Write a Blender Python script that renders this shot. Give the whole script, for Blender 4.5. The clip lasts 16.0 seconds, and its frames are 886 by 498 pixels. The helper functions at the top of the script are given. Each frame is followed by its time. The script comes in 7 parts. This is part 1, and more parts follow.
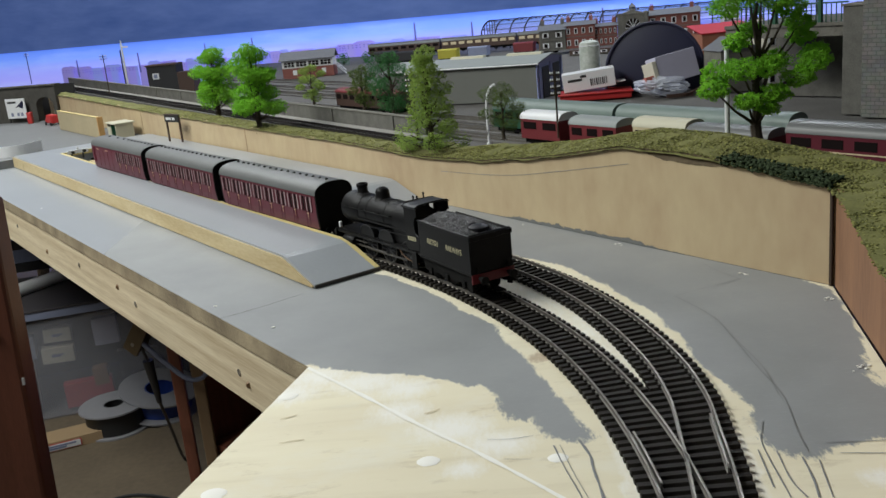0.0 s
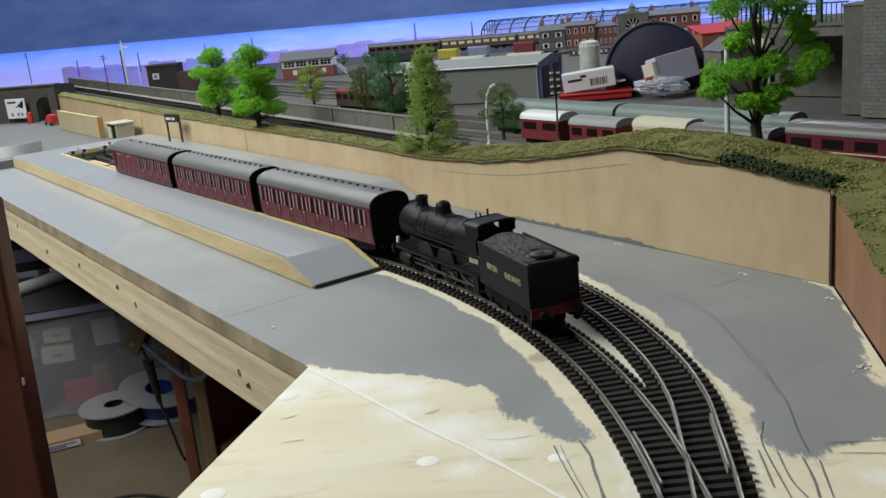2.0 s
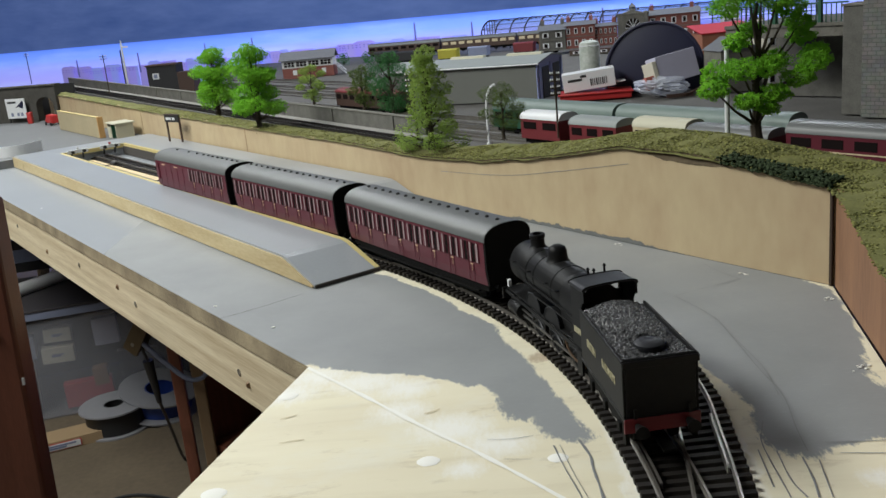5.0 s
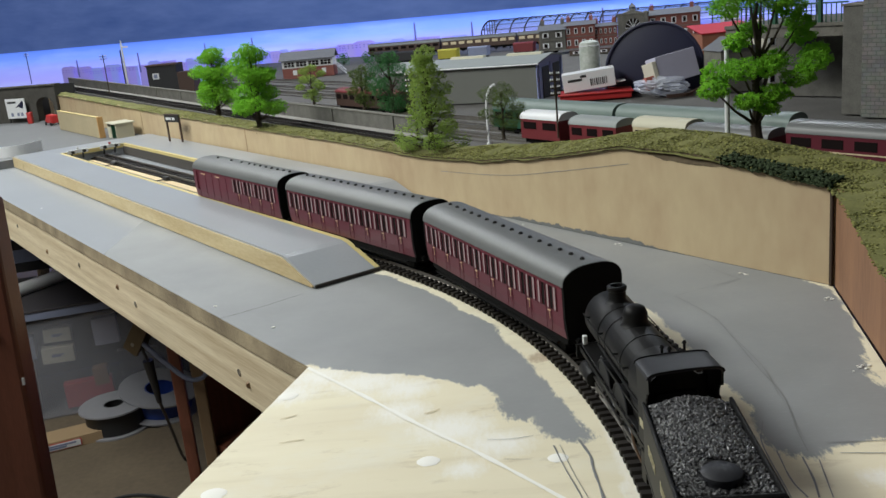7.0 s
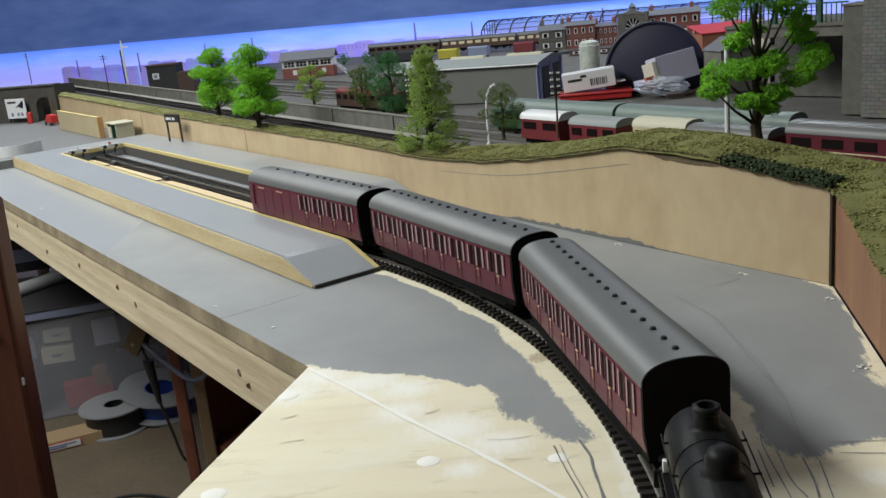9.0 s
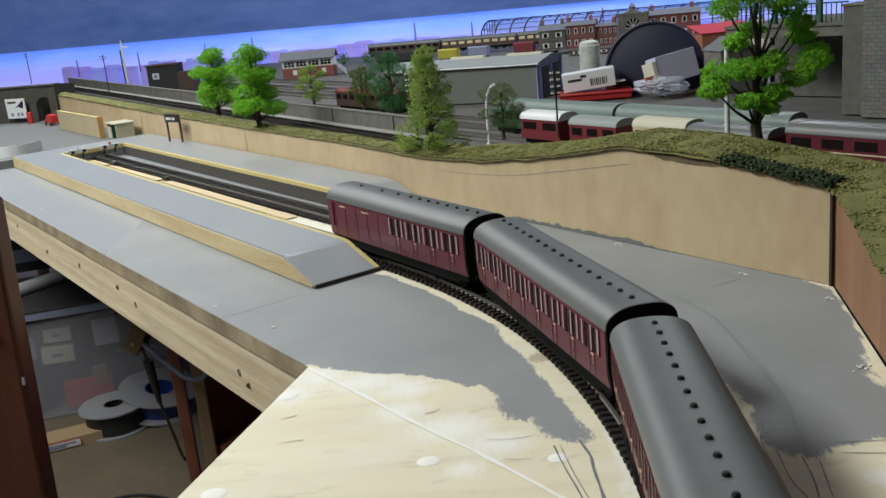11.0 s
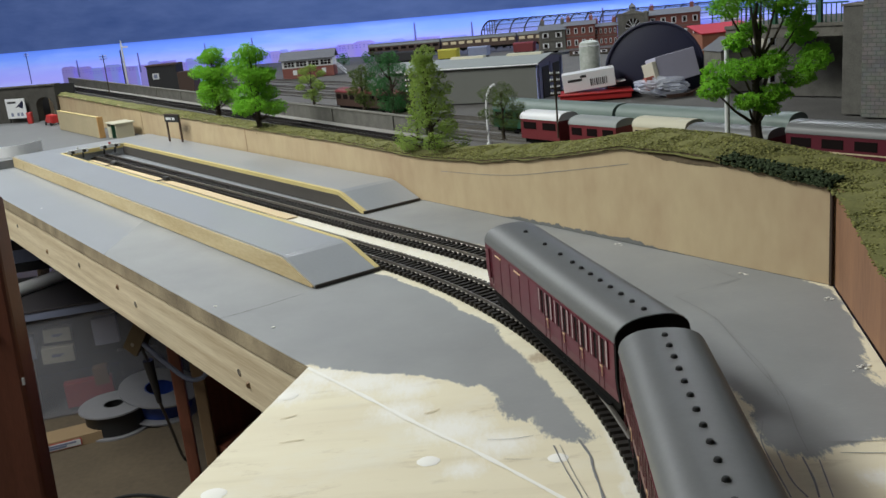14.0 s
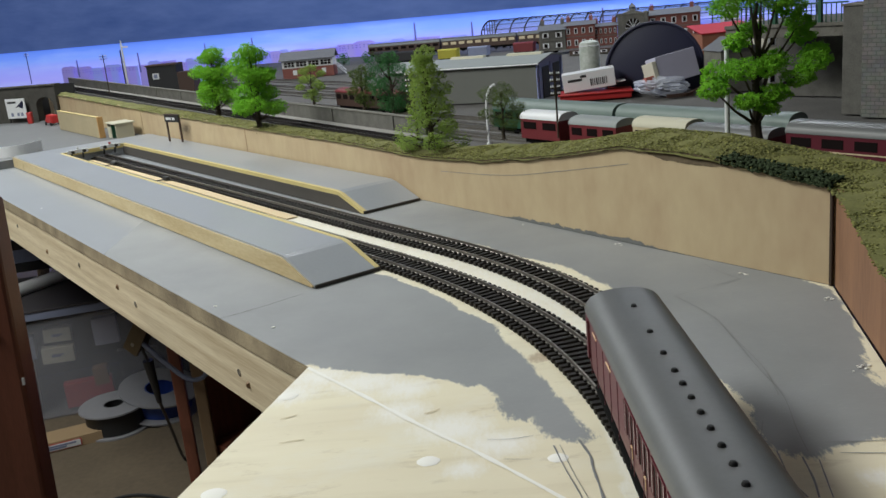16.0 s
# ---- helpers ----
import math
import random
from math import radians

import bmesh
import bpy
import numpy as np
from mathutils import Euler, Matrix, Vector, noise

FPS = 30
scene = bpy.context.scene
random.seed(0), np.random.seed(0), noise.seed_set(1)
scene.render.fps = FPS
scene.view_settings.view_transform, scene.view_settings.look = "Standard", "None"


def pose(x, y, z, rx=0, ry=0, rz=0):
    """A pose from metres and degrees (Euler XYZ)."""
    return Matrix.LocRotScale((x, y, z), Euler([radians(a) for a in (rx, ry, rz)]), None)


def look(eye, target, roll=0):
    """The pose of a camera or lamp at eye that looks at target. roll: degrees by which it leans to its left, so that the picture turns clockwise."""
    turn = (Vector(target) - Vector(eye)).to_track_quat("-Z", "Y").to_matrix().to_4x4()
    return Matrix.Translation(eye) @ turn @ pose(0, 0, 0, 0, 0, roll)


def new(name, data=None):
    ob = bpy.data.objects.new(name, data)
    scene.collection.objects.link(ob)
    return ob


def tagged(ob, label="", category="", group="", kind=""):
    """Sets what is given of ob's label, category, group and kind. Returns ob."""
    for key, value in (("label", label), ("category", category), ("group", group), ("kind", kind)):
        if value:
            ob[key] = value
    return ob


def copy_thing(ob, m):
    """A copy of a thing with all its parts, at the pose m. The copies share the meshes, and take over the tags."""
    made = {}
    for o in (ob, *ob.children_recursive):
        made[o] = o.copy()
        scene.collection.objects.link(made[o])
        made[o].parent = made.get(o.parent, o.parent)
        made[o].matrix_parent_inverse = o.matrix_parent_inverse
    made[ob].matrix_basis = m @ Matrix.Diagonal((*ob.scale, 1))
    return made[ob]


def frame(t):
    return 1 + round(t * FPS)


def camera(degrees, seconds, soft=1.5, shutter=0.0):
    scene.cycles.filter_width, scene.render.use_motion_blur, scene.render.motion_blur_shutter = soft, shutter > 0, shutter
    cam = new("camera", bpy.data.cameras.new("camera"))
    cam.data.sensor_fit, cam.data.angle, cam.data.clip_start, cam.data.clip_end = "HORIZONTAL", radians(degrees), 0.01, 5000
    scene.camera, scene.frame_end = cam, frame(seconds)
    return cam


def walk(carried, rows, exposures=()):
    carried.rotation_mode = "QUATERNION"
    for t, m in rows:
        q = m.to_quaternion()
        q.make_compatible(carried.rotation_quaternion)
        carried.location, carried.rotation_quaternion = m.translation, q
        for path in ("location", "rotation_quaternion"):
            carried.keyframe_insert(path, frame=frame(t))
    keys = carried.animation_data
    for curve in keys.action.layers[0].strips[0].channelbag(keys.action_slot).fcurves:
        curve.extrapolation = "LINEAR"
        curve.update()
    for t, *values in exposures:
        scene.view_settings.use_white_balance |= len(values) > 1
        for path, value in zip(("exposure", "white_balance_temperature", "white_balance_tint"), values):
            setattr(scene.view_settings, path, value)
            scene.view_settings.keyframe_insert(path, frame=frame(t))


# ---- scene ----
cam = camera(50.71, 16.0)
EYE = pose(0, 0, 0.205) @ pose(0, 0, 0, 74.65) @ pose(0, 0, 0, 0, 0, -5.62)
walk(cam, [(0.0, EYE), (16.0, EYE)], [(0.0, -0.09), (3.5, 0.0), (9.0, 0.0), (13.0, -0.06), (16.0, -0.15)])
# ---------------------------------------------------------------- light
world = bpy.data.worlds.new("room_air")
scene.world = world
world.use_nodes = True
world.node_tree.nodes["Background"].inputs[0].default_value = (0.75, 0.85, 1.0, 1)
world.node_tree.nodes["Background"].inputs[1].default_value = 0.12


def area_lamp(name, place, target, w, l, power, colour):
    """An unseen area lamp over the layout."""
    d = bpy.data.lights.new(name, "AREA")
    d.shape, d.size, d.size_y, d.energy, d.color = "RECTANGLE", w, l, power, colour
    ob = new(name, d)
    ob.matrix_world = look(place, target)
    return ob


area_lamp("overhead_lamp", (-1.12, 0.80, 1.12), (-0.35, 0.95, 0), 1.3, 0.34, 31.5, (0.97, 1.0, 0.96))
area_lamp("overhead_lamp", (-0.9, 2.5, 1.35), (-0.6, 2.2, 0), 1.3, 0.22, 20, (0.93, 0.97, 1.0))
# unseen fill added to brighten the station end of the yard
area_lamp("overhead_lamp", (0.85, 2.55, 1.15), (0.55, 2.85, 0), 0.9, 0.15, 15, (0.86, 0.93, 1.0))


# ---------------------------------------------------------------- materials
def mat(name, colour, rough=0.6, metal=0.0, second=None, scale=60.0, amount=0.5, bump=0.0, fine=600.0,
        stretch=(1, 1, 1), emit=0.0, alpha=1.0, transmission=0.0, vary=0.0, spec=0.5):
    """A surface whose colour drifts to a second one at a coarse and a fine scale, with relief."""
    m = bpy.data.materials.new(name)
    m.use_nodes = True
    nt = m.node_tree
    N, L = nt.nodes, nt.links
    b = N["Principled BSDF"]
    b.inputs["Roughness"].default_value = rough
    b.inputs["Metallic"].default_value = metal
    b.inputs["Specular IOR Level"].default_value = spec
    if second is None:
        second = tuple(c * 0.72 for c in colour)
    tc = N.new("ShaderNodeTexCoord")
    mp = N.new("ShaderNodeMapping")
    mp.inputs["Scale"].default_value = stretch
    L.new(tc.outputs["Object"], mp.inputs[0])
    n1 = N.new("ShaderNodeTexNoise")
    n1.inputs["Scale"].default_value = scale
    n1.inputs["Detail"].default_value = 5
    L.new(mp.outputs[0], n1.inputs["Vector"])
    n2 = N.new("ShaderNodeTexNoise")
    n2.inputs["Scale"].default_value = fine
    n2.inputs["Detail"].default_value = 3
    L.new(mp.outputs[0], n2.inputs["Vector"])
    add = N.new("ShaderNodeMath")
    add.operation = "MULTIPLY_ADD"
    add.inputs[1].default_value = 0.6
    L.new(n1.outputs["Fac"], add.inputs[0])
    half = N.new("ShaderNodeMath")
    half.operation = "MULTIPLY"
    half.inputs[1].default_value = 0.4
    L.new(n2.outputs["Fac"], half.inputs[0])
    L.new(half.outputs[0], add.inputs[2])
    ramp = N.new("ShaderNodeMapRange")
    ramp.inputs["From Min"].default_value = 0.5 - 0.2
    ramp.inputs["From Max"].default_value = 0.5 + 0.2
    ramp.inputs["To Max"].default_value = amount
    L.new(add.outputs[0], ramp.inputs["Value"])
    mix = N.new("ShaderNodeMix")
    mix.data_type = "RGBA"
    mix.inputs[6].default_value = (*colour, 1)
    mix.inputs[7].default_value = (*second, 1)
    L.new(ramp.outputs[0], mix.inputs[0])
    out = mix.outputs[2]
    if vary:
        info = N.new("ShaderNodeObjectInfo")
        hsv = N.new("ShaderNodeHueSaturation")
        mr = N.new("ShaderNodeMapRange")
        mr.inputs["To Min"].default_value, mr.inputs["To Max"].default_value = 1 - vary, 1 + vary
        L.new(info.outputs["Random"], mr.inputs["Value"])
        L.new(mr.outputs[0], hsv.inputs["Value"])
        L.new(out, hsv.inputs["Color"])
        out = hsv.outputs[0]
    L.new(out, b.inputs["Base Color"])
    if bump:
        bp = N.new("ShaderNodeBump")
        bp.inputs["Strength"].default_value = bump
        bp.inputs["Distance"].default_value = 0.0006
        L.new(add.outputs[0], bp.inputs["Height"])
        L.new(bp.outputs[0], b.inputs["Normal"])
    if emit:
        L.new(out, b.inputs["Emission Color"])
        b.inputs["Emission Strength"].default_value = emit
    if transmission:
        b.inputs["Transmission Weight"].default_value = transmission
    if alpha < 1:
        b.inputs["Alpha"].default_value = alpha
    return m


M_ply = mat("birch_plywood", (0.72, 0.58, 0.36), 0.55, second=(0.60, 0.45, 0.25), scale=9, fine=300, amount=0.8, bump=0.15, stretch=(0.35, 2.5, 1))
M_plyedge = mat("plywood_edge", (0.50, 0.41, 0.27), 0.7, second=(0.10, 0.075, 0.05), scale=28, amount=0.95, fine=900, bump=0.4)
M_pine = mat("pine_timber", (0.84, 0.74, 0.54), 0.6, second=(0.42, 0.31, 0.18), scale=26, fine=260, bump=0.4, amount=1.0, stretch=(0.12, 4, 4))
M_wallboard = mat("tan_hardboard", (0.56, 0.455, 0.28), 0.6, second=(0.42, 0.30, 0.185), scale=11, fine=70, amount=0.95, bump=0.1, stretch=(1.2, 1, 0.6))
M_redboard = mat("red_brown_plywood", (0.30, 0.155, 0.083), 0.6, second=(0.155, 0.075, 0.042), scale=26, fine=200, amount=0.9, bump=0.2, stretch=(3, 3, 0.4))
M_redpost = mat("red_brown_varnished_timber", (0.24, 0.085, 0.052), 0.5, second=(0.12, 0.042, 0.025), scale=18, fine=300, amount=0.9, bump=0.25, stretch=(4, 4, 0.3))
# bluish reflection on the far decks is part of this grey
M_grey = mat("grey_paint", (0.34, 0.36, 0.385), 0.32, second=(0.28, 0.30, 0.325), scale=12, fine=420, amount=0.6, bump=0.12)
M_edgeply = mat("bare_platform_edge", (0.60, 0.50, 0.30), 0.6, second=(0.40, 0.29, 0.14), scale=30, fine=300, amount=0.9, bump=0.25, stretch=(0.4, 2, 2))
M_yellow = mat("platform_edge_cream", (0.63, 0.53, 0.24), 0.6, second=(0.5, 0.38, 0.14), scale=60, fine=500, bump=0.2)
# board joint, and the shade on the rear platform's wall and ramp ends, as colour
M_dark = mat("dark_joint_and_shade", (0.07, 0.062, 0.055), 0.7, scale=40)
M_black = mat("black_locomotive_paint", (0.0075, 0.0075, 0.008), 0.46, second=(0.015, 0.0145, 0.014), scale=120, fine=900, bump=0.12, spec=0.13)
# lighter blue-black, with the cab roof's sheen put into the colour
M_cabroof = mat("sheen_black_paint", (0.020, 0.021, 0.025), 0.48, second=(0.028, 0.028, 0.031), scale=90, fine=700, bump=0.1, spec=0.3)
M_rod = mat("oily_steel_rod", (0.10, 0.095, 0.09), 0.45, 0.7, scale=200)
M_brass0 = mat("dull_copper_pipe", (0.10, 0.06, 0.035), 0.5, 0.6, scale=200)
M_blackend = mat("matt_black_paint", (0.005, 0.005, 0.005), 0.75, second=(0.009, 0.0085, 0.008), scale=90, spec=0.12)
M_maroon = mat("maroon_coach_paint", (0.112, 0.014, 0.026), 0.40, second=(0.082, 0.011, 0.019), scale=90, fine=700, bump=0.05)
M_roof = mat("grey_coach_roof", (0.125, 0.13, 0.13), 0.45, second=(0.10, 0.103, 0.10), scale=40, fine=500, amount=0.7, bump=0.06)
M_vent = mat("black_roof_vent", (0.01, 0.01, 0.01), 0.5, scale=90)
M_glass = mat("coach_window_glass", (0.012, 0.008, 0.008), 0.5, scale=50, spec=0.06)
M_bar = mat("pale_window_reflection", (0.36, 0.275, 0.28), 0.45, scale=100)
M_gold = mat("gold_lining", (0.72, 0.52, 0.32), 0.5, scale=300)
M_cream = mat("cream_lettering", (0.46, 0.42, 0.27), 0.5, scale=300)
M_redbeam = mat("red_buffer_beam", (0.13, 0.006, 0.012), 0.45, scale=120)
M_coal = mat("glossy_coal", (0.022, 0.022, 0.023), 0.25, second=(0.13, 0.13, 0.135), scale=900, fine=1800, amount=0.9, bump=0.5)
M_rail = mat("nickel_silver_rail", (0.36, 0.34, 0.31), 0.38, 0.85, second=(0.2, 0.17, 0.14), scale=90, fine=600)
M_sleeper = mat("black_plastic_sleeper", (0.013, 0.011, 0.010), 0.6, second=(0.026, 0.022, 0.019), scale=200, vary=0.3, spec=0.25)
M_grass = mat("static_grass_mat", (0.21, 0.205, 0.065), 0.95, second=(0.095, 0.10, 0.028), scale=60, fine=420, amount=1.0, bump=1.0)
M_straw = mat("straw_static_grass", (0.34, 0.33, 0.10), 0.95, second=(0.20, 0.21, 0.06), scale=90, fine=420, amount=1.0, bump=0.8)
M_grassd = mat("dark_green_scatter", (0.035, 0.055, 0.02), 0.95, second=(0.015, 0.03, 0.012), scale=90, fine=500, bump=1.0)
M_ballast = mat("grey_track_ballast", (0.16, 0.155, 0.15), 0.95, second=(0.07, 0.065, 0.06), scale=120, fine=900, amount=1.0, bump=1.0)
M_ground = mat("yard_ash_ground", (0.075, 0.072, 0.068), 0.9, second=(0.13, 0.125, 0.115), scale=12, fine=300, amount=0.9, bump=0.6)
M_stone = mat("grey_stone_wall", (0.15, 0.145, 0.13), 0.85, second=(0.08, 0.077, 0.068), scale=70, fine=500, amount=1.0, bump=0.7)
M_soot = mat("sooty_stone", (0.085, 0.080, 0.070), 0.9, second=(0.045, 0.043, 0.038), scale=70, fine=500, amount=1.0, bump=0.7)
M_stonel = mat("pale_stone", (0.20, 0.19, 0.165), 0.85, second=(0.09, 0.085, 0.072), scale=60, fine=260, amount=1.0, bump=0.6)
M_brick = mat("model_red_brick", (0.25, 0.085, 0.068), 0.8, second=(0.17, 0.065, 0.055), scale=120, fine=700, bump=0.4)
M_slate = mat("slate_roof", (0.10, 0.105, 0.12), 0.7, second=(0.16, 0.165, 0.18), scale=90, fine=600)
M_white = mat("white_plastic", (0.72, 0.73, 0.74), 0.45, second=(0.62, 0.63, 0.64), scale=30)
M_shedgrey = mat("grey_corrugated_cladding", (0.16, 0.165, 0.15), 0.6, second=(0.135, 0.14, 0.128), scale=40)
M_shedroof = mat("pale_shed_roof", (0.27, 0.295, 0.29), 0.6, second=(0.22, 0.24, 0.235), scale=40)
M_bluegrey = mat("blue_grey_panel", (0.30, 0.34, 0.58), 0.5, scale=40)
M_navy = mat("navy_plastic_tub", (0.020, 0.021, 0.050), 0.5, second=(0.016, 0.017, 0.040), scale=20)
M_red = mat("bright_red_plastic", (0.5, 0.03, 0.03), 0.4, scale=40)
M_redfade = mat("faded_red_card", (0.42, 0.12, 0.09), 0.7, scale=30)
M_greencoach = mat("malachite_coach_roof", (0.15, 0.20, 0.18), 0.5, second=(0.11, 0.15, 0.135), scale=40)
M_trunk = mat("tree_bark", (0.06, 0.045, 0.03), 0.9, second=(0.03, 0.024, 0.018), scale=200, bump=0.8)
M_leaf = mat("bright_green_foliage", (0.27, 0.62, 0.03), 0.85, second=(0.14, 0.40, 0.015), scale=60, fine=500, amount=1.0, bump=0.8)
M_leafy = mat("yellow_green_foliage", (0.34, 0.48, 0.09), 0.9, second=(0.18, 0.28, 0.045), scale=80, fine=500, amount=1.0, bump=0.8)
M_leafd = mat("deep_green_foliage", (0.05, 0.20, 0.05), 0.9, second=(0.025, 0.11, 0.025), scale=80, fine=500, amount=1.0, bump=0.8)
M_leafo = mat("olive_foliage", (0.13, 0.19, 0.04), 0.9, second=(0.06, 0.095, 0.02), scale=80, fine=500, amount=1.0, bump=0.8)
# darker pine for the upright below the baseboard
M_darkpine = mat("dark_pine_upright", (0.26, 0.175, 0.10), 0.6, second=(0.16, 0.10, 0.055), scale=16, fine=240, bump=0.3, stretch=(4, 4, 0.3))
M_floor = mat("chipboard_loft_floor", (0.155, 0.12, 0.08), 0.7, second=(0.085, 0.065, 0.043), scale=8, fine=90, amount=0.9, bump=0.2)
M_dim = mat("dark_storage_wall", (0.05, 0.045, 0.05), 0.8, scale=6)
M_clear = mat("cloudy_clear_plastic", (0.44, 0.45, 0.50), 0.25, second=(0.30, 0.31, 0.36), scale=9, alpha=0.28)
M_darkpaint = mat("dark_grey_paint_band", (0.17, 0.175, 0.17), 0.6, second=(0.11, 0.11, 0.105), scale=60, fine=500, bump=0.4)
M_pencil = mat("graphite_line", (0.225, 0.23, 0.235), 0.5, scale=200)
M_plaster = mat("white_plaster_chip", (0.90, 0.89, 0.84), 0.75, second=(0.84, 0.82, 0.74), scale=200, bump=0.15)
M_copper = mat("blue_wire", (0.02, 0.05, 0.25), 0.4, scale=300, bump=0.5)
M_card = mat("brown_cardboard", (0.36, 0.25, 0.14), 0.8, scale=20)
M_cable = mat("black_cable", (0.015, 0.015, 0.016), 0.5, scale=90)
M_ink = mat("black_print", (0.02, 0.02, 0.022), 0.6, scale=90)


# ---------------------------------------------------------------- building helpers
def thing(name, label, category, m=None, group="", kind=""):
    ob = new(name)
    ob.empty_display_size = 0.01
    if m is not None:
        ob.matrix_world = m
    return tagged(ob, label, category, group, kind)


def mesh(name, bm, material, smooth=False):
    me = bpy.data.meshes.new(name)
    bmesh.ops.recalc_face_normals(bm, faces=bm.faces)
    bm.to_mesh(me)
    bm.free()
    for m in material if isinstance(material, (list, tuple)) else [material]:
        me.materials.append(m)
    if smooth:
        for p in me.polygons:
            p.use_smooth = True
        me.set_sharp_from_angle(angle=radians(40))
    return me


def part(name, bm, material, parent, label="", smooth=False):
    ob = new(name, mesh(name, bm, material, smooth))
    ob.parent = parent
    return tagged(ob, label)


def solid(name, bm, material, label, category="", kind="", group="", smooth=False, m=None):
    ob = new(name, mesh(name, bm, material, smooth))
    if m is not None:
        ob.matrix_world = m
    return tagged(ob, label, category, group, kind)


def box(x0, x1, y0, y1, z0, z1, bevel=0.0, bm=None, seg=2):
    b = bmesh.new()
    bmesh.ops.create_cube(b, size=1)
    for v in b.verts:
        v.co = Vector(((x0 + x1) / 2 + v.co.x * (x1 - x0), (y0 + y1) / 2 + v.co.y * (y1 - y0), (z0 + z1) / 2 + v.co.z * (z1 - z0)))
    if bevel:
        bmesh.ops.bevel(b, geom=b.edges[:], offset=bevel, segments=seg, affect="EDGES", profile=0.5)
    return join(bm, b)


def join(bm, b):
    """Adds b to bm, or hands b back when there is no bm."""
    if bm is None:
        return b
    tmp = bpy.data.meshes.new("tmp")
    b.to_mesh(tmp)
    b.free()
    bm.from_mesh(tmp)
    bpy.data.meshes.remove(tmp)
    return bm


def rod(p0, p1, r0, r1=None, seg=12, bm=None, bevel=0.0):
    """A round bar or cone from p0 to p1."""
    r1 = r0 if r1 is None else r1
    b = bmesh.new()
    p0, p1 = Vector(p0), Vector(p1)
    d = p1 - p0
    bmesh.ops.create_cone(b, cap_ends=True, segments=seg, radius1=r0, radius2=max(r1, 1e-5), depth=d.length)
    if bevel:
        caps = [e for e in b.edges if all(abs(abs(v.co.z) - d.length / 2) < 1e-7 for v in e.verts)]
        bmesh.ops.bevel(b, geom=caps, offset=bevel, segments=2, affect="EDGES", profile=0.5)
    b.transform(Matrix.Translation((p0 + p1) / 2) @ d.to_track_quat("Z", "Y").to_matrix().to_4x4())
    return join(bm, b)


def prism(profile, a, b_, axis="x", bm=None, bevel=0.0):
    """Extrudes a closed outline between a and b_ along an axis."""
    b = bmesh.new()
    place = {"x": lambda t, u, v: (t, u, v), "y": lambda t, u, v: (u, t, v), "z": lambda t, u, v: (u, v, t)}[axis]
    f = [b.verts.new(place(a, u, v)) for u, v in profile]
    g = [b.verts.new(place(b_, u, v)) for u, v in profile]
    n = len(profile)
    b.faces.new(f)
    b.faces.new(g[::-1])
    for i in range(n):
        b.faces.new((f[i], f[(i + 1) % n], g[(i + 1) % n], g[i]))
    if bevel:
        bmesh.ops.recalc_face_normals(b, faces=b.faces)
        bmesh.ops.bevel(b, geom=b.edges[:], offset=bevel, segments=2, affect="EDGES", profile=0.5)
    return join(bm, b)


def lathe(outline, seg=20, bm=None, at=(0, 0, 0)):
    """Turns an outline of (radius, height) round the upright axis."""
    b = bmesh.new()
    rings = []
    for r, z in outline:
        if r < 1e-6:
            rings.append([b.verts.new((at[0], at[1], at[2] + z))])
        else:
            rings.append([b.verts.new((at[0] + r * math.cos(2 * math.pi * i / seg), at[1] + r * math.sin(2 * math.pi * i / seg), at[2] + z)) for i in range(seg)])
    for p, q in zip(rings, rings[1:]):
        for i in range(seg):
            a, c = p[i % len(p)], p[(i + 1) % len(p)]
            d, e = q[i % len(q)], q[(i + 1) % len(q)]
            vs = []
            for v in (a, c, e, d):
                if v not in vs:
                    vs.append(v)
            if len(vs) > 2:
                b.faces.new(vs)
    return join(bm, b)


def tube(points, r, seg=8, bm=None):
    """A round cable along points."""
    b = bmesh.new()
    pts = [Vector(p) for p in points]
    rings = []
    for i, p in enumerate(pts):
        d = (pts[min(i + 1, len(pts) - 1)] - pts[max(i - 1, 0)]).normalized()
        q = d.to_track_quat("Z", "Y")
        rings.append([b.verts.new(p + q @ Vector((r * math.cos(2 * math.pi * k / seg), r * math.sin(2 * math.pi * k / seg), 0))) for k in range(seg)])
    for p, q in zip(rings, rings[1:]):
        for k in range(seg):
            b.faces.new((p[k], p[(k + 1) % seg], q[(k + 1) % seg], q[k]))
    b.faces.new(rings[0][::-1])
    b.faces.new(rings[-1])
    return join(bm, b)


def spline(points, n=8):
    """Points of a smooth curve through the given ones."""
    pts = [Vector(p) for p in points]
    pts = [2 * pts[0] - pts[1]] + pts + [2 * pts[-1] - pts[-2]]
    out = []
    for a, b, c, d in zip(pts, pts[1:], pts[2:], pts[3:]):
        for k in range(n):
            t = k / n
            out.append(0.5 * (2 * b + (c - a) * t + (2 * a - 5 * b + 4 * c - d) * t * t + (3 * b - a - 3 * c + d) * t ** 3))
    return out + [pts[-2]]


# The baseboard's own frame: x along the platforms towards the camera, y towards the rear board.
BOARD = pose(-0.0735, 0.736, 0, 0, 0, -55.3)


def bw(x, y, z=0.0):
    return BOARD @ Vector((x, y, z))


# ---------------------------------------------------------------- line of the running track
KNOTS = (-2.0, -0.30, -0.20, -0.10, 0.0, 0.10, 0.20, 0.50, 0.60, 2.0)
BENDS = (0.0, 0.0, -1.006, -1.664, -1.872, -1.554, -1.406, -1.40, 0.0, 0.0)
STEP = 0.002
S_GRID = np.arange(-1.6, 1.6, STEP)
_bend = np.interp(S_GRID, KNOTS, BENDS)
_zero = int(round(1.6 / STEP))
_turn = np.cumsum(_bend) * STEP
S_TURN = _turn - _turn[_zero] - 1.3129
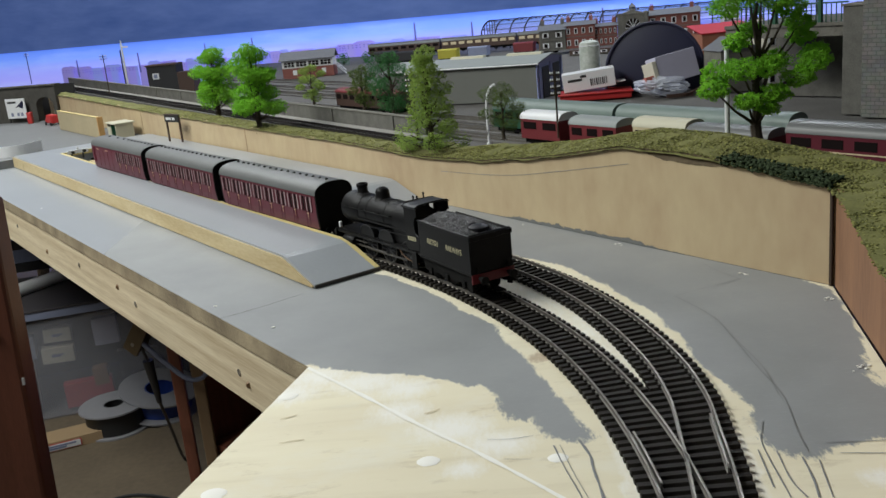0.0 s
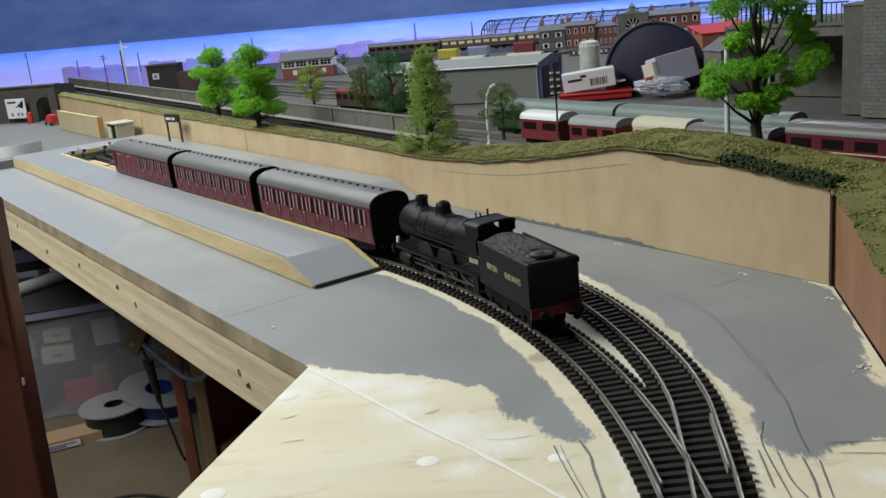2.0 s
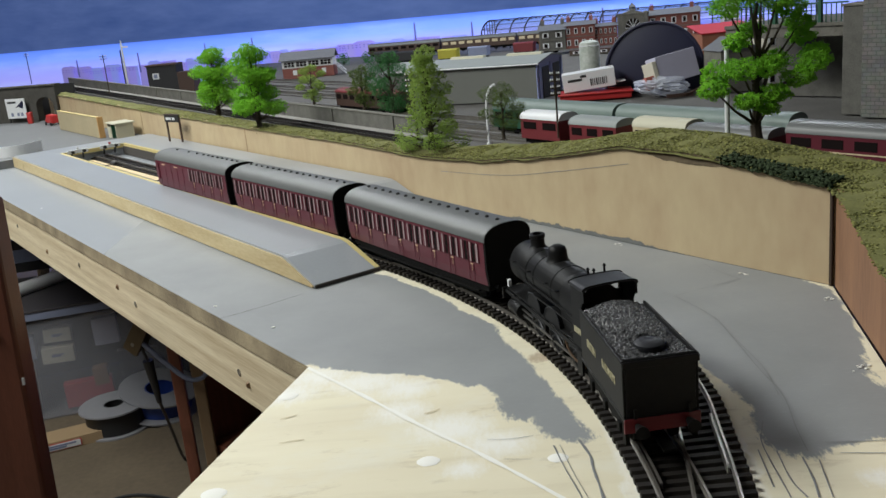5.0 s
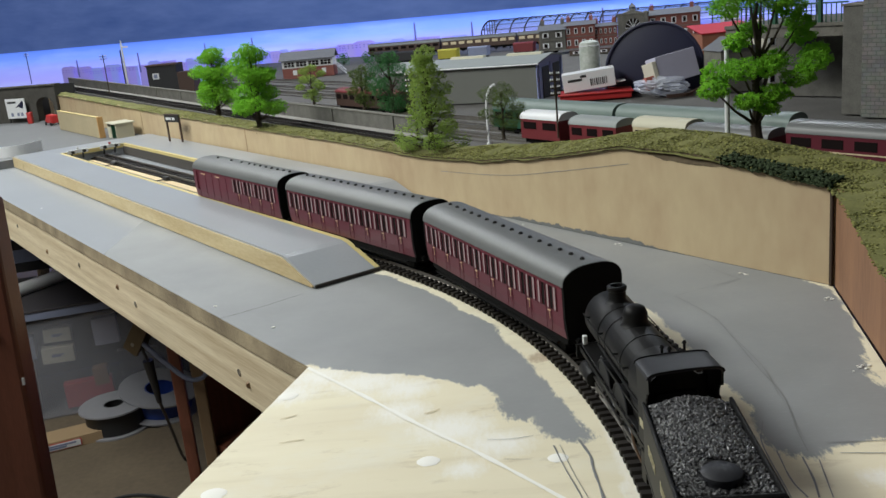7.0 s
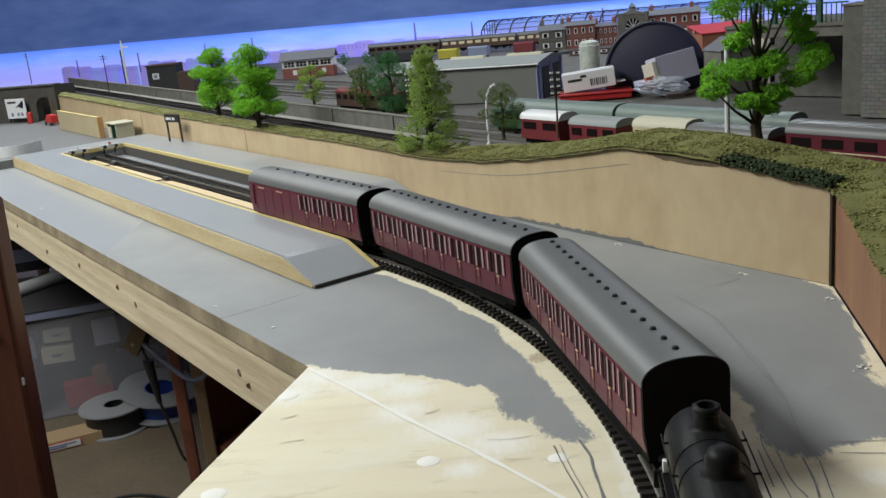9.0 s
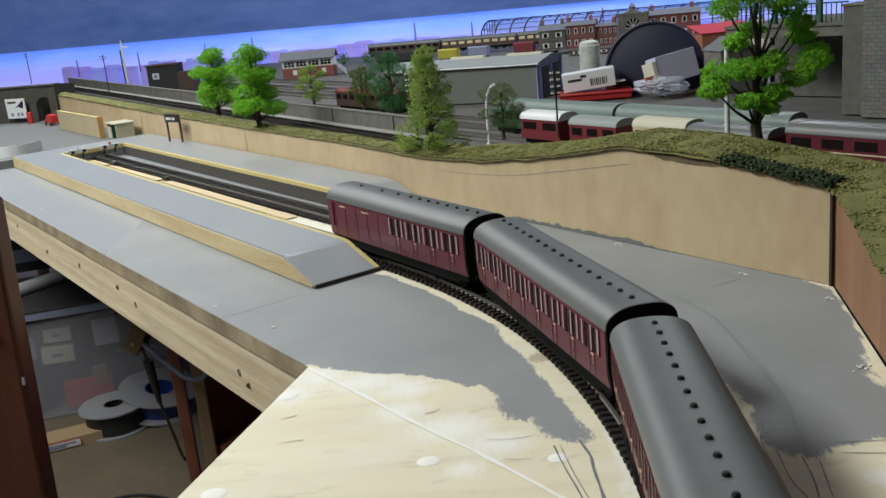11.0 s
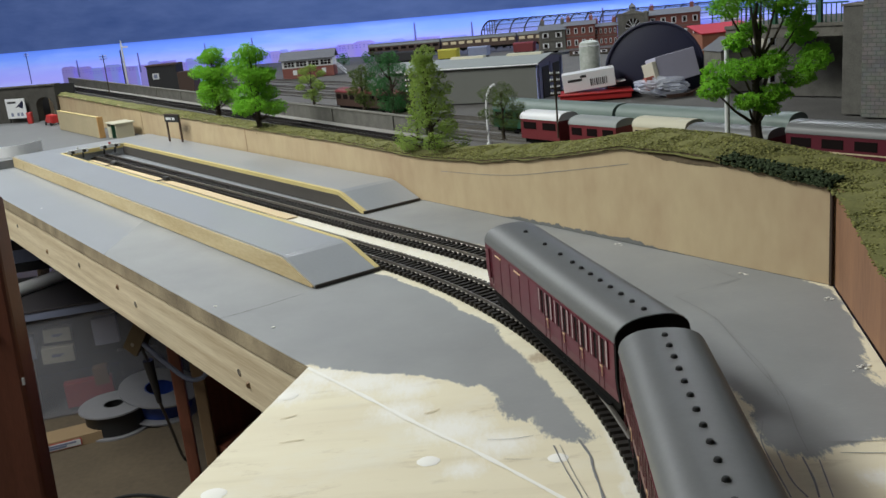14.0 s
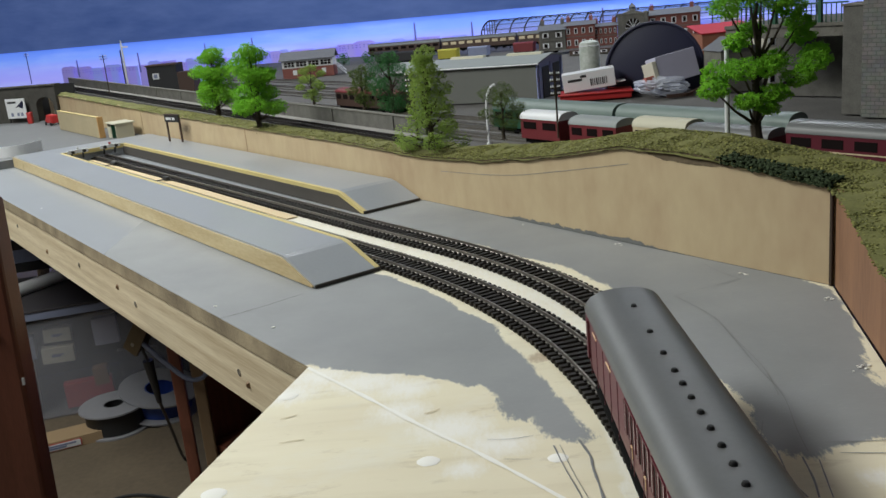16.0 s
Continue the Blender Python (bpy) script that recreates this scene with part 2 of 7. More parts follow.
_x, _y = np.cumsum(np.cos(S_TURN)) * STEP, np.cumsum(np.sin(S_TURN)) * STEP
S_X, S_Y = _x - _x[_zero] + 0.0664, _y - _y[_zero] + 0.5


def line(s, off=0.0):
    """Place and heading on the inner track, off metres to its far side."""
    h = float(np.interp(s, S_GRID, S_TURN))
    return (float(np.interp(s, S_GRID, S_X)) - off * math.sin(h), float(np.interp(s, S_GRID, S_Y)) + off * math.cos(h), h)


RAIL = 0.0062     # height of the rail top above the board


def outer_off(s):
    """How far the outer track's centre lies beyond the inner one."""
    return float(np.interp(s, OUT_S, OUT_OFF))
OUT_S = (-1.6, -0.5, -0.35, -0.19, -0.11, -0.06, 0.02, 0.055, 0.09, 0.125, 0.15, 0.18, 0.25, 2.0)
OUT_OFF = (0.0525, 0.0525, 0.0515, 0.0525, 0.0505, 0.0470, 0.0388, 0.0350, 0.0295, 0.0215, 0.017, 0.012, 0.0, 0.0)


# ---------------------------------------------------------------- baseboard
def painted_board_material():
    """Grey paint brushed over plywood: the mesh says where the brush went, noise frays its edge."""
    m = bpy.data.materials.new("brushed_grey_paint_on_plywood")
    m.use_nodes = True
    N, L = m.node_tree.nodes, m.node_tree.links
    b = N["Principled BSDF"]
    tc = N.new("ShaderNodeTexCoord")

    def tex(scale, detail, stretch=(1, 1, 1), rot=0.0, rough=0.55):
        mp = N.new("ShaderNodeMapping")
        mp.inputs["Scale"].default_value = stretch
        mp.inputs["Rotation"].default_value = (0, 0, rot)
        L.new(tc.outputs["Object"], mp.inputs[0])
        n = N.new("ShaderNodeTexNoise")
        n.inputs["Scale"].default_value, n.inputs["Detail"].default_value, n.inputs["Roughness"].default_value = scale, detail, rough
        L.new(mp.outputs[0], n.inputs["Vector"])
        return n.outputs["Fac"]

    def math_(op, a, c, d=None):
        n = N.new("ShaderNodeMath")
        n.operation = op
        for i, v in enumerate((a, c, d)):
            if v is None:
                continue
            if isinstance(v, (int, float)):
                n.inputs[i].default_value = v
            else:
                L.new(v, n.inputs[i])
        return n.outputs[0]

    def blend(f, a, c):
        n = N.new("ShaderNodeMix")
        n.data_type = "RGBA"
        L.new(f, n.inputs[0])
        for i, v in ((6, a), (7, c)):
            if isinstance(v, tuple):
                n.inputs[i].default_value = (*v, 1)
            else:
                L.new(v, n.inputs[i])
        return n.outputs[2]

    def ramp(v, lo, hi, to=1.0):
        n = N.new("ShaderNodeMapRange")
        n.inputs["From Min"].default_value, n.inputs["From Max"].default_value, n.inputs["To Max"].default_value = lo, hi, to
        L.new(v, n.inputs["Value"])
        return n.outputs[0]

    at = N.new("ShaderNodeAttribute")
    at.attribute_name = "brush"
    sep = N.new("ShaderNodeSeparateColor")
    L.new(at.outputs["Color"], sep.inputs[0])
    fray = math_("ADD", math_("MULTIPLY", tex(80, 8, (2.0, 0.7, 1), 0.2, 0.75), 1.0), math_("MULTIPLY", tex(220, 5, (2.0, 0.7, 1), -0.2, 0.7), 0.8))
    mask = ramp(math_("ADD", sep.outputs[0], math_("SUBTRACT", fray, 0.9)), 0.40, 0.60)
    white = ramp(math_("ADD", sep.outputs[1], math_("SUBTRACT", fray, 0.9)), 0.25, 0.95, 0.85)
    bare = blend(ramp(tex(7, 5, (0.5, 2.6, 1), 0.4), 0.35, 0.7), (0.82, 0.765, 0.585), (0.74, 0.67, 0.50))
    bare = blend(ramp(tex(26, 4, (0.3, 3, 1), 0.4), 0.55, 0.8, 0.35), bare, (0.50, 0.42, 0.28))
    bare = blend(ramp(tex(55, 6, (0.5, 1.4, 1), 0.2, 0.7), 0.57, 0.72, 0.6), bare, (0.46, 0.38, 0.26))
    bare = blend(ramp(tex(16, 6, (1, 1.6, 1), 0.9, 0.65), 0.52, 0.68, 0.5), bare, (0.80, 0.78, 0.68))
    bare = blend(white, bare, (0.88, 0.87, 0.82))
    brown = ramp(math_("ADD", sep.outputs[2], math_("SUBTRACT", fray, 0.9)), 0.40, 0.7, 0.6)
    bare = blend(brown, bare, (0.33, 0.22, 0.14))
    # M_grey's paint again; the dimmer, less blue light is put into the colour
    paint = blend(ramp(tex(9, 5), 0.35, 0.7), (0.300, 0.310, 0.315), (0.248, 0.258, 0.264))
    b.inputs["Specular IOR Level"].default_value = 0.28
    paint = blend(ramp(tex(160, 3, (1, 6, 1), 0.5), 0.55, 0.8, 0.25), paint, (0.40, 0.42, 0.44))
    L.new(blend(mask, bare, paint), b.inputs["Base Color"])
    L.new(math_("ADD", math_("MULTIPLY", mask, -0.05), math_("ADD", math_("MULTIPLY", tex(30, 3), 0.2), 0.47)), b.inputs["Roughness"])
    bp = N.new("ShaderNodeBump")
    bp.inputs["Strength"].default_value, bp.inputs["Distance"].default_value = 0.25, 0.0004
    L.new(math_("ADD", math_("MULTIPLY", mask, 0.5), math_("MULTIPLY", tex(500, 2, (1, 4, 1), 0.5), 0.5)), bp.inputs["Height"])
    L.new(bp.outputs[0], b.inputs["Normal"])
    return m


FRONT = -0.136       # front edge of the baseboard
REAR = 0.166         # foot of the rear board
CORNER = bw(0.322, REAR)


def smooth01(v, a, b):
    t = min(1, max(0, (v - a) / (b - a)))
    return t * t * (3 - 2 * t)


TRACK_PTS = np.array([line(s)[:2] for s in np.arange(-0.5, 0.62, 0.01)])
OUTER_PTS = np.array([line(s, outer_off(s))[:2] for s in np.arange(-0.5, 0.62, 0.01)])


# where the grey paint was brushed: in front of the tracks, and behind them
PAINT_FRONT = np.array(((-0.086, 0.517), (-0.05, 0.497), (-0.014, 0.483), (0.007, 0.464), (0.013, 0.467), (0.019, 0.452), (0.022, 0.434), (0.025, 0.415), (0.035, 0.418), (0.041, 0.396), (0.052, 0.39), (0.062, 0.394),
                        (0.058, 0.409), (0.054, 0.427), (0.048, 0.456), (0.039, 0.5), (0.031, 0.527), (0.025, 0.58), (-0.02, 0.85), (-0.5, 1.5), (-0.9, 1.3), (-0.15, 0.53)))
PAINT_REAR = np.array(((0.089, 0.667), (0.111, 0.605), (0.126, 0.553), (0.132, 0.511), (0.132, 0.467), (0.136, 0.429), (0.141, 0.407), (0.134, 0.396), (0.132, 0.369), (0.14, 0.359), (0.15, 0.355), (0.164, 0.365),
                       (0.225, 0.366), (0.214, 0.402), (0.205, 0.424), (0.213, 0.446), (0.224, 0.478), (0.232, 0.505), (0.242, 0.556), (0.234, 0.585), (-0.2, 1.3), (-0.42, 1.25)))


def inside_by(shape, x, y):
    """How far a place lies inside an outline; below zero outside it."""
    a, b = shape, np.roll(shape, -1, axis=0)
    d, q = b - a, np.array((x, y)) - a
    t = np.clip((q * d).sum(1) / (d * d).sum(1), 0, 1)
    gap = float(np.hypot(*(q - d * t[:, None]).T).min())
    cross = ((a[:, 1] > y) != (b[:, 1] > y)) & (x < d[:, 0] * (y - a[:, 1]) / np.where(d[:, 1] == 0, 1e-9, d[:, 1]) + a[:, 0])
    return gap if cross.sum() % 2 else -gap


def brush(x, y):
    """Paint, white filler and bare brown wood at a place on the board."""
    da = float(np.hypot(TRACK_PTS[:, 0] - x, TRACK_PTS[:, 1] - y).min())
    db = float(np.hypot(OUTER_PTS[:, 0] - x, OUTER_PTS[:, 1] - y).min())
    near = min(da, db)
    worn = max(math.exp(-((x - u) ** 2 + (y - v) ** 2) / 0.0007) for u, v in ((0.028, 0.412), (0.058, 0.400), (0.140, 0.372), (0.192, 0.395), (0.207, 0.425)))
    soft = 0.006 + 0.010 * worn
    spread = 0.003 * noise.noise((x * 110, y * 45, 0))
    p = max(smooth01(inside_by(PAINT_FRONT, x, y) + spread, -soft, soft), smooth01(inside_by(PAINT_REAR, x, y) + spread, -soft, soft))
    strip = 0.0225 + 0.004 * noise.noise((x * 30, y * 30, 0)) if y > 0.56 else 0.017
    p = min(p, smooth01(near, strip - 0.005, strip + 0.005))
    white = 0.0
    for u, v, r in ((-0.079, 0.498, 0.034), (-0.050, 0.484, 0.034), (-0.028, 0.470, 0.028), (-0.030, 0.442, 0.026), (-0.004, 0.417, 0.032), (0.016, 0.396, 0.028), (-0.094, 0.478, 0.030), (0.0, 0.375, 0.016), (0.168, 0.335, 0.016)):
        white = max(white, 1.0 * smooth01(-math.hypot(x - u, (y - v) * 1.3), -r * 1.15, 0.0))
    if da < 0.05 and db < 0.05 and da + db < 0.060:
        p, white = 0.0, 0.62
    brown = 0.75 * smooth01(-math.hypot(x - 0.0493, y - 0.4953), -0.014, -0.004)
    return p, white, brown


M_card0 = mat("brown_knot_wood", (0.30, 0.19, 0.10), 0.6, second=(0.16, 0.09, 0.05), scale=200)


def baseboard():
    """Plywood top with the two boards' outline, on pine framing."""
    base = thing("baseboard", "plywood baseboard half painted grey on a pine frame", "table", kind="structure")
    bm = bmesh.new()
    lay = bm.loops.layers.float_color.new("brush")
    corners = [bw(-2.3, FRONT), bw(0.175, FRONT), Vector((-0.139, 0.34, 0)), Vector((-0.235, -0.12, 0)), Vector((0.62, -0.12, 0)), Vector((0.62, 0.0, 0)), Vector((0.145, 0.1, 0)), CORNER, bw(-2.3, REAR + 0.012)]
    poly = [(c.x, c.y) for c in corners]

    def inside(x, y):
        r = False
        for (x0, y0), (x1, y1) in zip(poly, poly[1:] + poly[:1]):
            if (y0 > y) != (y1 > y) and x < (x1 - x0) * (y - y0) / (y1 - y0) + x0:
                r = not r
        return r
    # the part near the camera in small squares, cut along the outline
    g = bmesh.new()
    bmesh.ops.create_grid(g, x_segments=190, y_segments=230, size=0.5)
    for v in g.verts:
        v.co = Vector((0.06 + v.co.x * 0.75, 0.455 + v.co.y * 1.12, 0))
    for (x0, y0), (x1, y1) in zip(poly, poly[1:] + poly[:1]):
        d = Vector((x1 - x0, y1 - y0, 0)).normalized()
        bmesh.ops.bisect_plane(g, geom=g.verts[:] + g.edges[:] + g.faces[:], plane_co=(x0, y0, 0), plane_no=(d.y, -d.x, 0))
    gone = [f for f in g.faces if not inside(*f.calc_center_median().xy)]
    bmesh.ops.delete(g, geom=gone, context="FACES")
    join(bm, g)
    lay = bm.loops.layers.float_color.get("brush") or bm.loops.layers.float_color.new("brush")
    cache = {}
    for f in bm.faces:
        for l in f.loops:
            k = (round(l.vert.co.x, 5), round(l.vert.co.y, 5))
            if k not in cache:
                cache[k] = brush(*k)
            l[lay] = (*cache[k], 1)
    part("painted_top", bm, painted_board_material(), base, "grey paint brushed over bare plywood")
    part("plywood_sheet", prism([(c.x, c.y) for c in corners], -0.0125, -0.0006, "z"), M_plyedge, base, "raw plywood edge")
    far = bmesh.new()
    vs = [far.verts.new(bw(*q, -0.0003)) for q in ((-2.3, FRONT), (-0.05, FRONT), (-0.05, REAR), (-2.3, REAR))]
    far.faces.new(vs)
    part("far_top", far, M_grey, base, "grey painted top")
    rail_ = part("front_beam", box(-2.3, 0.19, FRONT + 0.0015, FRONT + 0.02, -0.058, -0.0128, 0.001), M_pine, base, "knotty pine beam")
    rail_.matrix_world = BOARD
    for x, z in ((-0.47, -0.039), (-0.205, -0.028), (0.075, -0.042)):
        k = part("knot", rod((x, FRONT + 0.0019, z), (x + 0.001, FRONT + 0.0012, z), 0.0030, 0.0020, 14), M_card0, base, "dark pine knot")
        k.matrix_world = BOARD
    for x in (-0.615, -0.335, -0.16, 0.06):
        z = -0.034 + random.uniform(-0.006, 0.006)
        s = rod((x, FRONT + 0.003, z), (x, FRONT + 0.0011, z), 0.0026, 0.0026, 16)
        box(x - 0.0018, x + 0.0018, FRONT + 0.0008, FRONT + 0.0012, z - 0.0003, z + 0.0003, 0.0, s)
        k = part("screw", s, M_rail, base, "countersunk steel screw")
        k.matrix_world = BOARD
    def streak(points, w, material, name="pencil_line", z=0.0004, label="faint drawn line"):
        q = spline([(a, c, 0) for a, c in points], 8)
        m = bmesh.new()
        rows = []
        for i, v in enumerate(q):
            d = (q[min(i + 1, len(q) - 1)] - q[max(i - 1, 0)]).normalized()
            k = w * (0.6 + 0.5 * noise.noise((v.x * 90, v.y * 90, 2)))
            rows.append([m.verts.new((v.x - d.y * e, v.y + d.x * e, z)) for e in (-k, k)])
        for e, f in zip(rows, rows[1:]):
            m.faces.new((e[0], f[0], f[1], e[1]))
        part(name, m, material, base, label)
    for points, w in (([(0.1474, 0.5747), (0.172, 0.586), (0.1969, 0.5957)], 0.0005), ([(0.1969, 0.5957), (0.1887, 0.6184), (0.1836, 0.6415)], 0.0005),
                      ([(0.1474, 0.5747), (0.1586, 0.5327), (0.1594, 0.5031), (0.1581, 0.4527), (0.158, 0.4169), (0.151, 0.3816), (0.1477, 0.3607)], 0.0006),
                      ([(0.1594, 0.5031), (0.1608, 0.452), (0.1562, 0.4173)], 0.0004), ([(0.1397, 0.3928), (0.1365, 0.385), (0.1313, 0.3693), (0.1271, 0.3263)], 0.0006),
                      ([(0.1352, 0.3633), (0.1322, 0.3395), (0.1333, 0.3251)], 0.0007), ([(0.1436, 0.3565), (0.1408, 0.3378), (0.1375, 0.3243)], 0.0009), ([(0.1493, 0.3528), (0.1426, 0.3234)], 0.0006),
                      ([(0.128, 0.366), (0.1235, 0.335)], 0.0006), ([(0.0417, 0.3881), (0.0436, 0.3666), (0.0467, 0.3414), (0.049, 0.31)], 0.0006), ([(0.0445, 0.388), (0.0466, 0.362), (0.0500, 0.335)], 0.0003),
                      ([(0.0539, 0.3912), (0.0562, 0.375), (0.0555, 0.3642), (0.0553, 0.3398), (0.054, 0.30)], 0.0012), ([(0.012, 0.4005), (0.0232, 0.3988), (0.034, 0.400)], 0.0003), ([(0.018, 0.380), (0.0300, 0.3775)], 0.0003)):
        streak(points, w * 0.75, M_pencil)
    for points in ([(-0.0925, 0.4455), (-0.0886, 0.4469), (-0.0845, 0.4490)], [(-0.089, 0.4180), (-0.0834, 0.4191), (-0.077, 0.4195)], [(-0.0175, 0.435), (-0.0136, 0.4367), (-0.0095, 0.4395)]):
        streak(points, 0.0005, M_edgeply, "wood_scratch", 0.0004, "short brown scratch in the ply")
    streak([(-0.1594, 0.6204), (-0.1344, 0.6372), (-0.1047, 0.6604)], 0.0005, M_dark, "board_joint", 0.0004, "fine board joint")
    streak([(-0.0858, 0.5129), (-0.0514, 0.4664), (-0.018, 0.4203), (0.0078, 0.387), (0.0397, 0.3414), (0.07, 0.298)], 0.0019, M_plaster, "filler_line", 0.0004, "pale filler line")
    streak([(0.158, 0.3668), (0.1829, 0.3638), (0.21, 0.362)], 0.0005, M_pencil, "board_joint", 0.0004, "fine board joint")
    streak([(0.1600, 0.3568), (0.1777, 0.353), (0.2, 0.350)], 0.0004, M_pencil, "board_joint", 0.0004, "fine board joint")
    for x, y, r in ((-0.0161, 0.3854, 0.0055), (0.0421, 0.3767, 0.0048), (-0.0923, 0.4746, 0.0056), (-0.1122, 0.3747, 0.006)):
        disc = lathe([(0, 0.00035), (r * 0.8, 0.00034), (r, 0.0001)], 22)
        for v in disc.verts:
            v.co.x, v.co.y = x + v.co.x * (1 + 0.12 * noise.noise(v.co * 400)), y + v.co.y * (0.85 + 0.12 * noise.noise(v.co * 300))
        part("filled_screw_hole", disc, M_plaster, base, "white filled screw hole", smooth=True)
    rnd = random.Random(77)
    for x, y, n in ((0.14, 0.708, 3), (0.2035, 0.6039, 5), (0.2334, 0.5422, 6), (0.2061, 0.4405, 6), (-0.1646, 0.6476, 1), (-0.1199, 0.5876, 1), (-0.473, 1.105, 1), (0.02, 0.91, 1), (0.075, 0.80, 1)):
        for k in range(n):
            chip = bmesh.new()
            bmesh.ops.create_icosphere(chip, subdivisions=1, radius=rnd.uniform(0.0005, 0.0012))
            cx, cy = x + rnd.gauss(0, 0.003), y + rnd.gauss(0, 0.002)
            for v in chip.verts:
                v.co = Vector((cx + v.co.x * rnd.uniform(0.8, 2.0), cy + v.co.y * rnd.uniform(0.6, 1.3), 0.0004 + max(0, v.co.z * 0.5)))
            part("plaster_chip", chip, M_plaster, base, "white plaster chip")
    cross = part("cross_beam", box(0.115, 0.135, FRONT + 0.021, REAR, -0.058, -0.0128, 0.001), M_pine, base)
    cross.matrix_world = BOARD
    for x, y in ((-1.9, 0.12),):
        lg = part("leg", box(x - 0.022, x + 0.022, y, y + 0.022, -0.6, -0.0585, 0.001), M_pine, base, "pine leg")
        lg.matrix_world = BOARD
    return base


# ---------------------------------------------------------------- platforms
PLAT = 0.018


def platform(name, y0, y1, x_far, x_near, x_foot, edge_side, label):
    """A plywood platform with a ramp at its near end; edge_side is the side that carries the cream edging."""
    t = thing(name, label, "platform", BOARD, "station platforms")
    e0, e1 = (y1 - 0.004, y1) if edge_side > 0 else (y0, y0 + 0.004)
    g0, g1 = (y0, y1 - 0.0042) if edge_side > 0 else (y0 + 0.0042, y1)
    k = -1 if edge_side > 0 else 1
    side = [(x_far, 0.0005), (x_foot, 0.0005), (x_foot, 0.003), (x_near + 0.004, PLAT - 0.0012), (x_near - 0.004, PLAT), (x_far, PLAT)]
    part("deck", prism(side, g0, g1, "y"), M_grey, t, "grey painted deck", smooth=False)
    part("edging", prism([(a, b + 0.0002) for a, b in side], e0, e1, "y"), M_yellow, t, "cream painted edge")
    # dark strip in place of the shade under the ramp's end
    lip = part("ramp_foot", box(x_foot + 0.0002, x_foot + 0.0016, y0, y1, 0.0003, 0.0030, 0.0003), M_dark, t, "dark ramp end")
    out = y0 if edge_side > 0 else y1
    if edge_side > 0:
        face = [(x_far, 0.001), (x_foot - 0.001, 0.001), (x_foot - 0.001, 0.0022), (x_near + 0.003, PLAT - 0.0035), (x_near - 0.004, PLAT - 0.0018), (x_far, PLAT - 0.0018)]
        part("side_board", prism(face, out - 0.0015, out - 0.0001, "y"), M_edgeply, t, "bare plywood side")
    else:
        # shade of the track pit put into the wall's dark colour
        part("side_board", prism([(x_far, 0.0005), (x_foot - 0.004, 0.0005), (x_near, PLAT - 0.004), (x_far, PLAT - 0.004)], y0 - 0.0012, y0 - 0.0001, "y"), M_dark, t, "platform wall with its shade put into the colour")
    return t


# ---------------------------------------------------------------- rails and sleepers
def sweep_rail(off_a, s0, s1, step=0.012, w=0.0009, z0=0.0034, z1=RAIL):
    b = bmesh.new()
    rings = []
    n = int((s1 - s0) / step) + 1
    for i in range(n + 1):
        s = s0 + (s1 - s0) * i / n
        o = off_a(s) if callable(off_a) else off_a
        ring = []
        for dx, z in ((-w * 0.9, z0), (w * 0.9, z0), (w * 0.35, z0 + 0.0006), (w * 0.35, z1 - 0.0008), (w * 0.6, z1 - 0.0007), (w * 0.6, z1), (-w * 0.6, z1), (-w * 0.6, z1 - 0.0007), (-w * 0.35, z1 - 0.0008), (-w * 0.35, z0 + 0.0006)):
            x, y, _ = line(s, o + dx)
            ring.append(b.verts.new((x, y, z)))
        rings.append(ring)
    k = len(rings[0])
    for p, q in zip(rings, rings[1:]):
        for i in range(k):
            b.faces.new((p[i], p[(i + 1) % k], q[(i + 1) % k], q[i]))
    b.faces.new(rings[0][::-1])
    b.faces.new(rings[-1])
    return b


GAUGE = 0.0091
SLEEPER_GAP = 0.0064


def railway():
    inner = thing("railway_track", "curved inner model railway track with black sleepers", "railway track", group="running tracks")
    outer = thing("railway_track", "curved outer model railway track joining at a turnout", "railway track", group="running tracks")
    sl = box(-0.0016, 0.0016, -0.0158, 0.0158, 0.0004, 0.0034, 0.0)
    sleeper = mesh("sleeper", sl, M_sleeper)
    ch = bmesh.new()
    for y in (-GAUGE, GAUGE):
        box(-0.0011, 0.0011, y - 0.0021, y + 0.0021, 0.0034, 0.0043, 0.0, ch)
    chair = mesh("rail_chair", ch, M_sleeper)

    def lay(parent, s, off, length=1.0):
        x, y, h = line(s, off)
        for nm, me in (("sleeper", sleeper), ("rail_chair", chair)) if length == 1.0 else (("sleeper", sleeper),):
            o = new(nm, me)
            o.parent = parent
            o.matrix_world = pose(x, y, 0, 0, 0, math.degrees(h) + random.uniform(-0.6, 0.6)) @ Matrix.Diagonal((1, length, 1, 1))
    s = -1.165
    while s < 0.34:
        if s < 0.075 or s > 0.26:
            lay(inner, s, 0.0)
        else:   # long turnout timbers under both roads
            o = outer_off(s)
            lay(inner, s, o / 2, (0.0316 + o) / 0.0316)
        s += SLEEPER_GAP
    s = -1.165
    while s < 0.073:
        lay(outer, s, outer_off(s))
        s += SLEEPER_GAP
    for o in (-GAUGE, GAUGE):
        part("rail", sweep_rail(o, -1.17, 0.62), M_rail, inner, "nickel silver rail")
    for k in (-GAUGE, GAUGE):
        part("rail", sweep_rail(lambda s: outer_off(s) + k, -1.17, 0.25), M_rail, outer, "nickel silver rail")
    # check rails and the crossing's wing rails
    part("check_rail", sweep_rail(-GAUGE + 0.0022, 0.118, 0.165), M_rail, inner, "short check rail")
    part("check_rail", sweep_rail(lambda s: outer_off(s) + GAUGE - 0.0022, 0.110, 0.158), M_rail, outer, "short check rail")
    part("frog", prism([(0, 0), (0.010, 0.0012), (0.010, -0.0012)], 0.0036, 0.0060, "z"), M_rail, outer).matrix_world = pose(*line(0.136, 0.0090)[:2], 0, 0, 0, math.degrees(line(0.136)[2]))
    return inner, outer


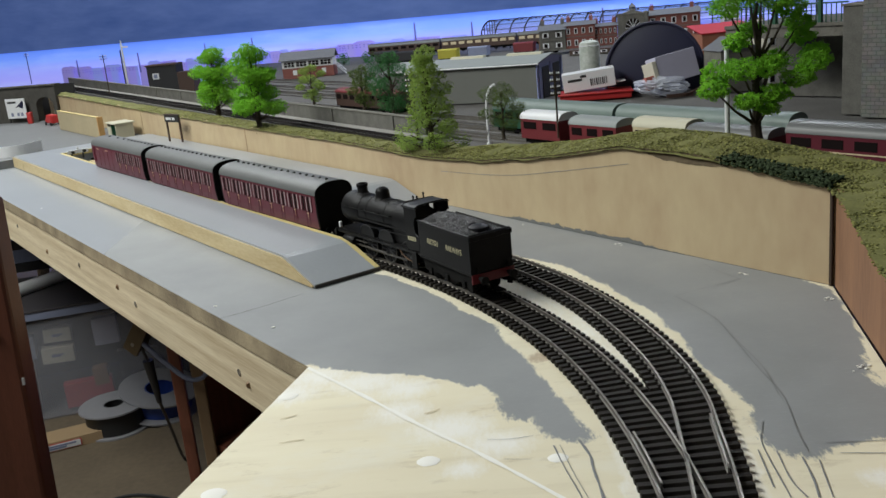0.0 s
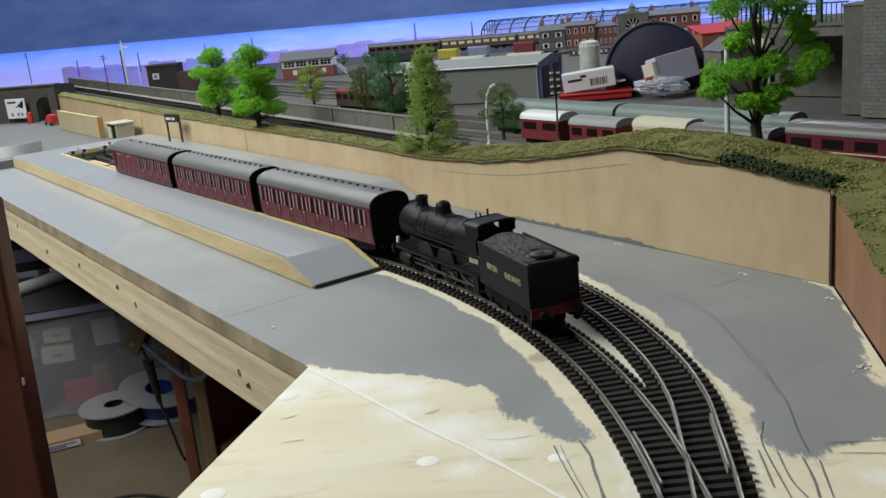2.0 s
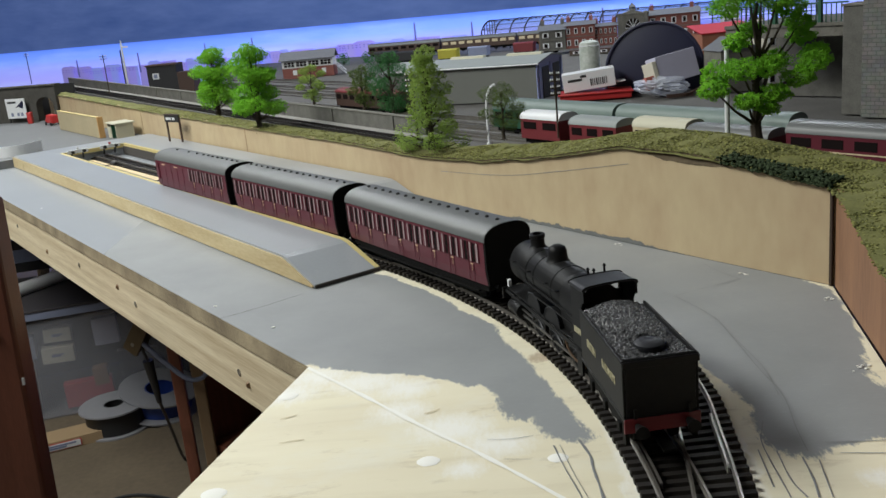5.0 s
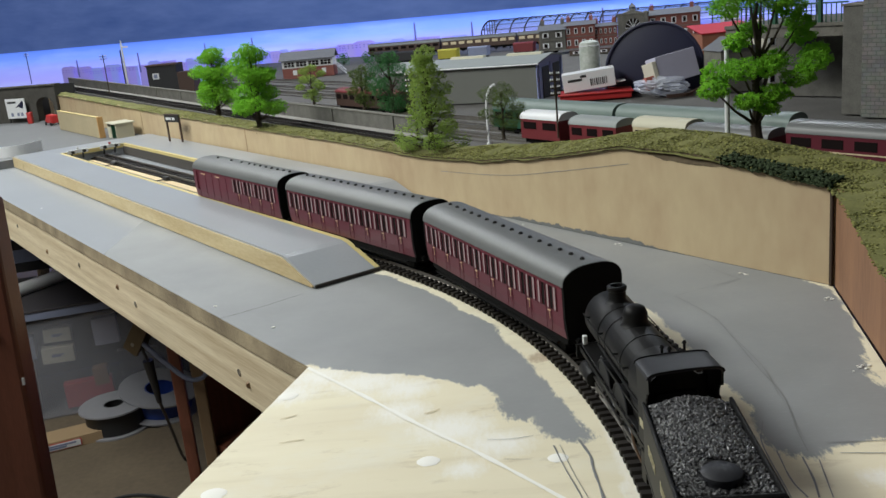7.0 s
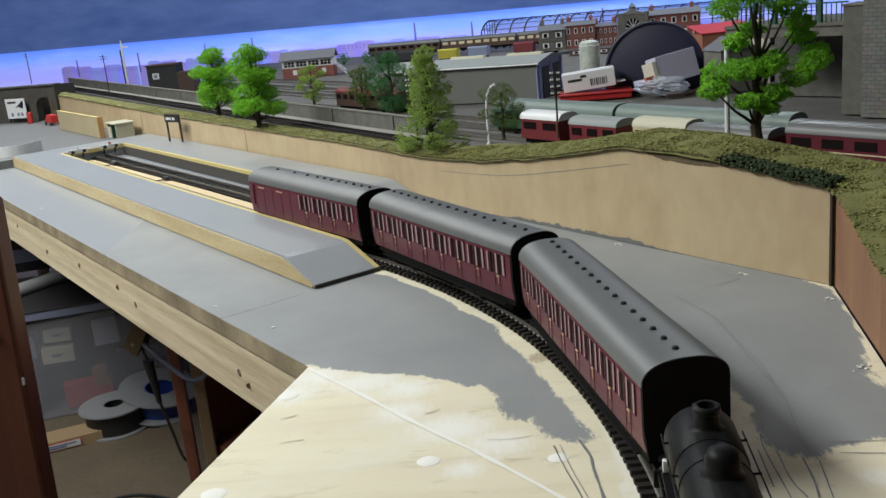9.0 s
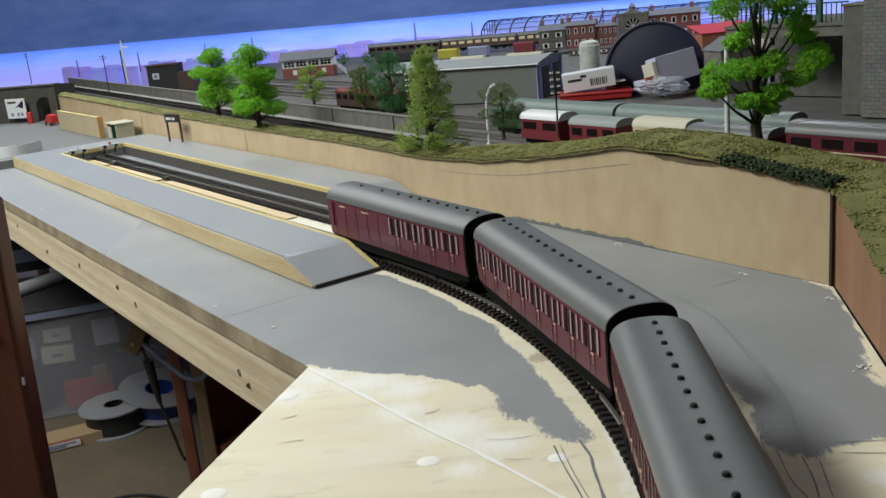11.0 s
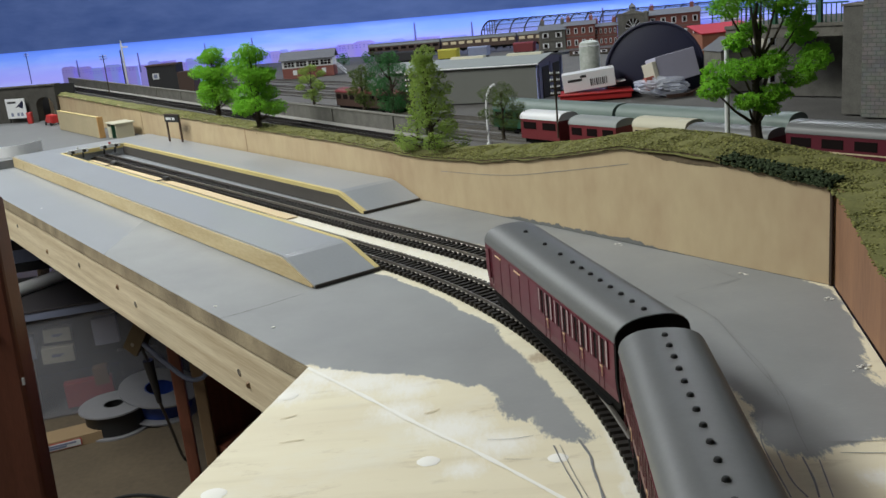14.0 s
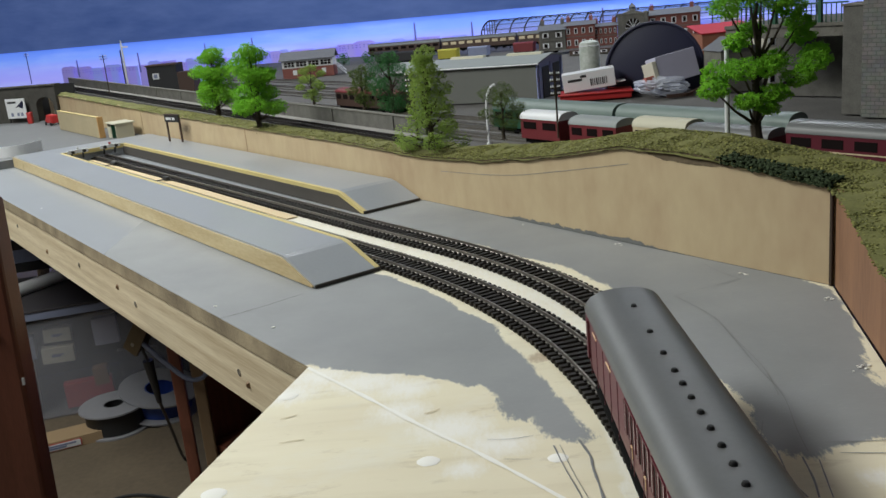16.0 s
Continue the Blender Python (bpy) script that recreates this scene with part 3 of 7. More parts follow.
# ---------------------------------------------------------------- rolling stock: x forward (towards the tender's tail), z up from the rail top
def wheelset(parent, x, r, tread=0.0028, name="wheel", spokes=0, material=None):
    for y in (-0.0088, 0.0088):
        b = rod((x, y - tread / 2, r), (x, y + tread / 2, r), r, r, 24, bevel=0.0003)
        rod((x, y * 0.86, r), (x, y * 0.94, r), r * 1.08, r * 1.08, 24, b)
        part(name, b, material or M_blackend, parent)


def roof_profile(w, z_eave, z_top, n=14, inset=0.0):
    pts = []
    for i in range(n + 1):
        a = math.pi * i / n
        c, s_ = math.cos(a), math.sin(a)
        pts.append((w * math.copysign(abs(c) ** 0.80, c), z_eave + (z_top - z_eave) * s_ ** 0.85))
    return pts


COACH_L = 0.1950
COACH_W = 0.0182
EAVE, ROOFTOP, SILL = 0.0432, 0.0530, 0.0132


def coach(brake=False):
    t = thing("railway_coach", "maroon model brake coach with plain van end" if brake else "maroon model compartment coach with grey vented roof", "railway coach", group="train coaches")
    L, W = COACH_L, COACH_W
    # body shell with tumblehome sides
    side = [(-W + 0.0016, SILL), (-W + 0.0004, SILL + 0.006), (-W, SILL + 0.012), (-W, EAVE - 0.002), (-W + 0.0006, EAVE), (W - 0.0006, EAVE), (W, EAVE - 0.002), (W, SILL + 0.012), (W - 0.0004, SILL + 0.006), (W - 0.0016, SILL)]
    part("body", prism(side, -L / 2 + 0.0012, L / 2 - 0.0012, "x"), M_maroon, t, "glossy maroon body", smooth=False)
    rp = roof_profile(W + 0.0004, EAVE - 0.0004, ROOFTOP)
    part("roof", prism(rp + [(-W + 0.002, EAVE - 0.001), (W - 0.002, EAVE - 0.001)], -L / 2 - 0.0004, L / 2 + 0.0004, "x"), M_roof, t, "matt grey arched roof", smooth=True)
    endp = roof_profile(W + 0.0001, EAVE - 0.0004, ROOFTOP - 0.0004)
    endp = endp + [(-W, EAVE - 0.003), (-W, SILL + 0.012), (-W + 0.0014, SILL), (W - 0.0014, SILL), (W, SILL + 0.012), (W, EAVE - 0.003)]
    for x0, x1 in ((-L / 2 - 0.0010, -L / 2 + 0.0011), (L / 2 - 0.0011, L / 2 + 0.0010)):
        rear = brake and x0 < 0
        part("end_panel", prism(endp, x0, x1, "x"), M_maroon if rear else M_blackend, t, "maroon van end" if rear else "black coach end")
    # rain strip
    for y in (-1, 1):
        b = tube([(x, y * (W - 0.0045 - 0.0016 * (1 - (2 * x / L) ** 2)), ROOFTOP - 0.0031) for x in np.linspace(-L / 2 + 0.004, L / 2 - 0.004, 14)], 0.00022, 5)
        part("rain_strip", b, M_roof, t)
    # ventilators
    bm0 = lathe([(0, 0), (0.0014, 0), (0.0014, 0.0008), (0.0010, 0.0015), (0, 0.0018)], 10)
    vent = mesh("roof_vent", bm0, M_vent, True)
    if brake:
        vents = [-0.0696, -0.0364, -0.0123] + [0.0056 + 0.01207 * i for i in range(8)]
    else:
        vents = [(i - 7.5) * 0.0118 for i in range(16)]
    for x in vents:
        o = new("roof_vent", vent)
        o.parent = t
        o.location = (x, 0, ROOFTOP - 0.0003)
    # compartments: window, door with droplight, window
    pitch = 0.0234
    glass = mesh("window_pane", box(-0.0015, 0.0015, -0.0002, 0.0002, 0.0278, 0.0408), M_glass)
    # the side panes' reflection is put into a flat pale colour
    pale_pane = mesh("window_pane", box(-0.0014, 0.0014, -0.0003, 0.0003, 0.0280, 0.0406), M_bar)
    post = mesh("window_pillar", box(-0.00025, 0.00025, -0.0005, 0.0005, 0.0276, 0.0410), M_maroon)
    rail = mesh("window_rail", box(-0.0098, 0.0098, -0.0005, 0.0005, 0.0410, 0.0414), M_maroon)
    dl = mesh("door_lining", tube([(0, 0, 0.0268), (0.0, 0, 0.0212)], 0.00022, 4), M_gold)
    hd = mesh("door_handle", box(-0.0016, 0.0012, -0.0004, 0.0004, 0.0259, 0.0264), M_gold)
    seam = mesh("door_seam", box(-0.00010, 0.00010, -0.00015, 0.00015, 0.0150, 0.0408), M_maroon)
    for y in (-W - 0.0001, W + 0.0001):
        for i in range(4 if brake else 0, 8):
            x = (i - 3.5) * pitch
            kit = [("window_pane", pale_pane, d) for d in (-0.0105, -0.0008, 0.0068)] + [("window_pane", glass, d) for d in (-0.0057, 0.0032)]
            kit += [("window_pillar", post, d) for d in (-0.0119, -0.0092, -0.0077, -0.0036, -0.0021, 0.0006, 0.0053, 0.0082)]
            kit += [("window_rail", rail, -0.0018), ("door_seam", seam, -0.0036), ("door_seam", seam, 0.0021), ("door_lining", dl, 0.0), ("door_handle", hd, 0.0)]
            for nm, me, ex in kit:
                o = new(nm, me)
                o.parent = t
                o.location = (x + ex, y, 0)
        if brake:
            for x in (-0.0855, -0.068, -0.050, -0.033, -0.016):
                o = new("door_seam", seam)
                o.parent = t
                o.location = (x, y, 0)
            part("guard_lookout", box(-0.0925, -0.0885, y - 0.0009, y + 0.0009, 0.0215, 0.0410, 0.0004), M_maroon, t)
            for x in (-0.077, -0.041):
                part("lamp_iron", box(x, x + 0.0105, y - 0.0004, y + 0.0004, 0.0388, 0.0395), M_gold, t)
    # underframe
    part("solebar", box(-L / 2 + 0.003, L / 2 - 0.003, -W + 0.003, W - 0.003, 0.0085, SILL + 0.0004, 0.0004), M_blackend, t)
    for y in (-W + 0.002, W - 0.002):
        part("footboard", box(-L / 2 + 0.012, L / 2 - 0.012, y - 0.0012, y + 0.0012, 0.0075, 0.0083), M_blackend, t)
        part("truss", tube([(-0.045, y * 0.8, 0.0075), (-0.022, y * 0.8, 0.0035), (0.022, y * 0.8, 0.0035), (0.045, y * 0.8, 0.0075)], 0.0005, 6), M_blackend, t)
    part("battery_box", box(-0.014, 0.010, -0.0125, 0.0125, 0.0026, 0.0088, 0.0005), M_blackend, t)
    for bx in (-0.063, 0.063):
        b = box(bx - 0.024, bx + 0.024, -0.0125, -0.0105, 0.003, 0.0084, 0.0005)
        box(bx - 0.024, bx + 0.024, 0.0105, 0.0125, 0.003, 0.0084, 0.0005, b)
        box(bx - 0.004, bx + 0.004, -0.0105, 0.0105, 0.004, 0.0088, 0.0, b)
        part("bogie_frame", b, M_blackend, t)
        for dx in (-0.0155, 0.0155):
            wheelset(t, bx + dx, 0.0062)
    for x, d in ((-L / 2, -1), (L / 2, 1)):
        for y in (-0.0112, 0.0112):
            part("buffer", rod((x - d * 0.001, y, 0.0120), (x + d * 0.005, y, 0.0120), 0.0011, 0.0026, 10), M_blackend, t)
        part("coupling", box(min(x, x + d * 0.008), max(x, x + d * 0.008), -0.003, 0.003, 0.0045, 0.0055, 0.0003), M_blackend, t)
    if brake:
        part("tail_lamp", box(-L / 2 - 0.0035, -L / 2 - 0.0012, -0.0015, 0.0015, 0.017, 0.0205, 0.0003), M_red, t, "red tail lamp")
    return t


def text_mesh(words, size, material, depth=0.00012):
    c = bpy.data.curves.new("lettering", "FONT")
    c.body, c.size, c.extrude, c.align_x, c.align_y = words, size, depth, "CENTER", "CENTER"
    ob = new("lettering", c)
    bpy.context.view_layer.update()
    me = bpy.data.meshes.new_from_object(ob.evaluated_get(bpy.context.evaluated_depsgraph_get()))
    bpy.data.objects.remove(ob)
    me.materials.clear()
    me.materials.append(material)
    return me


def engine():
    """An outside-cylinder engine with a round-topped boiler; its chimney end follows, its cab leads."""
    t = thing("steam_locomotive", "black model steam locomotive running backwards, tender first", "locomotive")
    zc, r = 0.0352, 0.0124
    # boiler along x: chimney at -x
    b = rod((-0.050, 0, zc), (0.032, 0, zc), r, r, 32, bevel=0.0006)
    part("boiler", b, M_black, t, "black boiler", smooth=True)
    part("smokebox", rod((-0.0555, 0, zc), (-0.0300, 0, zc), r + 0.0006, r + 0.0006, 32, bevel=0.001), M_black, t, smooth=True)
    for x in (-0.0300, -0.018, 0.008):
        part("boiler_band", rod((x - 0.0005, 0, zc), (x + 0.0005, 0, zc), r + 0.0003, r + 0.0003, 32), M_black, t)
    part("firebox", prism([(-0.0108, 0.016), (-0.0126, 0.030), (-0.0126, 0.0355)] + [(-0.0126 * math.cos(a), 0.0357 + 0.0122 * math.sin(a)) for a in np.linspace(0.2, math.pi - 0.2, 11)] + [(0.0126, 0.0355), (0.0126, 0.030), (0.0108, 0.016)], 0.022, 0.0465, "x"), M_black, t, smooth=True)
    door = lathe([(0, 0.002), (0.006, 0.0016), (0.0092, 0.0004), (0.0096, 0)], 24)
    door.transform(pose(-0.0556, 0, zc, 0, -90, 0))
    part("smokebox_door", door, M_black, t, smooth=True)
    part("chimney", lathe([(0.0062, 0), (0.0050, 0.0010), (0.0043, 0.0022), (0.0042, 0.0062), (0.0047, 0.0066), (0.0048, 0.0084), (0.0040, 0.0090), (0.0030, 0.0088), (0.0030, 0.002)], 24, at=(-0.0390, 0, zc + r - 0.0008)), M_black, t, "short flared chimney", smooth=True)
    part("dome", lathe([(0.0070, 0), (0.0060, 0.0010), (0.0056, 0.0028), (0.0055, 0.0060), (0.0046, 0.0082), (0.0025, 0.0095), (0, 0.0098)], 24, at=(-0.0085, 0, zc + r - 0.0012)), M_black, t, "rounded steam dome", smooth=True)
    for x, y, h in ((0.0395, -0.0030, 0.0066), (0.0405, -0.0002, 0.0060), (0.0400, 0.0060, 0.0076)):
        v = rod((x, y, zc + r - 0.001), (x, y, zc + r + h), 0.0006, 0.0006, 8)
        rod((x, y, zc + r + h), (x, y, zc + r + h + 0.0012), 0.0011, 0.0004, 8, v)
        part("safety_valve", v, M_black, t)
    # running plate with splashers
    part("running_plate", box(-0.062, 0.066, -0.0138, 0.0138, 0.0172, 0.0182, 0.0003), M_black, t)
    for y in (-1, 1):
        part("valance", box(-0.062, 0.066, y * 0.0146 - 0.0003, y * 0.0146 + 0.0003, 0.0152, 0.0173), M_black, t)
        for x, rr in ((-0.016, 0.0108), (0.012, 0.0108)):
            sp = [(x - rr, 0.0183)] + [(x - rr * math.cos(a), 0.0183 + rr * 0.80 * math.sin(a)) for a in np.linspace(0.1, math.pi - 0.1, 12)] + [(x + rr, 0.0183)]
            part("splasher", prism(sp, y * 0.0112 - 0.0026, y * 0.0112 + 0.0026, "y"), M_black, t, smooth=True)
        for x in (-0.016, 0.012):
            part("splasher_rim", tube([(x - 0.0109 * math.cos(a), y * 0.0139, 0.0184 + 0.0088 * math.sin(a)) for a in np.linspace(0.1, math.pi - 0.1, 12)], 0.0004, 6), M_cabroof, t)
        for x in (-0.0165, 0.0110, 0.0385):
            for a in np.linspace(0, math.pi, 7)[:-1]:
                part("wheel_spoke", rod((x - 0.0095 * math.cos(a), y * 0.0112, 0.0110 - 0.0095 * math.sin(a)), (x + 0.0095 * math.cos(a), y * 0.0112, 0.0110 + 0.0095 * math.sin(a)), 0.0006, 0.0006, 5), M_cabroof, t)
            part("tyre", tube([(x + 0.0104 * math.cos(a), y * 0.0111, 0.0110 + 0.0104 * math.sin(a)) for a in np.linspace(0, 2 * math.pi, 25)], 0.0005, 5), M_rod, t, "steel tyre")
        for x in (-0.045, -0.022, 0.004, 0.020):
            part("handrail_knob", rod((x, y * (r - 0.0004), zc + 0.0035), (x, y * (r + 0.0022), zc + 0.0035), 0.0005, 0.0005, 6), M_black, t)
        part("ejector_pipe", tube([(-0.030, y * (r - 0.0002), zc - 0.0050), (0.042, y * (r + 0.0006), zc - 0.0050)], 0.0007, 6), M_black, t)
        part("sandbox", box(-0.030, -0.0245, y * 0.0100 - 0.0020, y * 0.0100 + 0.0020, 0.0183, 0.0245, 0.0006), M_black, t)
        part("handrail", tube([(-0.052, y * (r + 0.0018), zc + 0.0035), (0.022, y * (r + 0.0018), zc + 0.0035)], 0.0003, 6), M_black, t)
        part("cylinder", rod((-0.050, y * 0.0142, 0.0108), (-0.034, y * 0.0142, 0.0108), 0.0042, 0.0042, 16, bevel=0.0005), M_black, t, smooth=True)
        part("connecting_rod", box(-0.034, 0.012, y * 0.0140 - 0.0004, y * 0.0140 + 0.0004, 0.0080, 0.0094, 0.0001), M_rod, t, "steel connecting rod")
        part("coupling_rod", box(-0.018, 0.038, y * 0.0128 - 0.0004, y * 0.0128 + 0.0004, 0.0066, 0.0080, 0.0001), M_rod, t, "steel coupling rod")
        part("step", box(0.050, 0.056, y * 0.0155 - 0.0006, y * 0.0155 + 0.0006, 0.004, 0.0172), M_black, t)
        part("lamp", box(-0.0625, -0.0600, y * 0.0120 - 0.0011, y * 0.0120 + 0.0011, 0.0185, 0.0232, 0.0003), M_white if y < 0 else M_black, t)
        for x in (-0.0165, 0.0110, 0.0385):
            ww = rod((x, y * 0.0096 - 0.0014, 0.0110), (x, y * 0.0096 + 0.0014, 0.0110), 0.0110, 0.0110, 28, bevel=0.0003)
            part("driving_wheel", ww, M_blackend, t)
        for x in (-0.053, -0.036):
            part("bogie_wheel", rod((x, y * 0.0096 - 0.0014, 0.0056), (x, y * 0.0096 + 0.0014, 0.0056), 0.0056, 0.0056, 20, bevel=0.0003), M_blackend, t)
        part("buffer", rod((-0.0635, y * 0.0112, 0.0130), (-0.0705, y * 0.0112, 0.0130), 0.0012, 0.0030, 14), M_black, t)
        # cab side with cut-out
        cs = [(0.0430, 0.0180), (0.0590, 0.0180), (0.0590, 0.0290), (0.0552, 0.0310), (0.0545, 0.0400), (0.0560, 0.0428), (0.0590, 0.0440), (0.0590, 0.0500), (0.0430, 0.0500)]
        part("cab_side", prism(cs, y * 0.0142 - 0.0005, y * 0.0142 + 0.0005, "y"), M_black, t, "cab side sheet")
        part("cab_beading", tube([(0.0590, y * 0.0143, 0.0180), (0.0590, y * 0.0143, 0.0290), (0.0552, y * 0.0143, 0.0310), (0.0545, y * 0.0143, 0.0400), (0.0560, y * 0.0143, 0.0428)], 0.0005, 6), M_cabroof, t)
        for k in range(5):
            part("number_bar", box(0.0455 + k * 0.0022, 0.0470 + k * 0.0022, y * 0.0148 - 0.0001, y * 0.0148 + 0.0001, 0.0250, 0.0282), M_cream, t, "cream running number")
        part("reversing_rod", box(-0.012, 0.043, y * 0.0136 - 0.0003, y * 0.0136 + 0.0003, 0.0262, 0.0270), M_black, t)
        part("slide_bar", box(-0.034, -0.016, y * 0.0142 - 0.0006, y * 0.0142 + 0.0006, 0.0118, 0.0126), M_rod, t, "steel slide bar")
        part("injector_pipe", tube(spline([(0.030, y * 0.0140, 0.0170), (0.036, y * 0.0150, 0.0120), (0.046, y * 0.0150, 0.0090), (0.056, y * 0.0140, 0.0080)], 6), 0.0006, 6), M_brass0, t, "dull copper pipe")
    # front sheet round two look-out openings
    part("cab_front", box(0.0430, 0.0442, -0.0137, 0.0137, 0.0180, 0.0430), M_black, t)
    part("cab_front", box(0.0430, 0.0442, -0.0075, 0.0075, 0.0431, 0.0505), M_black, t)
    for y in (-1, 1):
        part("cab_front", box(0.0430, 0.0442, min(y * 0.0118, y * 0.0137), max(y * 0.0118, y * 0.0137), 0.0431, 0.0485), M_black, t)
        part("spectacle_rim", tube([(0.0446, y * 0.0076, 0.0433), (0.0446, y * 0.0117, 0.0433), (0.0446, y * 0.0117, 0.0472), (0.0446, y * 0.0076, 0.0484), (0.0446, y * 0.0076, 0.0433)], 0.0003, 6), M_cabroof, t)
    rp = [(-0.0151, 0.0497), (-0.0147, 0.0508), (-0.0132, 0.0516), (-0.0105, 0.0520), (-0.0055, 0.0522), (0.0, 0.0523), (0.0055, 0.0522), (0.0105, 0.0520), (0.0132, 0.0516), (0.0147, 0.0508), (0.0151, 0.0497)]
    inner = [(a * 0.955, b - 0.0008) for a, b in rp[::-1]]
    part("cab_roof", prism(rp + inner, 0.0415, 0.0592, "x"), M_cabroof, t, "black curved cab roof", smooth=True)
    part("roof_rib", tube([(0.0590, a, b + 0.0001) for a, b in rp], 0.0004, 6), M_black, t)
    part("roof_rib", tube([(0.0418, a, b + 0.0001) for a, b in rp], 0.0004, 6), M_black, t)
    part("backhead", box(0.0443, 0.0485, -0.009, 0.009, 0.0185, 0.0385, 0.002), M_black, t)
    part("buffer_beam", box(-0.0638, -0.0620, -0.0165, 0.0165, 0.0110, 0.0182, 0.0003), M_black, t)
    part("frame", box(-0.060, 0.064, -0.0062, 0.0062, 0.0060, 0.0175), M_blackend, t)
    return t


def tender():
    t = thing("locomotive_tender", "black model tender piled with coal, lettered in cream", "tender")
    h0, h1, W = 0.0172, 0.0426, 0.0160
    x0, x1 = -0.0335, 0.0370
    part("running_plate", box(x0 - 0.001, x1 + 0.001, -0.0168, 0.0168, 0.0158, 0.0171, 0.0003), M_black, t)
    for y in (-1, 1):
        part("side_sheet", box(x0, x1, y * W - 0.0006, y * W + 0.0006, h0, h1, 0.0003), M_black, t)
        part("coping", tube([(x0, y * (W + 0.0002), h1), (x1, y * (W + 0.0002), h1)], 0.0008, 8), M_black, t)
        for nm, words, x in (("lettering", "BRITISH", -0.0130), ("lettering", "RAILWAYS", 0.0160)):
            o = new("lettering", text_mesh(words, 0.0056, M_cream))
            o.parent = t
            o.matrix_local = pose(x * 1.0 if y < 0 else -x, y * (W + 0.0008), 0.0302, 90, 0, 0 if y < 0 else 180) @ Matrix.Diagonal((0.80, 1, 1, 1))
            tagged(o, "cream lettering")
        part("frame", prism([(x0, 0.0157), (x1, 0.0157), (x1, 0.008), (x1 - 0.006, 0.0055)] + [(a, 0.0055 + 0.002 * (i % 2)) for i, a in enumerate(np.linspace(x1 - 0.012, x0 + 0.012, 7))] + [(x0 + 0.006, 0.0055), (x0, 0.008)], y * 0.0135 - 0.0006, y * 0.0135 + 0.0006, "y"), M_blackend, t)
        for x in (-0.023, 0.0, 0.023):
            part("axlebox", box(x - 0.0022, x + 0.0022, y * 0.0146 - 0.0009, y * 0.0146 + 0.0009, 0.0048, 0.0095, 0.0004), M_blackend, t)
        part("buffer", rod((x1 + 0.001, y * 0.0112, 0.0138), (x1 + 0.0085, y * 0.0112, 0.0138), 0.0011, 0.0030, 14), M_black, t)
        part("lamp_bracket", box(x1 + 0.0012, x1 + 0.002, y * 0.012 - 0.0006, y * 0.012 + 0.0006, 0.0172, 0.0215), M_black, t)
        part("steps", box(x1 - 0.005, x1 - 0.001, y * 0.0150 - 0.001, y * 0.0150 + 0.001, 0.004, 0.0157), M_blackend, t)
    for x in (-0.023, 0.0, 0.023):
        wheelset(t, x, 0.0068)
    part("rear_sheet", box(x1 - 0.0010, x1 + 0.0003, -W + 0.0007, W - 0.0007, h0, h1, 0.0003), M_black, t)
    part("rear_lip", box(x1 + 0.0004, x1 + 0.0016, -W - 0.0008, W + 0.0008, h1 - 0.0028, h1 + 0.0006, 0.0005), M_black, t)
    part("rear_coping", tube([(x1 - 0.0006, -W, h1), (x1 - 0.0006, W, h1)], 0.0015, 10), M_black, t)
    part("front_sheet", box(x0, x0 + 0.001, -W + 0.0007, W - 0.0007, h0, h1 - 0.004, 0.0002), M_black, t)
    part("tank_top", box(x0 + 0.0012, x1 - 0.0012, -W + 0.0008, W - 0.0008, 0.0365, 0.0382), M_black, t)
    part("water_filler", lathe([(0.0062, 0), (0.0062, 0.0040), (0.0066, 0.0042), (0.0066, 0.0056), (0.0050, 0.0066), (0, 0.0070)], 24, at=(0.0230, 0, 0.0392)), M_cabroof, t, "round water filler lid", smooth=True)
    part("buffer_beam", box(x1 + 0.0002, x1 + 0.0014, -0.0168, 0.0168, 0.0105, 0.0170, 0.0003), M_redbeam, t, "red buffer beam")
    part("coupling", box(x1, x1 + 0.010, -0.003, 0.003, 0.0045, 0.0056, 0.0003), M_blackend, t)
    # coal: a heap of broken lumps
    rnd = random.Random(5)
    b = bmesh.new()
    prof = lambda x, y: 0.0416 + 0.0046 * max(0, 1 - (y / 0.0150) ** 2) * smooth01(0.032 - x, 0, 0.02) * smooth01(x + 0.0352, 0, 0.006)
    g = bmesh.new()
    bmesh.ops.create_grid(g, x_segments=24, y_segments=12, size=0.5)
    for v in g.verts:
        x, y = -0.0005 + v.co.x * 0.0650, v.co.y * 0.0302
        v.co = Vector((x, y, prof(x, y) - 0.0004))
    join(b, g)
    for i in range(3600):
        x, y = rnd.uniform(-0.0325, 0.0315), rnd.uniform(-0.0150, 0.0150)
        if math.hypot(x - 0.0230, y) < 0.0066:
            continue
        s_ = rnd.uniform(0.0004, 0.0009)
        l = bmesh.new()
        bmesh.ops.create_icosphere(l, subdivisions=1, radius=s_)
        for v in l.verts:
            v.co *= rnd.uniform(0.65, 1.25)
        l.transform(Matrix.Translation((x, y, prof(x, y))) @ Euler((rnd.random() * 6, rnd.random() * 6, 0)).to_matrix().to_4x4())
        vs = [b.verts.new(v.co) for v in l.verts]
        l.verts.index_update()
        for f in l.faces:
            b.faces.new([vs[v.index] for v in f.verts])
        l.free()
    part("coal", b, M_coal, t, "heap of glossy broken coal")
    return t


# ---------------------------------------------------------------- boards behind the track and the grass on them
WALL_X = (-2.3, -1.45, -0.9, -0.54, -0.30, -0.13, -0.03, 0.055, 0.143, 0.21, 0.28, 0.322)
WALL_Z = (0.070, 0.066, 0.056, 0.0515, 0.0505, 0.0460, 0.0505, 0.0610, 0.0766, 0.0763, 0.0690, 0.0650)


def wall_top(x):
    return float(np.interp(x, WALL_X, WALL_Z))


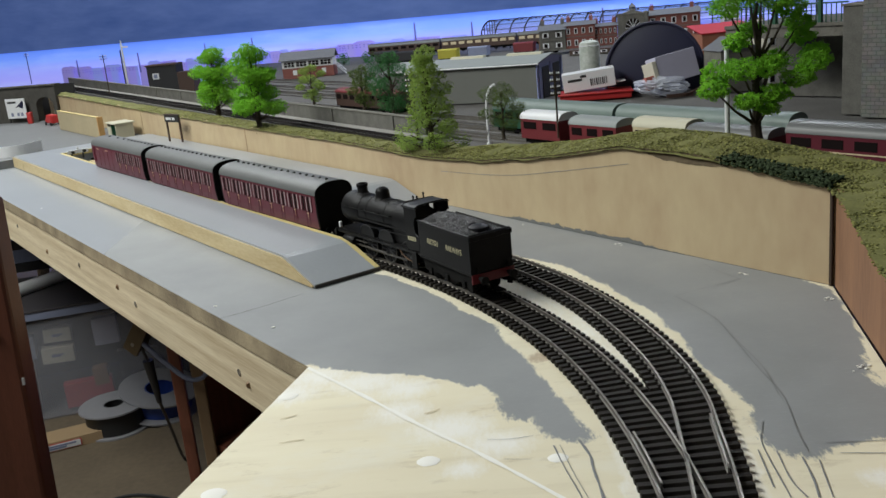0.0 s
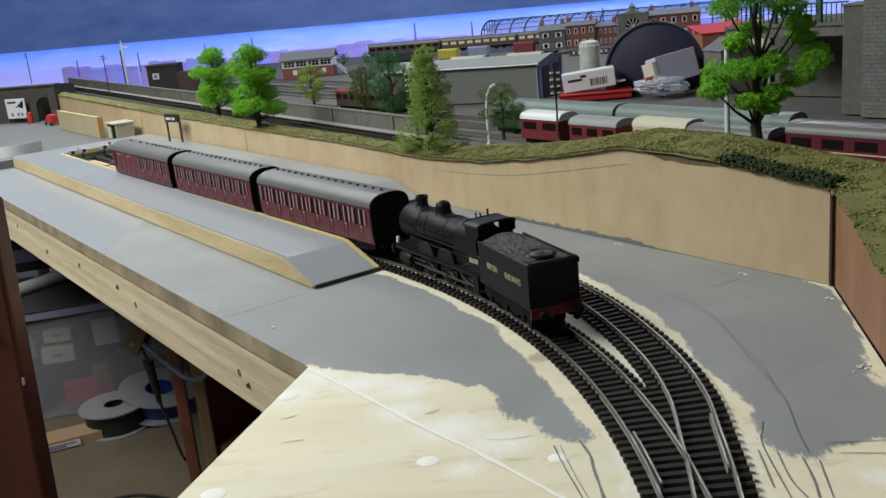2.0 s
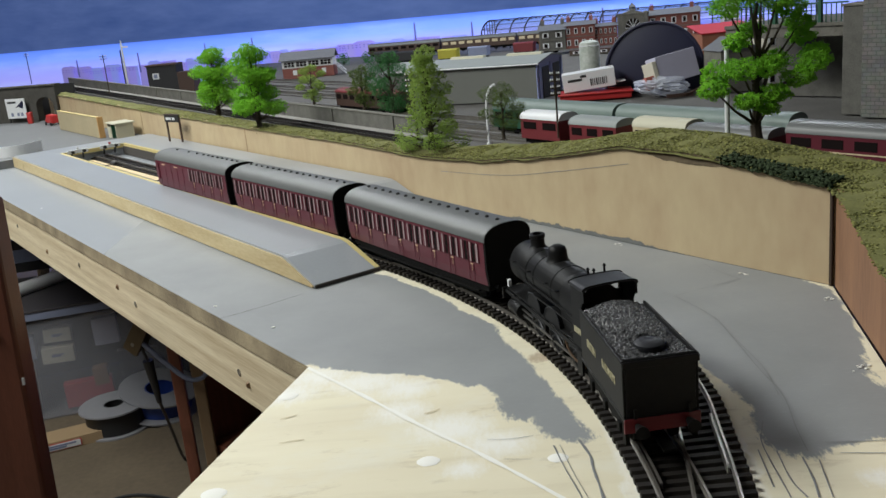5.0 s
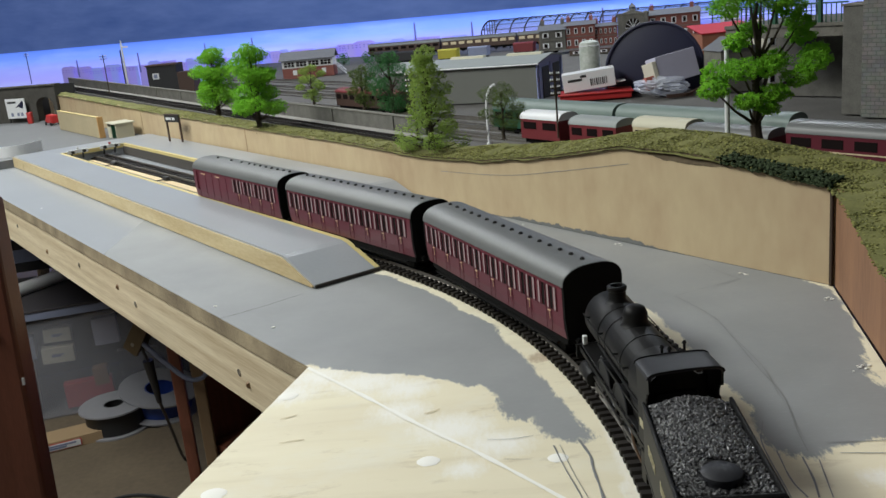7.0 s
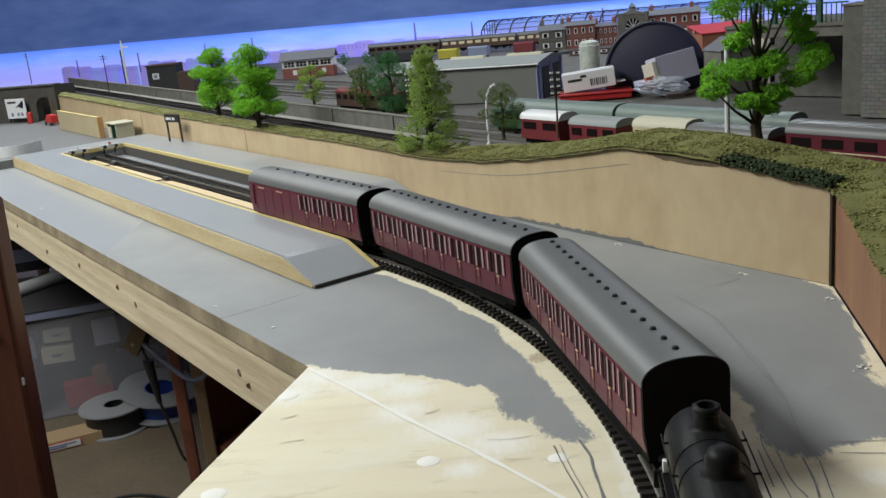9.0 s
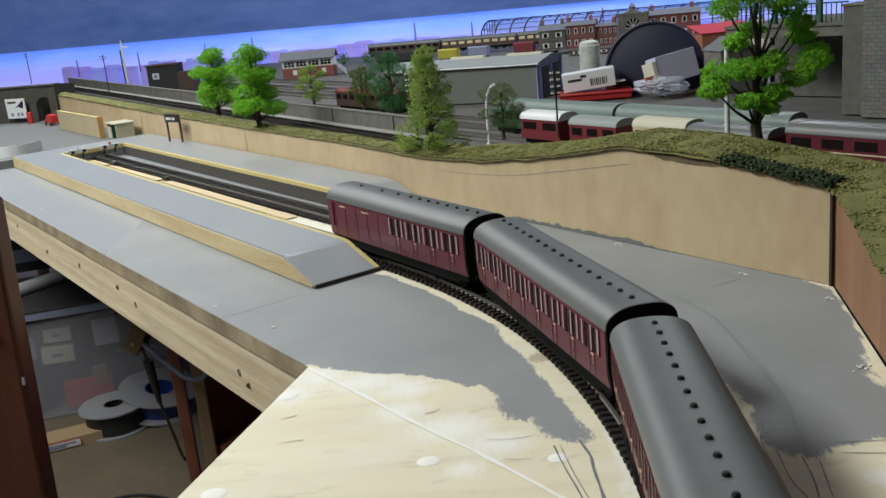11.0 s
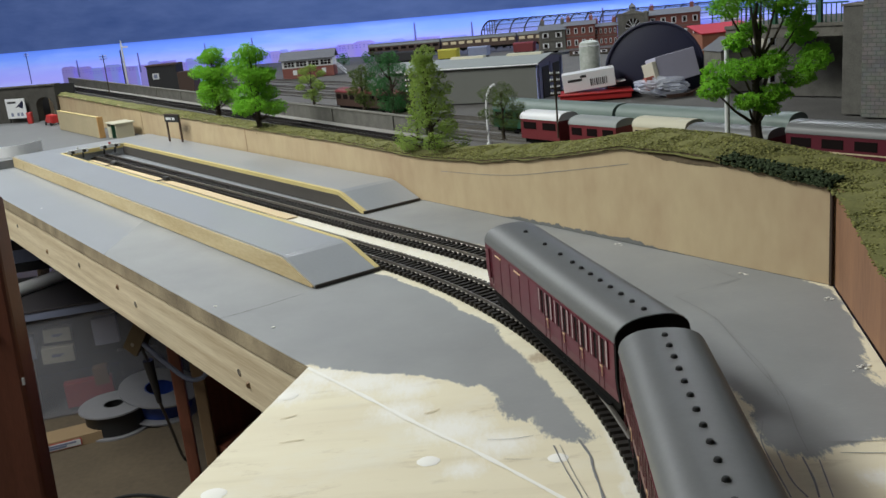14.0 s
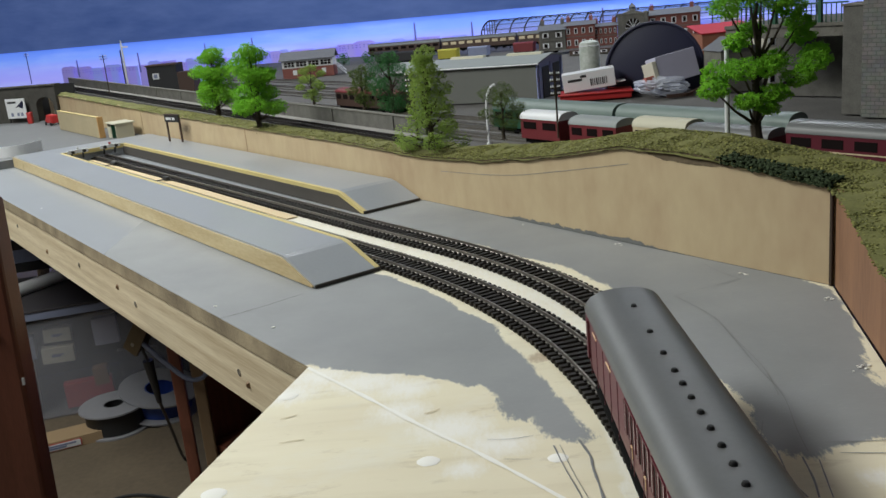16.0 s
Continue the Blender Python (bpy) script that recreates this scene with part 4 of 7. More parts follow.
M_soil = mat('dark_scenic_soil', (0.10, 0.075, 0.045), 0.95, second=(0.17, 0.13, 0.08), scale=150, fine=700, amount=0.9, bump=0.8)
M_umber0 = mat('dark_corner_gap', (0.05, 0.03, 0.02), 0.8, scale=60)


def rear_board():
    t = thing("rear_board", "tan hardboard fascia with a wavy cut top edge", "board", BOARD, kind="structure")
    b = bmesh.new()
    xs = np.linspace(-1.62, 0.322, 150)
    rows = []
    for x in xs:
        z = wall_top(x) + 0.0012 * noise.noise((x * 22, 0, 0))
        rows.append([b.verts.new((x, y, h)) for y, h in ((REAR, 0.0002), (REAR, z), (REAR + 0.005, z), (REAR + 0.005, 0.0002))])
    for p, q in zip(rows, rows[1:]):
        for i in range(4):
            b.faces.new((p[i], p[(i + 1) % 4], q[(i + 1) % 4], q[i]))
    b.faces.new(rows[0])
    b.faces.new(rows[-1][::-1])
    part("fascia", b, M_wallboard, t)
    # paint that ran up the foot of the board, and a pencilled arc
    m = bmesh.new()
    rows = []
    for x in np.linspace(-0.135, 0.318, 620):
        h = -0.0006 - 0.004 * smooth01(x, 0.22, 0.27) + 0.0022 * noise.noise((x * 30, 5, 0)) + 0.0018 * noise.noise((x * 160, 9, 0)) + 0.0014 * noise.noise((x * 620, 3, 0)) + 0.0042 * smooth01(-abs(x - 0.09), -0.16, -0.02)
        rows.append([m.verts.new((x, REAR - 0.0006, z)) for z in (0.0004, max(0.0006, h))])
    for p, q in zip(rows, rows[1:]):
        m.faces.new((p[0], q[0], q[1], p[1]))
    part("paint_band", m, M_darkpaint, t, "ragged dark paint along the foot")
    m = bmesh.new()
    rows = []
    for x in np.linspace(-0.30, 0.30, 420):
        d = 0.0010 + 0.0014 * noise.noise((x * 60, 2, 0)) + 0.0012 * noise.noise((x * 300, 4, 0)) + 0.0055 * smooth01(-abs(x - 0.205), -0.045, -0.015)
        rows.append([m.verts.new((x, REAR - 0.0005, z)) for z in (wall_top(x) - max(0.0002, d), wall_top(x) + 0.0012)])
    for p, q in zip(rows, rows[1:]):
        m.faces.new((p[0], q[0], q[1], p[1]))
    part("soil_lip", m, M_soil, t, "dark soil along the top edge")
    part("pencil_arc", tube(spline([(-0.10, REAR - 0.0002, 0.034), (0.0, REAR - 0.0002, 0.040), (0.08, REAR - 0.0002, 0.052), (0.15, REAR - 0.0002, 0.064)], 8), 0.0002, 4), M_pencil, t, "faint pencil arc")
    for x in (-0.56, -0.99):
        part("board_joint", box(x, x + 0.0008, REAR - 0.0004, REAR - 0.0001, 0.0004, wall_top(x) - 0.002), M_redboard, t, "thin board joint")
    part("corner_batten", box(0.3208, 0.3225, REAR - 0.0022, REAR - 0.0002, 0.0004, 0.0630), M_umber0, t, "dark corner gap")
    return t


def side_board():
    """The red-brown plywood that closes the end, from the corner towards the camera."""
    t = thing("side_board", "red-brown plywood end board with a curved top", "board", kind="structure")
    a, e = CORNER, Vector((0.150, 0.12, 0))
    d = (e - a).normalized()
    n = Vector((d.y, -d.x, 0)) * -1
    b = bmesh.new()
    rows = []
    for i in range(30):
        s = (e - a).length * i / 29
        z = 0.065 - 0.004 * smooth01(s, 0.0, 0.03) - 0.016 * smooth01(s, 0.02, 0.14)
        p = a + d * s
        rows.append([b.verts.new((*(p + n * o).xy, h)) for o, h in ((0.0012, 0.0002), (0.0012, z), (0.007, z), (0.007, 0.0002))])
    for p, q in zip(rows, rows[1:]):
        for i in range(4):
            b.faces.new((p[i], p[(i + 1) % 4], q[(i + 1) % 4], q[i]))
    b.faces.new(rows[0])
    b.faces.new(rows[-1][::-1])
    part("fascia", b, M_redboard, t)
    return t


def lumps(b, n, place, size, rnd, flat=0.7):
    """Scatters rough little clumps into b."""
    for i in range(n):
        p = place(rnd)
        if p is None:
            continue
        s = rnd.uniform(*size)
        l = bmesh.new()
        bmesh.ops.create_icosphere(l, subdivisions=1, radius=s)
        for v in l.verts:
            v.co *= rnd.uniform(0.6, 1.3)
            v.co.z *= flat
        vs = [b.verts.new(v.co + Vector(p)) for v in l.verts]
        l.verts.index_update()
        for f in l.faces:
            b.faces.new([vs[v.index] for v in f.verts])
        l.free()


def bank_z(x, y):
    """Height of the grass behind the rear board."""
    e = smooth01(y, REAR + 0.004, REAR + 0.035)
    top = wall_top(x)
    crest = top + 0.0012 + 0.006 * e
    hi = 0.034
    k = smooth01(y, REAR + 0.016, REAR + 0.048)
    if x < -0.22:
        return crest * (1 - k) + hi * k
    k2 = smooth01(x, -0.22, -0.05)
    z = crest * (1 - k) + hi * k
    z2 = crest - 0.050 * smooth01(y, REAR + 0.045, REAR + 0.10)
    return z * (1 - k2) + z2 * k2


def grass_bank():
    t = thing("grass_bank", "scrubby olive static-grass bank along the board top", "grass bank", kind="structure")
    b = bmesh.new()
    nx, ny = 260, 18
    grid = []
    for i in range(nx + 1):
        x = -1.62 + (0.60 + 1.62) * i / nx
        col = []
        for j in range(ny + 1):
            y = REAR - 0.003 + 0.115 * j / ny
            xx, yy = x, y
            z = bank_z(min(x, 0.322), y) + 0.0022 * noise.noise((x * 60, y * 60, 0)) + 0.0012 * noise.noise((x * 170, y * 170, 3))
            if j == 0:
                z = wall_top(min(x, 0.322)) - 0.0006 + 0.0022 * noise.noise((x * 45, 1, 0))
            col.append(b.verts.new(bw(xx, yy, z)))
        grid.append(col)
    for p, q in zip(grid, grid[1:]):
        for j in range(ny):
            b.faces.new((p[j], q[j], q[j + 1], p[j + 1]))
    part("turf", b, M_grass, t, smooth=True)
    rnd = random.Random(3)
    b = bmesh.new()

    def tuft(r):
        x = r.uniform(-1.0, 0.42) if r.random() < 0.6 else r.uniform(-0.2, 0.42)
        y = REAR + r.uniform(-0.003, 0.055)
        return bw(x, y, bank_z(min(x, 0.322), y) + 0.0003)
    lumps(b, 13000, tuft, (0.0004, 0.0011), rnd)
    tagged(part("tufts", b, M_grass, t), "scatter tufts", kind="stuff")
    b = bmesh.new()
    lumps(b, 8000, tuft, (0.0003, 0.0010), rnd)
    tagged(part("straw_tufts", b, M_straw, t), "straw-coloured scatter tufts", kind="stuff")
    b = bmesh.new()

    def bush(r):
        x = 0.236 + 0.086 * r.random() ** 0.8
        y = REAR + r.uniform(-0.004, 0.012)
        return bw(x, y, bank_z(min(x, 0.322), y) + r.uniform(-0.002, 0.003))
    lumps(b, 1900, bush, (0.0006, 0.0016), rnd)
    tagged(part("bushes", b, M_grassd, t), "dark green scatter bushes", kind="stuff")
    return t


def end_bank():
    """Grass over the end board."""
    t = thing("end_grass_bank", "olive static-grass slope behind the end board", "grass bank", kind="structure")
    b = bmesh.new()
    a, e = CORNER, Vector((0.150, 0.12, 0))
    d = (e - a).normalized()
    n = Vector((-d.y, d.x, 0))
    rnd = random.Random(9)
    grid = []
    for i in range(50):
        s = -0.02 + 0.40 * i / 49
        col = []
        for j in range(16):
            o = -0.003 + 0.20 * j / 15
            z = 0.064 - 0.015 * smooth01(s, 0.02, 0.14) + 0.010 * smooth01(o, 0, 0.06) + 0.0025 * noise.noise((s * 60, o * 60, 7))
            p = a + d * s + n * o
            col.append(b.verts.new((p.x, p.y, z)))
        grid.append(col)
    for p, q in zip(grid, grid[1:]):
        for j in range(15):
            b.faces.new((p[j], q[j], q[j + 1], p[j + 1]))
    part("turf", b, M_grass, t, smooth=True)
    b = bmesh.new()

    def tuft(r):
        s, o = r.uniform(-0.01, 0.2), r.uniform(-0.004, 0.1)
        p = a + d * s + n * o
        return (p.x, p.y, 0.064 - 0.015 * smooth01(s, 0.02, 0.14) + 0.010 * smooth01(o, 0, 0.06))
    lumps(b, 4000, tuft, (0.0004, 0.0011), rnd)
    tagged(part("tufts", b, M_grass, t), "scatter tufts", kind="stuff")
    b = bmesh.new()
    lumps(b, 3000, tuft, (0.0003, 0.0010), rnd)
    tagged(part("straw_tufts", b, M_straw, t), "straw-coloured scatter tufts", kind="stuff")
    return t


# ---------------------------------------------------------------- trees
def tree(name, place, height, spread, leaf, label, seed, clumps=26, trunk_h=0.3, layers=None, leaf_size=0.05, n_leaf=70, given=None, pad=1.0):
    """Twisted trunk, limbs that end in pads of many small leaf clumps."""
    rnd = random.Random(seed)
    t = thing(name, label, "tree", Matrix.Translation(place), "model trees")
    r0 = height * 0.035
    b = bmesh.new()
    pts = [Vector((0, 0, 0))]
    for i in range(1, 8):
        f = i / 7
        pts.append(Vector((rnd.uniform(-1, 1) * height * 0.018, rnd.uniform(-1, 1) * height * 0.018, height * 0.9 * f)))
    for i, (p, q) in enumerate(zip(pts, pts[1:])):
        rod(p, q, r0 * (1 - i / 8) + 0.0003, r0 * (1 - (i + 1) / 8) + 0.0003, 8, b)
    for k in range(5):
        a = k * 1.26 + rnd.random()
        rod((0, 0, r0 * 1.2), (r0 * 2 * math.cos(a), r0 * 2 * math.sin(a), -0.001), r0 * 0.5, r0 * 0.15, 5, b)
    pads = []
    for gx, gy, gz, gr in given or ():
        c = Vector((gx, gy, gz))
        root = pts[min(7, max(1, int(gz / height * 5.2)))]
        root = Vector((root.x, root.y, min(root.z, gz - height * 0.10)))
        mid = (root + c) / 2 + Vector((0, 0, -height * 0.02))
        rod(root, mid, r0 * 0.34, r0 * 0.22, 6, b)
        rod(mid, c, r0 * 0.22, r0 * 0.12, 6, b)
        pads.append((c, gr))
    for i in range(0 if given else clumps):
        f = trunk_h + (1 - trunk_h) * (i + rnd.random() * 0.6) / clumps
        w = layers(f) if layers else math.sin(math.pi * min(1, max(0.05, (f - trunk_h * 0.8) / (1.08 - trunk_h * 0.8)))) ** 0.6
        a = i * 2.39996 + rnd.uniform(-0.4, 0.4)
        rr = spread * w * rnd.uniform(0.35, 1.0)
        if f > 0.93:
            rr *= 0.35
        c = Vector((rr * math.cos(a), rr * math.sin(a), height * f))
        root = pts[min(7, max(1, int(f * 6.2)))] * 1.0
        root = Vector((root.x, root.y, min(root.z, c.z - height * 0.03)))
        mid = (root + c) / 2 + Vector((0, 0, -height * 0.015))
        rod(root, mid, r0 * 0.38, r0 * 0.25, 5, b)
        rod(mid, c, r0 * 0.25, r0 * 0.10, 5, b)
        pads.append((c, pad * spread * rnd.uniform(0.30, 0.46)))
    part("trunk", b, M_trunk, t, "dark bark trunk with bare limbs")
    b = bmesh.new()
    for c, s in pads:
        for k in range(n_leaf):
            v = Vector((rnd.gauss(0, 1), rnd.gauss(0, 1), rnd.gauss(0, 1))).normalized()
            v *= (0.66 + 0.34 * rnd.random() ** 0.7) * (1 + 0.60 * noise.noise(v * 2.1 + c * 900))
            v.z *= 0.66
            p = c + v * s
            q = Euler((rnd.uniform(-1, 1), rnd.uniform(-1, 1), rnd.random() * 6.28)).to_matrix()
            e = height * leaf_size * rnd.uniform(0.35, 1.0) * 0.55
            vs = [b.verts.new(p + q @ Vector(u) * e) for u in ((-1, -0.5, 0), (0.1, -0.9, 0.35), (1, -0.1, 0), (0.5, 0.9, -0.3), (-0.6, 0.7, 0.3))]
            top = b.verts.new(p + q @ Vector((0, 0, 0.7)) * e)
            for i in range(5):
                b.faces.new((vs[i], vs[(i + 1) % 5], top))
            b.faces.new(vs[::-1])
    tagged(part("crown", b, leaf, t), "clumped flock foliage", kind="stuff")
    return t


# ---------------------------------------------------------------- yard behind, backdrop and room
BD_A, BD_B = Vector((-1.75, 4.2, 0)), Vector((0.75, 3.2, 0))
BD_D = (BD_B - BD_A).normalized()


def backdrop_material():
    """Printed sky that pales towards a lilac horizon with faint clouds; the sheet glows by itself."""
    m = bpy.data.materials.new("glowing_sky_print")
    m.use_nodes = True
    N, L = m.node_tree.nodes, m.node_tree.links
    b = N["Principled BSDF"]
    b.inputs["Roughness"].default_value = 0.7
    tc = N.new("ShaderNodeTexCoord")
    sp = N.new("ShaderNodeSeparateXYZ")
    L.new(tc.outputs["Object"], sp.inputs[0])
    cr = N.new("ShaderNodeValToRGB")
    mr = N.new("ShaderNodeMapRange")
    mr.inputs["From Min"].default_value, mr.inputs["From Max"].default_value = 0.0, 0.13
    L.new(sp.outputs["Z"], mr.inputs["Value"])
    el = cr.color_ramp.elements
    el[0].position, el[0].color = 0.0, (0.30, 0.31, 0.83, 1)
    el[1].position, el[1].color = 1.0, (0.10, 0.23, 0.86, 1)
    k = el.new(0.40)
    k.color = (0.25, 0.31, 0.86, 1)
    k = el.new(0.6)
    k.color = (0.17, 0.30, 0.88, 1)
    L.new(mr.outputs[0], cr.inputs[0])
    mp = N.new("ShaderNodeMapping")
    mp.inputs["Scale"].default_value = (1.2, 1, 6)
    L.new(tc.outputs["Object"], mp.inputs[0])
    n = N.new("ShaderNodeTexNoise")
    n.inputs["Scale"].default_value, n.inputs["Detail"].default_value = 2.2, 5
    L.new(mp.outputs[0], n.inputs["Vector"])
    r2 = N.new("ShaderNodeMapRange")
    r2.inputs["From Min"].default_value, r2.inputs["From Max"].default_value, r2.inputs["To Max"].default_value = 0.45, 0.8, 0.35
    L.new(n.outputs["Fac"], r2.inputs["Value"])
    mx = N.new("ShaderNodeMix")
    mx.data_type = "RGBA"
    mx.inputs[7].default_value = (0.45, 0.60, 1.0, 1)
    L.new(r2.outputs[0], mx.inputs[0])
    L.new(cr.outputs[0], mx.inputs[6])
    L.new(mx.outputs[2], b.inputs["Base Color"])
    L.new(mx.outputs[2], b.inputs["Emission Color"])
    # own glow in place of lamplight on the print
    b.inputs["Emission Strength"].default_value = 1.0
    return m


# The upper sheet's shade is put into M_cloud; all these prints also glow.
M_cloud = mat("shaded_glowing_cloud_print", (0.040, 0.080, 0.24), 0.7, second=(0.095, 0.15, 0.35), scale=2.4, fine=9, amount=0.9, stretch=(1, 1, 3.5), emit=0.75)
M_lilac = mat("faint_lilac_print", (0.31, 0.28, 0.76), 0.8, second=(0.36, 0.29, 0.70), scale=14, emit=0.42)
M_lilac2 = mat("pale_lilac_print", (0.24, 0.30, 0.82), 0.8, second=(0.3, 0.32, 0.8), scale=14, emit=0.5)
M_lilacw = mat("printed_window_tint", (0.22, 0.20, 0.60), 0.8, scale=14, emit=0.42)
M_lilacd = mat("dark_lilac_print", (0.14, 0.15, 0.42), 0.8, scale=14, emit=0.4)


def backdrop():
    t = thing("backdrop", "printed sky backdrop with faint lilac town skyline", "backdrop", kind="structure")
    frame_m = Matrix.Translation(BD_A) @ Matrix.Rotation(math.atan2(BD_D.y, BD_D.x), 4, "Z")
    b = box(-1.6, 3.6, 0.0, 0.004, -0.40, 0.1235)
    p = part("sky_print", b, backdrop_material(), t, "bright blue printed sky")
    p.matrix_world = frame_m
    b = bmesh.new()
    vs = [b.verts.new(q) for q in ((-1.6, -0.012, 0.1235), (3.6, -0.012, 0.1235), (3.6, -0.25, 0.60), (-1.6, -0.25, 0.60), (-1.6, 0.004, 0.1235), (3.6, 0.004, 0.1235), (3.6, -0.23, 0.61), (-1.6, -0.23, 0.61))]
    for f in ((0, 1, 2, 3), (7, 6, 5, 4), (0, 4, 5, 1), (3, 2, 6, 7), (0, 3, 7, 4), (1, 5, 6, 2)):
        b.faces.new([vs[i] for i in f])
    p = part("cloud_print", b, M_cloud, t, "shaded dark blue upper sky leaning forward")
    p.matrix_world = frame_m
    # printed skyline: low blocks, towers and stacks
    rnd = random.Random(12)
    for i in range(58):
        u = 0.25 + i * 0.048 + rnd.uniform(-0.01, 0.01)
        h = 0.026 + 0.016 * smooth01(-abs(u - 1.75), -0.6, -0.1) + 0.012 * noise.noise((u * 3, 0, 0)) + rnd.uniform(0, 0.014)
        w = rnd.uniform(0.02, 0.05)
        b = box(u - w, u + w, -0.0022, -0.0006, -0.30, h)
        if rnd.random() < 0.5:
            prism([(u - w, h), (u + w, h), (u + w * 0.6, h + 0.007), (u - w * 0.6, h + 0.007)], -0.0022, -0.0006, "y", b)
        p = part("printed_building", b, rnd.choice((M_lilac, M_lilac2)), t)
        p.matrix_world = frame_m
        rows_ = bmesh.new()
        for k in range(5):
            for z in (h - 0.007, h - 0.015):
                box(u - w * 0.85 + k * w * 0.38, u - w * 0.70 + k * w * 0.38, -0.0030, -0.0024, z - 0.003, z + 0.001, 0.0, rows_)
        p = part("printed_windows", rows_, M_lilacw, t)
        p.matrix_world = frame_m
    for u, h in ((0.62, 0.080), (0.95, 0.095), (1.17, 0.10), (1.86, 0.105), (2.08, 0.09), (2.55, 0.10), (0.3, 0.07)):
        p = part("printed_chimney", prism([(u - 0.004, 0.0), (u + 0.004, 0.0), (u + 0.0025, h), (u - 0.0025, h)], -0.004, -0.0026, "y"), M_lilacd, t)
        p.matrix_world = frame_m
    return t


def yard():
    b = bmesh.new()
    q = [bw(-2.2, 0.20), bw(0.9, 0.20), Vector((2.6, 0.6, 0)), Vector((2.6, 3.2, 0)), Vector((-0.55, 3.80, 0)), Vector((-0.88, 3.83, 0)), Vector((-0.605, 2.60, 0)), Vector((-0.66, 2.69, 0)), Vector((-0.80, 2.80, 0))]
    vs = [b.verts.new((p.x, p.y, -0.002)) for p in q]
    b.faces.new(vs)
    g = solid("yard_ground", b, M_ground, "grey ash yard ground of the railway layout", "ground", "structure")
    return g


def room():
    solid("loft_floor", box(-4, 3, -2.5, 5.5, -0.62, -0.60), M_floor, "chipboard loft floor", "floor", "structure")
    for n, a in (("wall_west", (-4.0, -3.9, -2.5, 5.5)), ("wall_east", (2.9, 3.0, -2.5, 5.5)), ("wall_south", (-3.9, 2.9, -2.5, -2.4)), ("wall_north", (-3.9, 2.9, 5.4, 5.5))):
        solid(n, box(*a, -0.60, 2.0), M_dim if n == "wall_west" else mat("loft_lining", (0.5, 0.5, 0.52), 0.8, scale=4), "plain loft wall", "wall", "structure")
    solid("ceiling", box(-4, 3, -2.5, 5.5, 2.0, 2.05), mat("loft_ceiling", (0.6, 0.6, 0.6), 0.8, scale=4), "plain loft ceiling", "ceiling", "structure")


# ---------------------------------------------------------------- raised line behind the grass
M_concrete = mat("weathered_concrete", (0.19, 0.185, 0.16), 0.9, second=(0.11, 0.105, 0.09), scale=50, fine=500, amount=1.0, bump=0.5)
M_path = mat("pale_cess_path", (0.30, 0.29, 0.27), 0.95, second=(0.2, 0.195, 0.18), scale=90, fine=700, bump=0.6)
M_cream2 = mat("cream_roof_paint", (0.52, 0.50, 0.38), 0.6, second=(0.52, 0.48, 0.35), scale=60)
M_wagonred = mat("freight_red_paint", (0.17, 0.02, 0.025), 0.55, second=(0.12, 0.015, 0.02), scale=80)
M_umber = mat("umber_paint", (0.07, 0.04, 0.03), 0.5, scale=80)
M_buff = mat("warm_cream_paint", (0.62, 0.52, 0.33), 0.5, scale=80)
M_greenpaint = mat("dark_green_paint", (0.02, 0.09, 0.05), 0.5, scale=60)
M_orange = mat("orange_brown_paint", (0.26, 0.12, 0.035), 0.6, scale=80)
M_yellowp = mat("yellow_paint", (0.42, 0.38, 0.04), 0.6, scale=80)
M_greywagon = mat("grey_wagon_paint", (0.22, 0.25, 0.36), 0.6, scale=80)
M_tarmac = mat("grey_forecourt_surface", (0.17, 0.175, 0.18), 0.6, second=(0.125, 0.13, 0.135), scale=14, fine=300, bump=0.2)
M_tan = mat("tan_lineside_panel", (0.46, 0.38, 0.24), 0.7, second=(0.29, 0.25, 0.16), scale=20, fine=200)
# the bag's white and blue highlights are mixed into the film's colour
M_film = mat("crinkled_clear_film", (0.90, 0.93, 1.0), 0.10, second=(0.42, 0.50, 0.82), scale=50, fine=200, bump=0.5, alpha=0.6)
M_terra = mat("terracotta_cladding", (0.34, 0.14, 0.085), 0.75, second=(0.26, 0.10, 0.06), scale=20, fine=200)
M_lilaccard = mat("lilac_grey_card", (0.50, 0.49, 0.62), 0.6, scale=30)
M_buffcard = mat("buff_card", (0.60, 0.57, 0.47), 0.7, scale=30)


def raised_line():
    t = thing("embankment", "raised ballasted line with a concrete parapet behind it", "embankment", pose(-0.0735, 0.736, 0, 0, 0, -55.3) @ pose(-0.25, 0.25, 0, 0, 0, -3.5), kind="structure")
    b = prism([(-0.045, 0.0), (-0.045, 0.0435), (0.006, 0.0445), (0.006, 0.0)], -2.0, 0.03, "x")
    part("trackbed", b, M_ballast, t, "dark ballast")
    part("path", box(-2.0, 0.03, -0.013, 0.003, 0.0447, 0.0462, 0.0004), M_path, t, "pale cess path")
    for y in (-0.034, -0.018):
        part("rail", box(-2.0, 0.03, y - 0.0006, y + 0.0006, 0.0450, 0.0478), M_sleeper, t, "rusty rail")
    i = 0
    x = -1.98
    sl = mesh("sleeper", box(-0.0016, 0.0016, -0.041, -0.0115, 0.0436, 0.0452), M_sleeper)
    while x < 0.02:
        o = new("sleeper", sl)
        o.parent = t
        o.location = (x, 0, 0)
        x += 0.0082
    w = part("parapet", box(-2.0, -0.0, 0.004, 0.009, 0.0445, 0.0640), M_stone, t, "grey concrete parapet")
    part("coping", box(-2.0, 0.001, 0.0030, 0.0100, 0.0641, 0.0658, 0.0003), M_concrete, t, "weathered coping")
    for k in range(11):
        x = -0.075 - k * 0.17
        part("pier", box(x - 0.002, x + 0.002, 0.0025, 0.0042, 0.0450, 0.0640, 0.0003), M_stone, t)
    return t


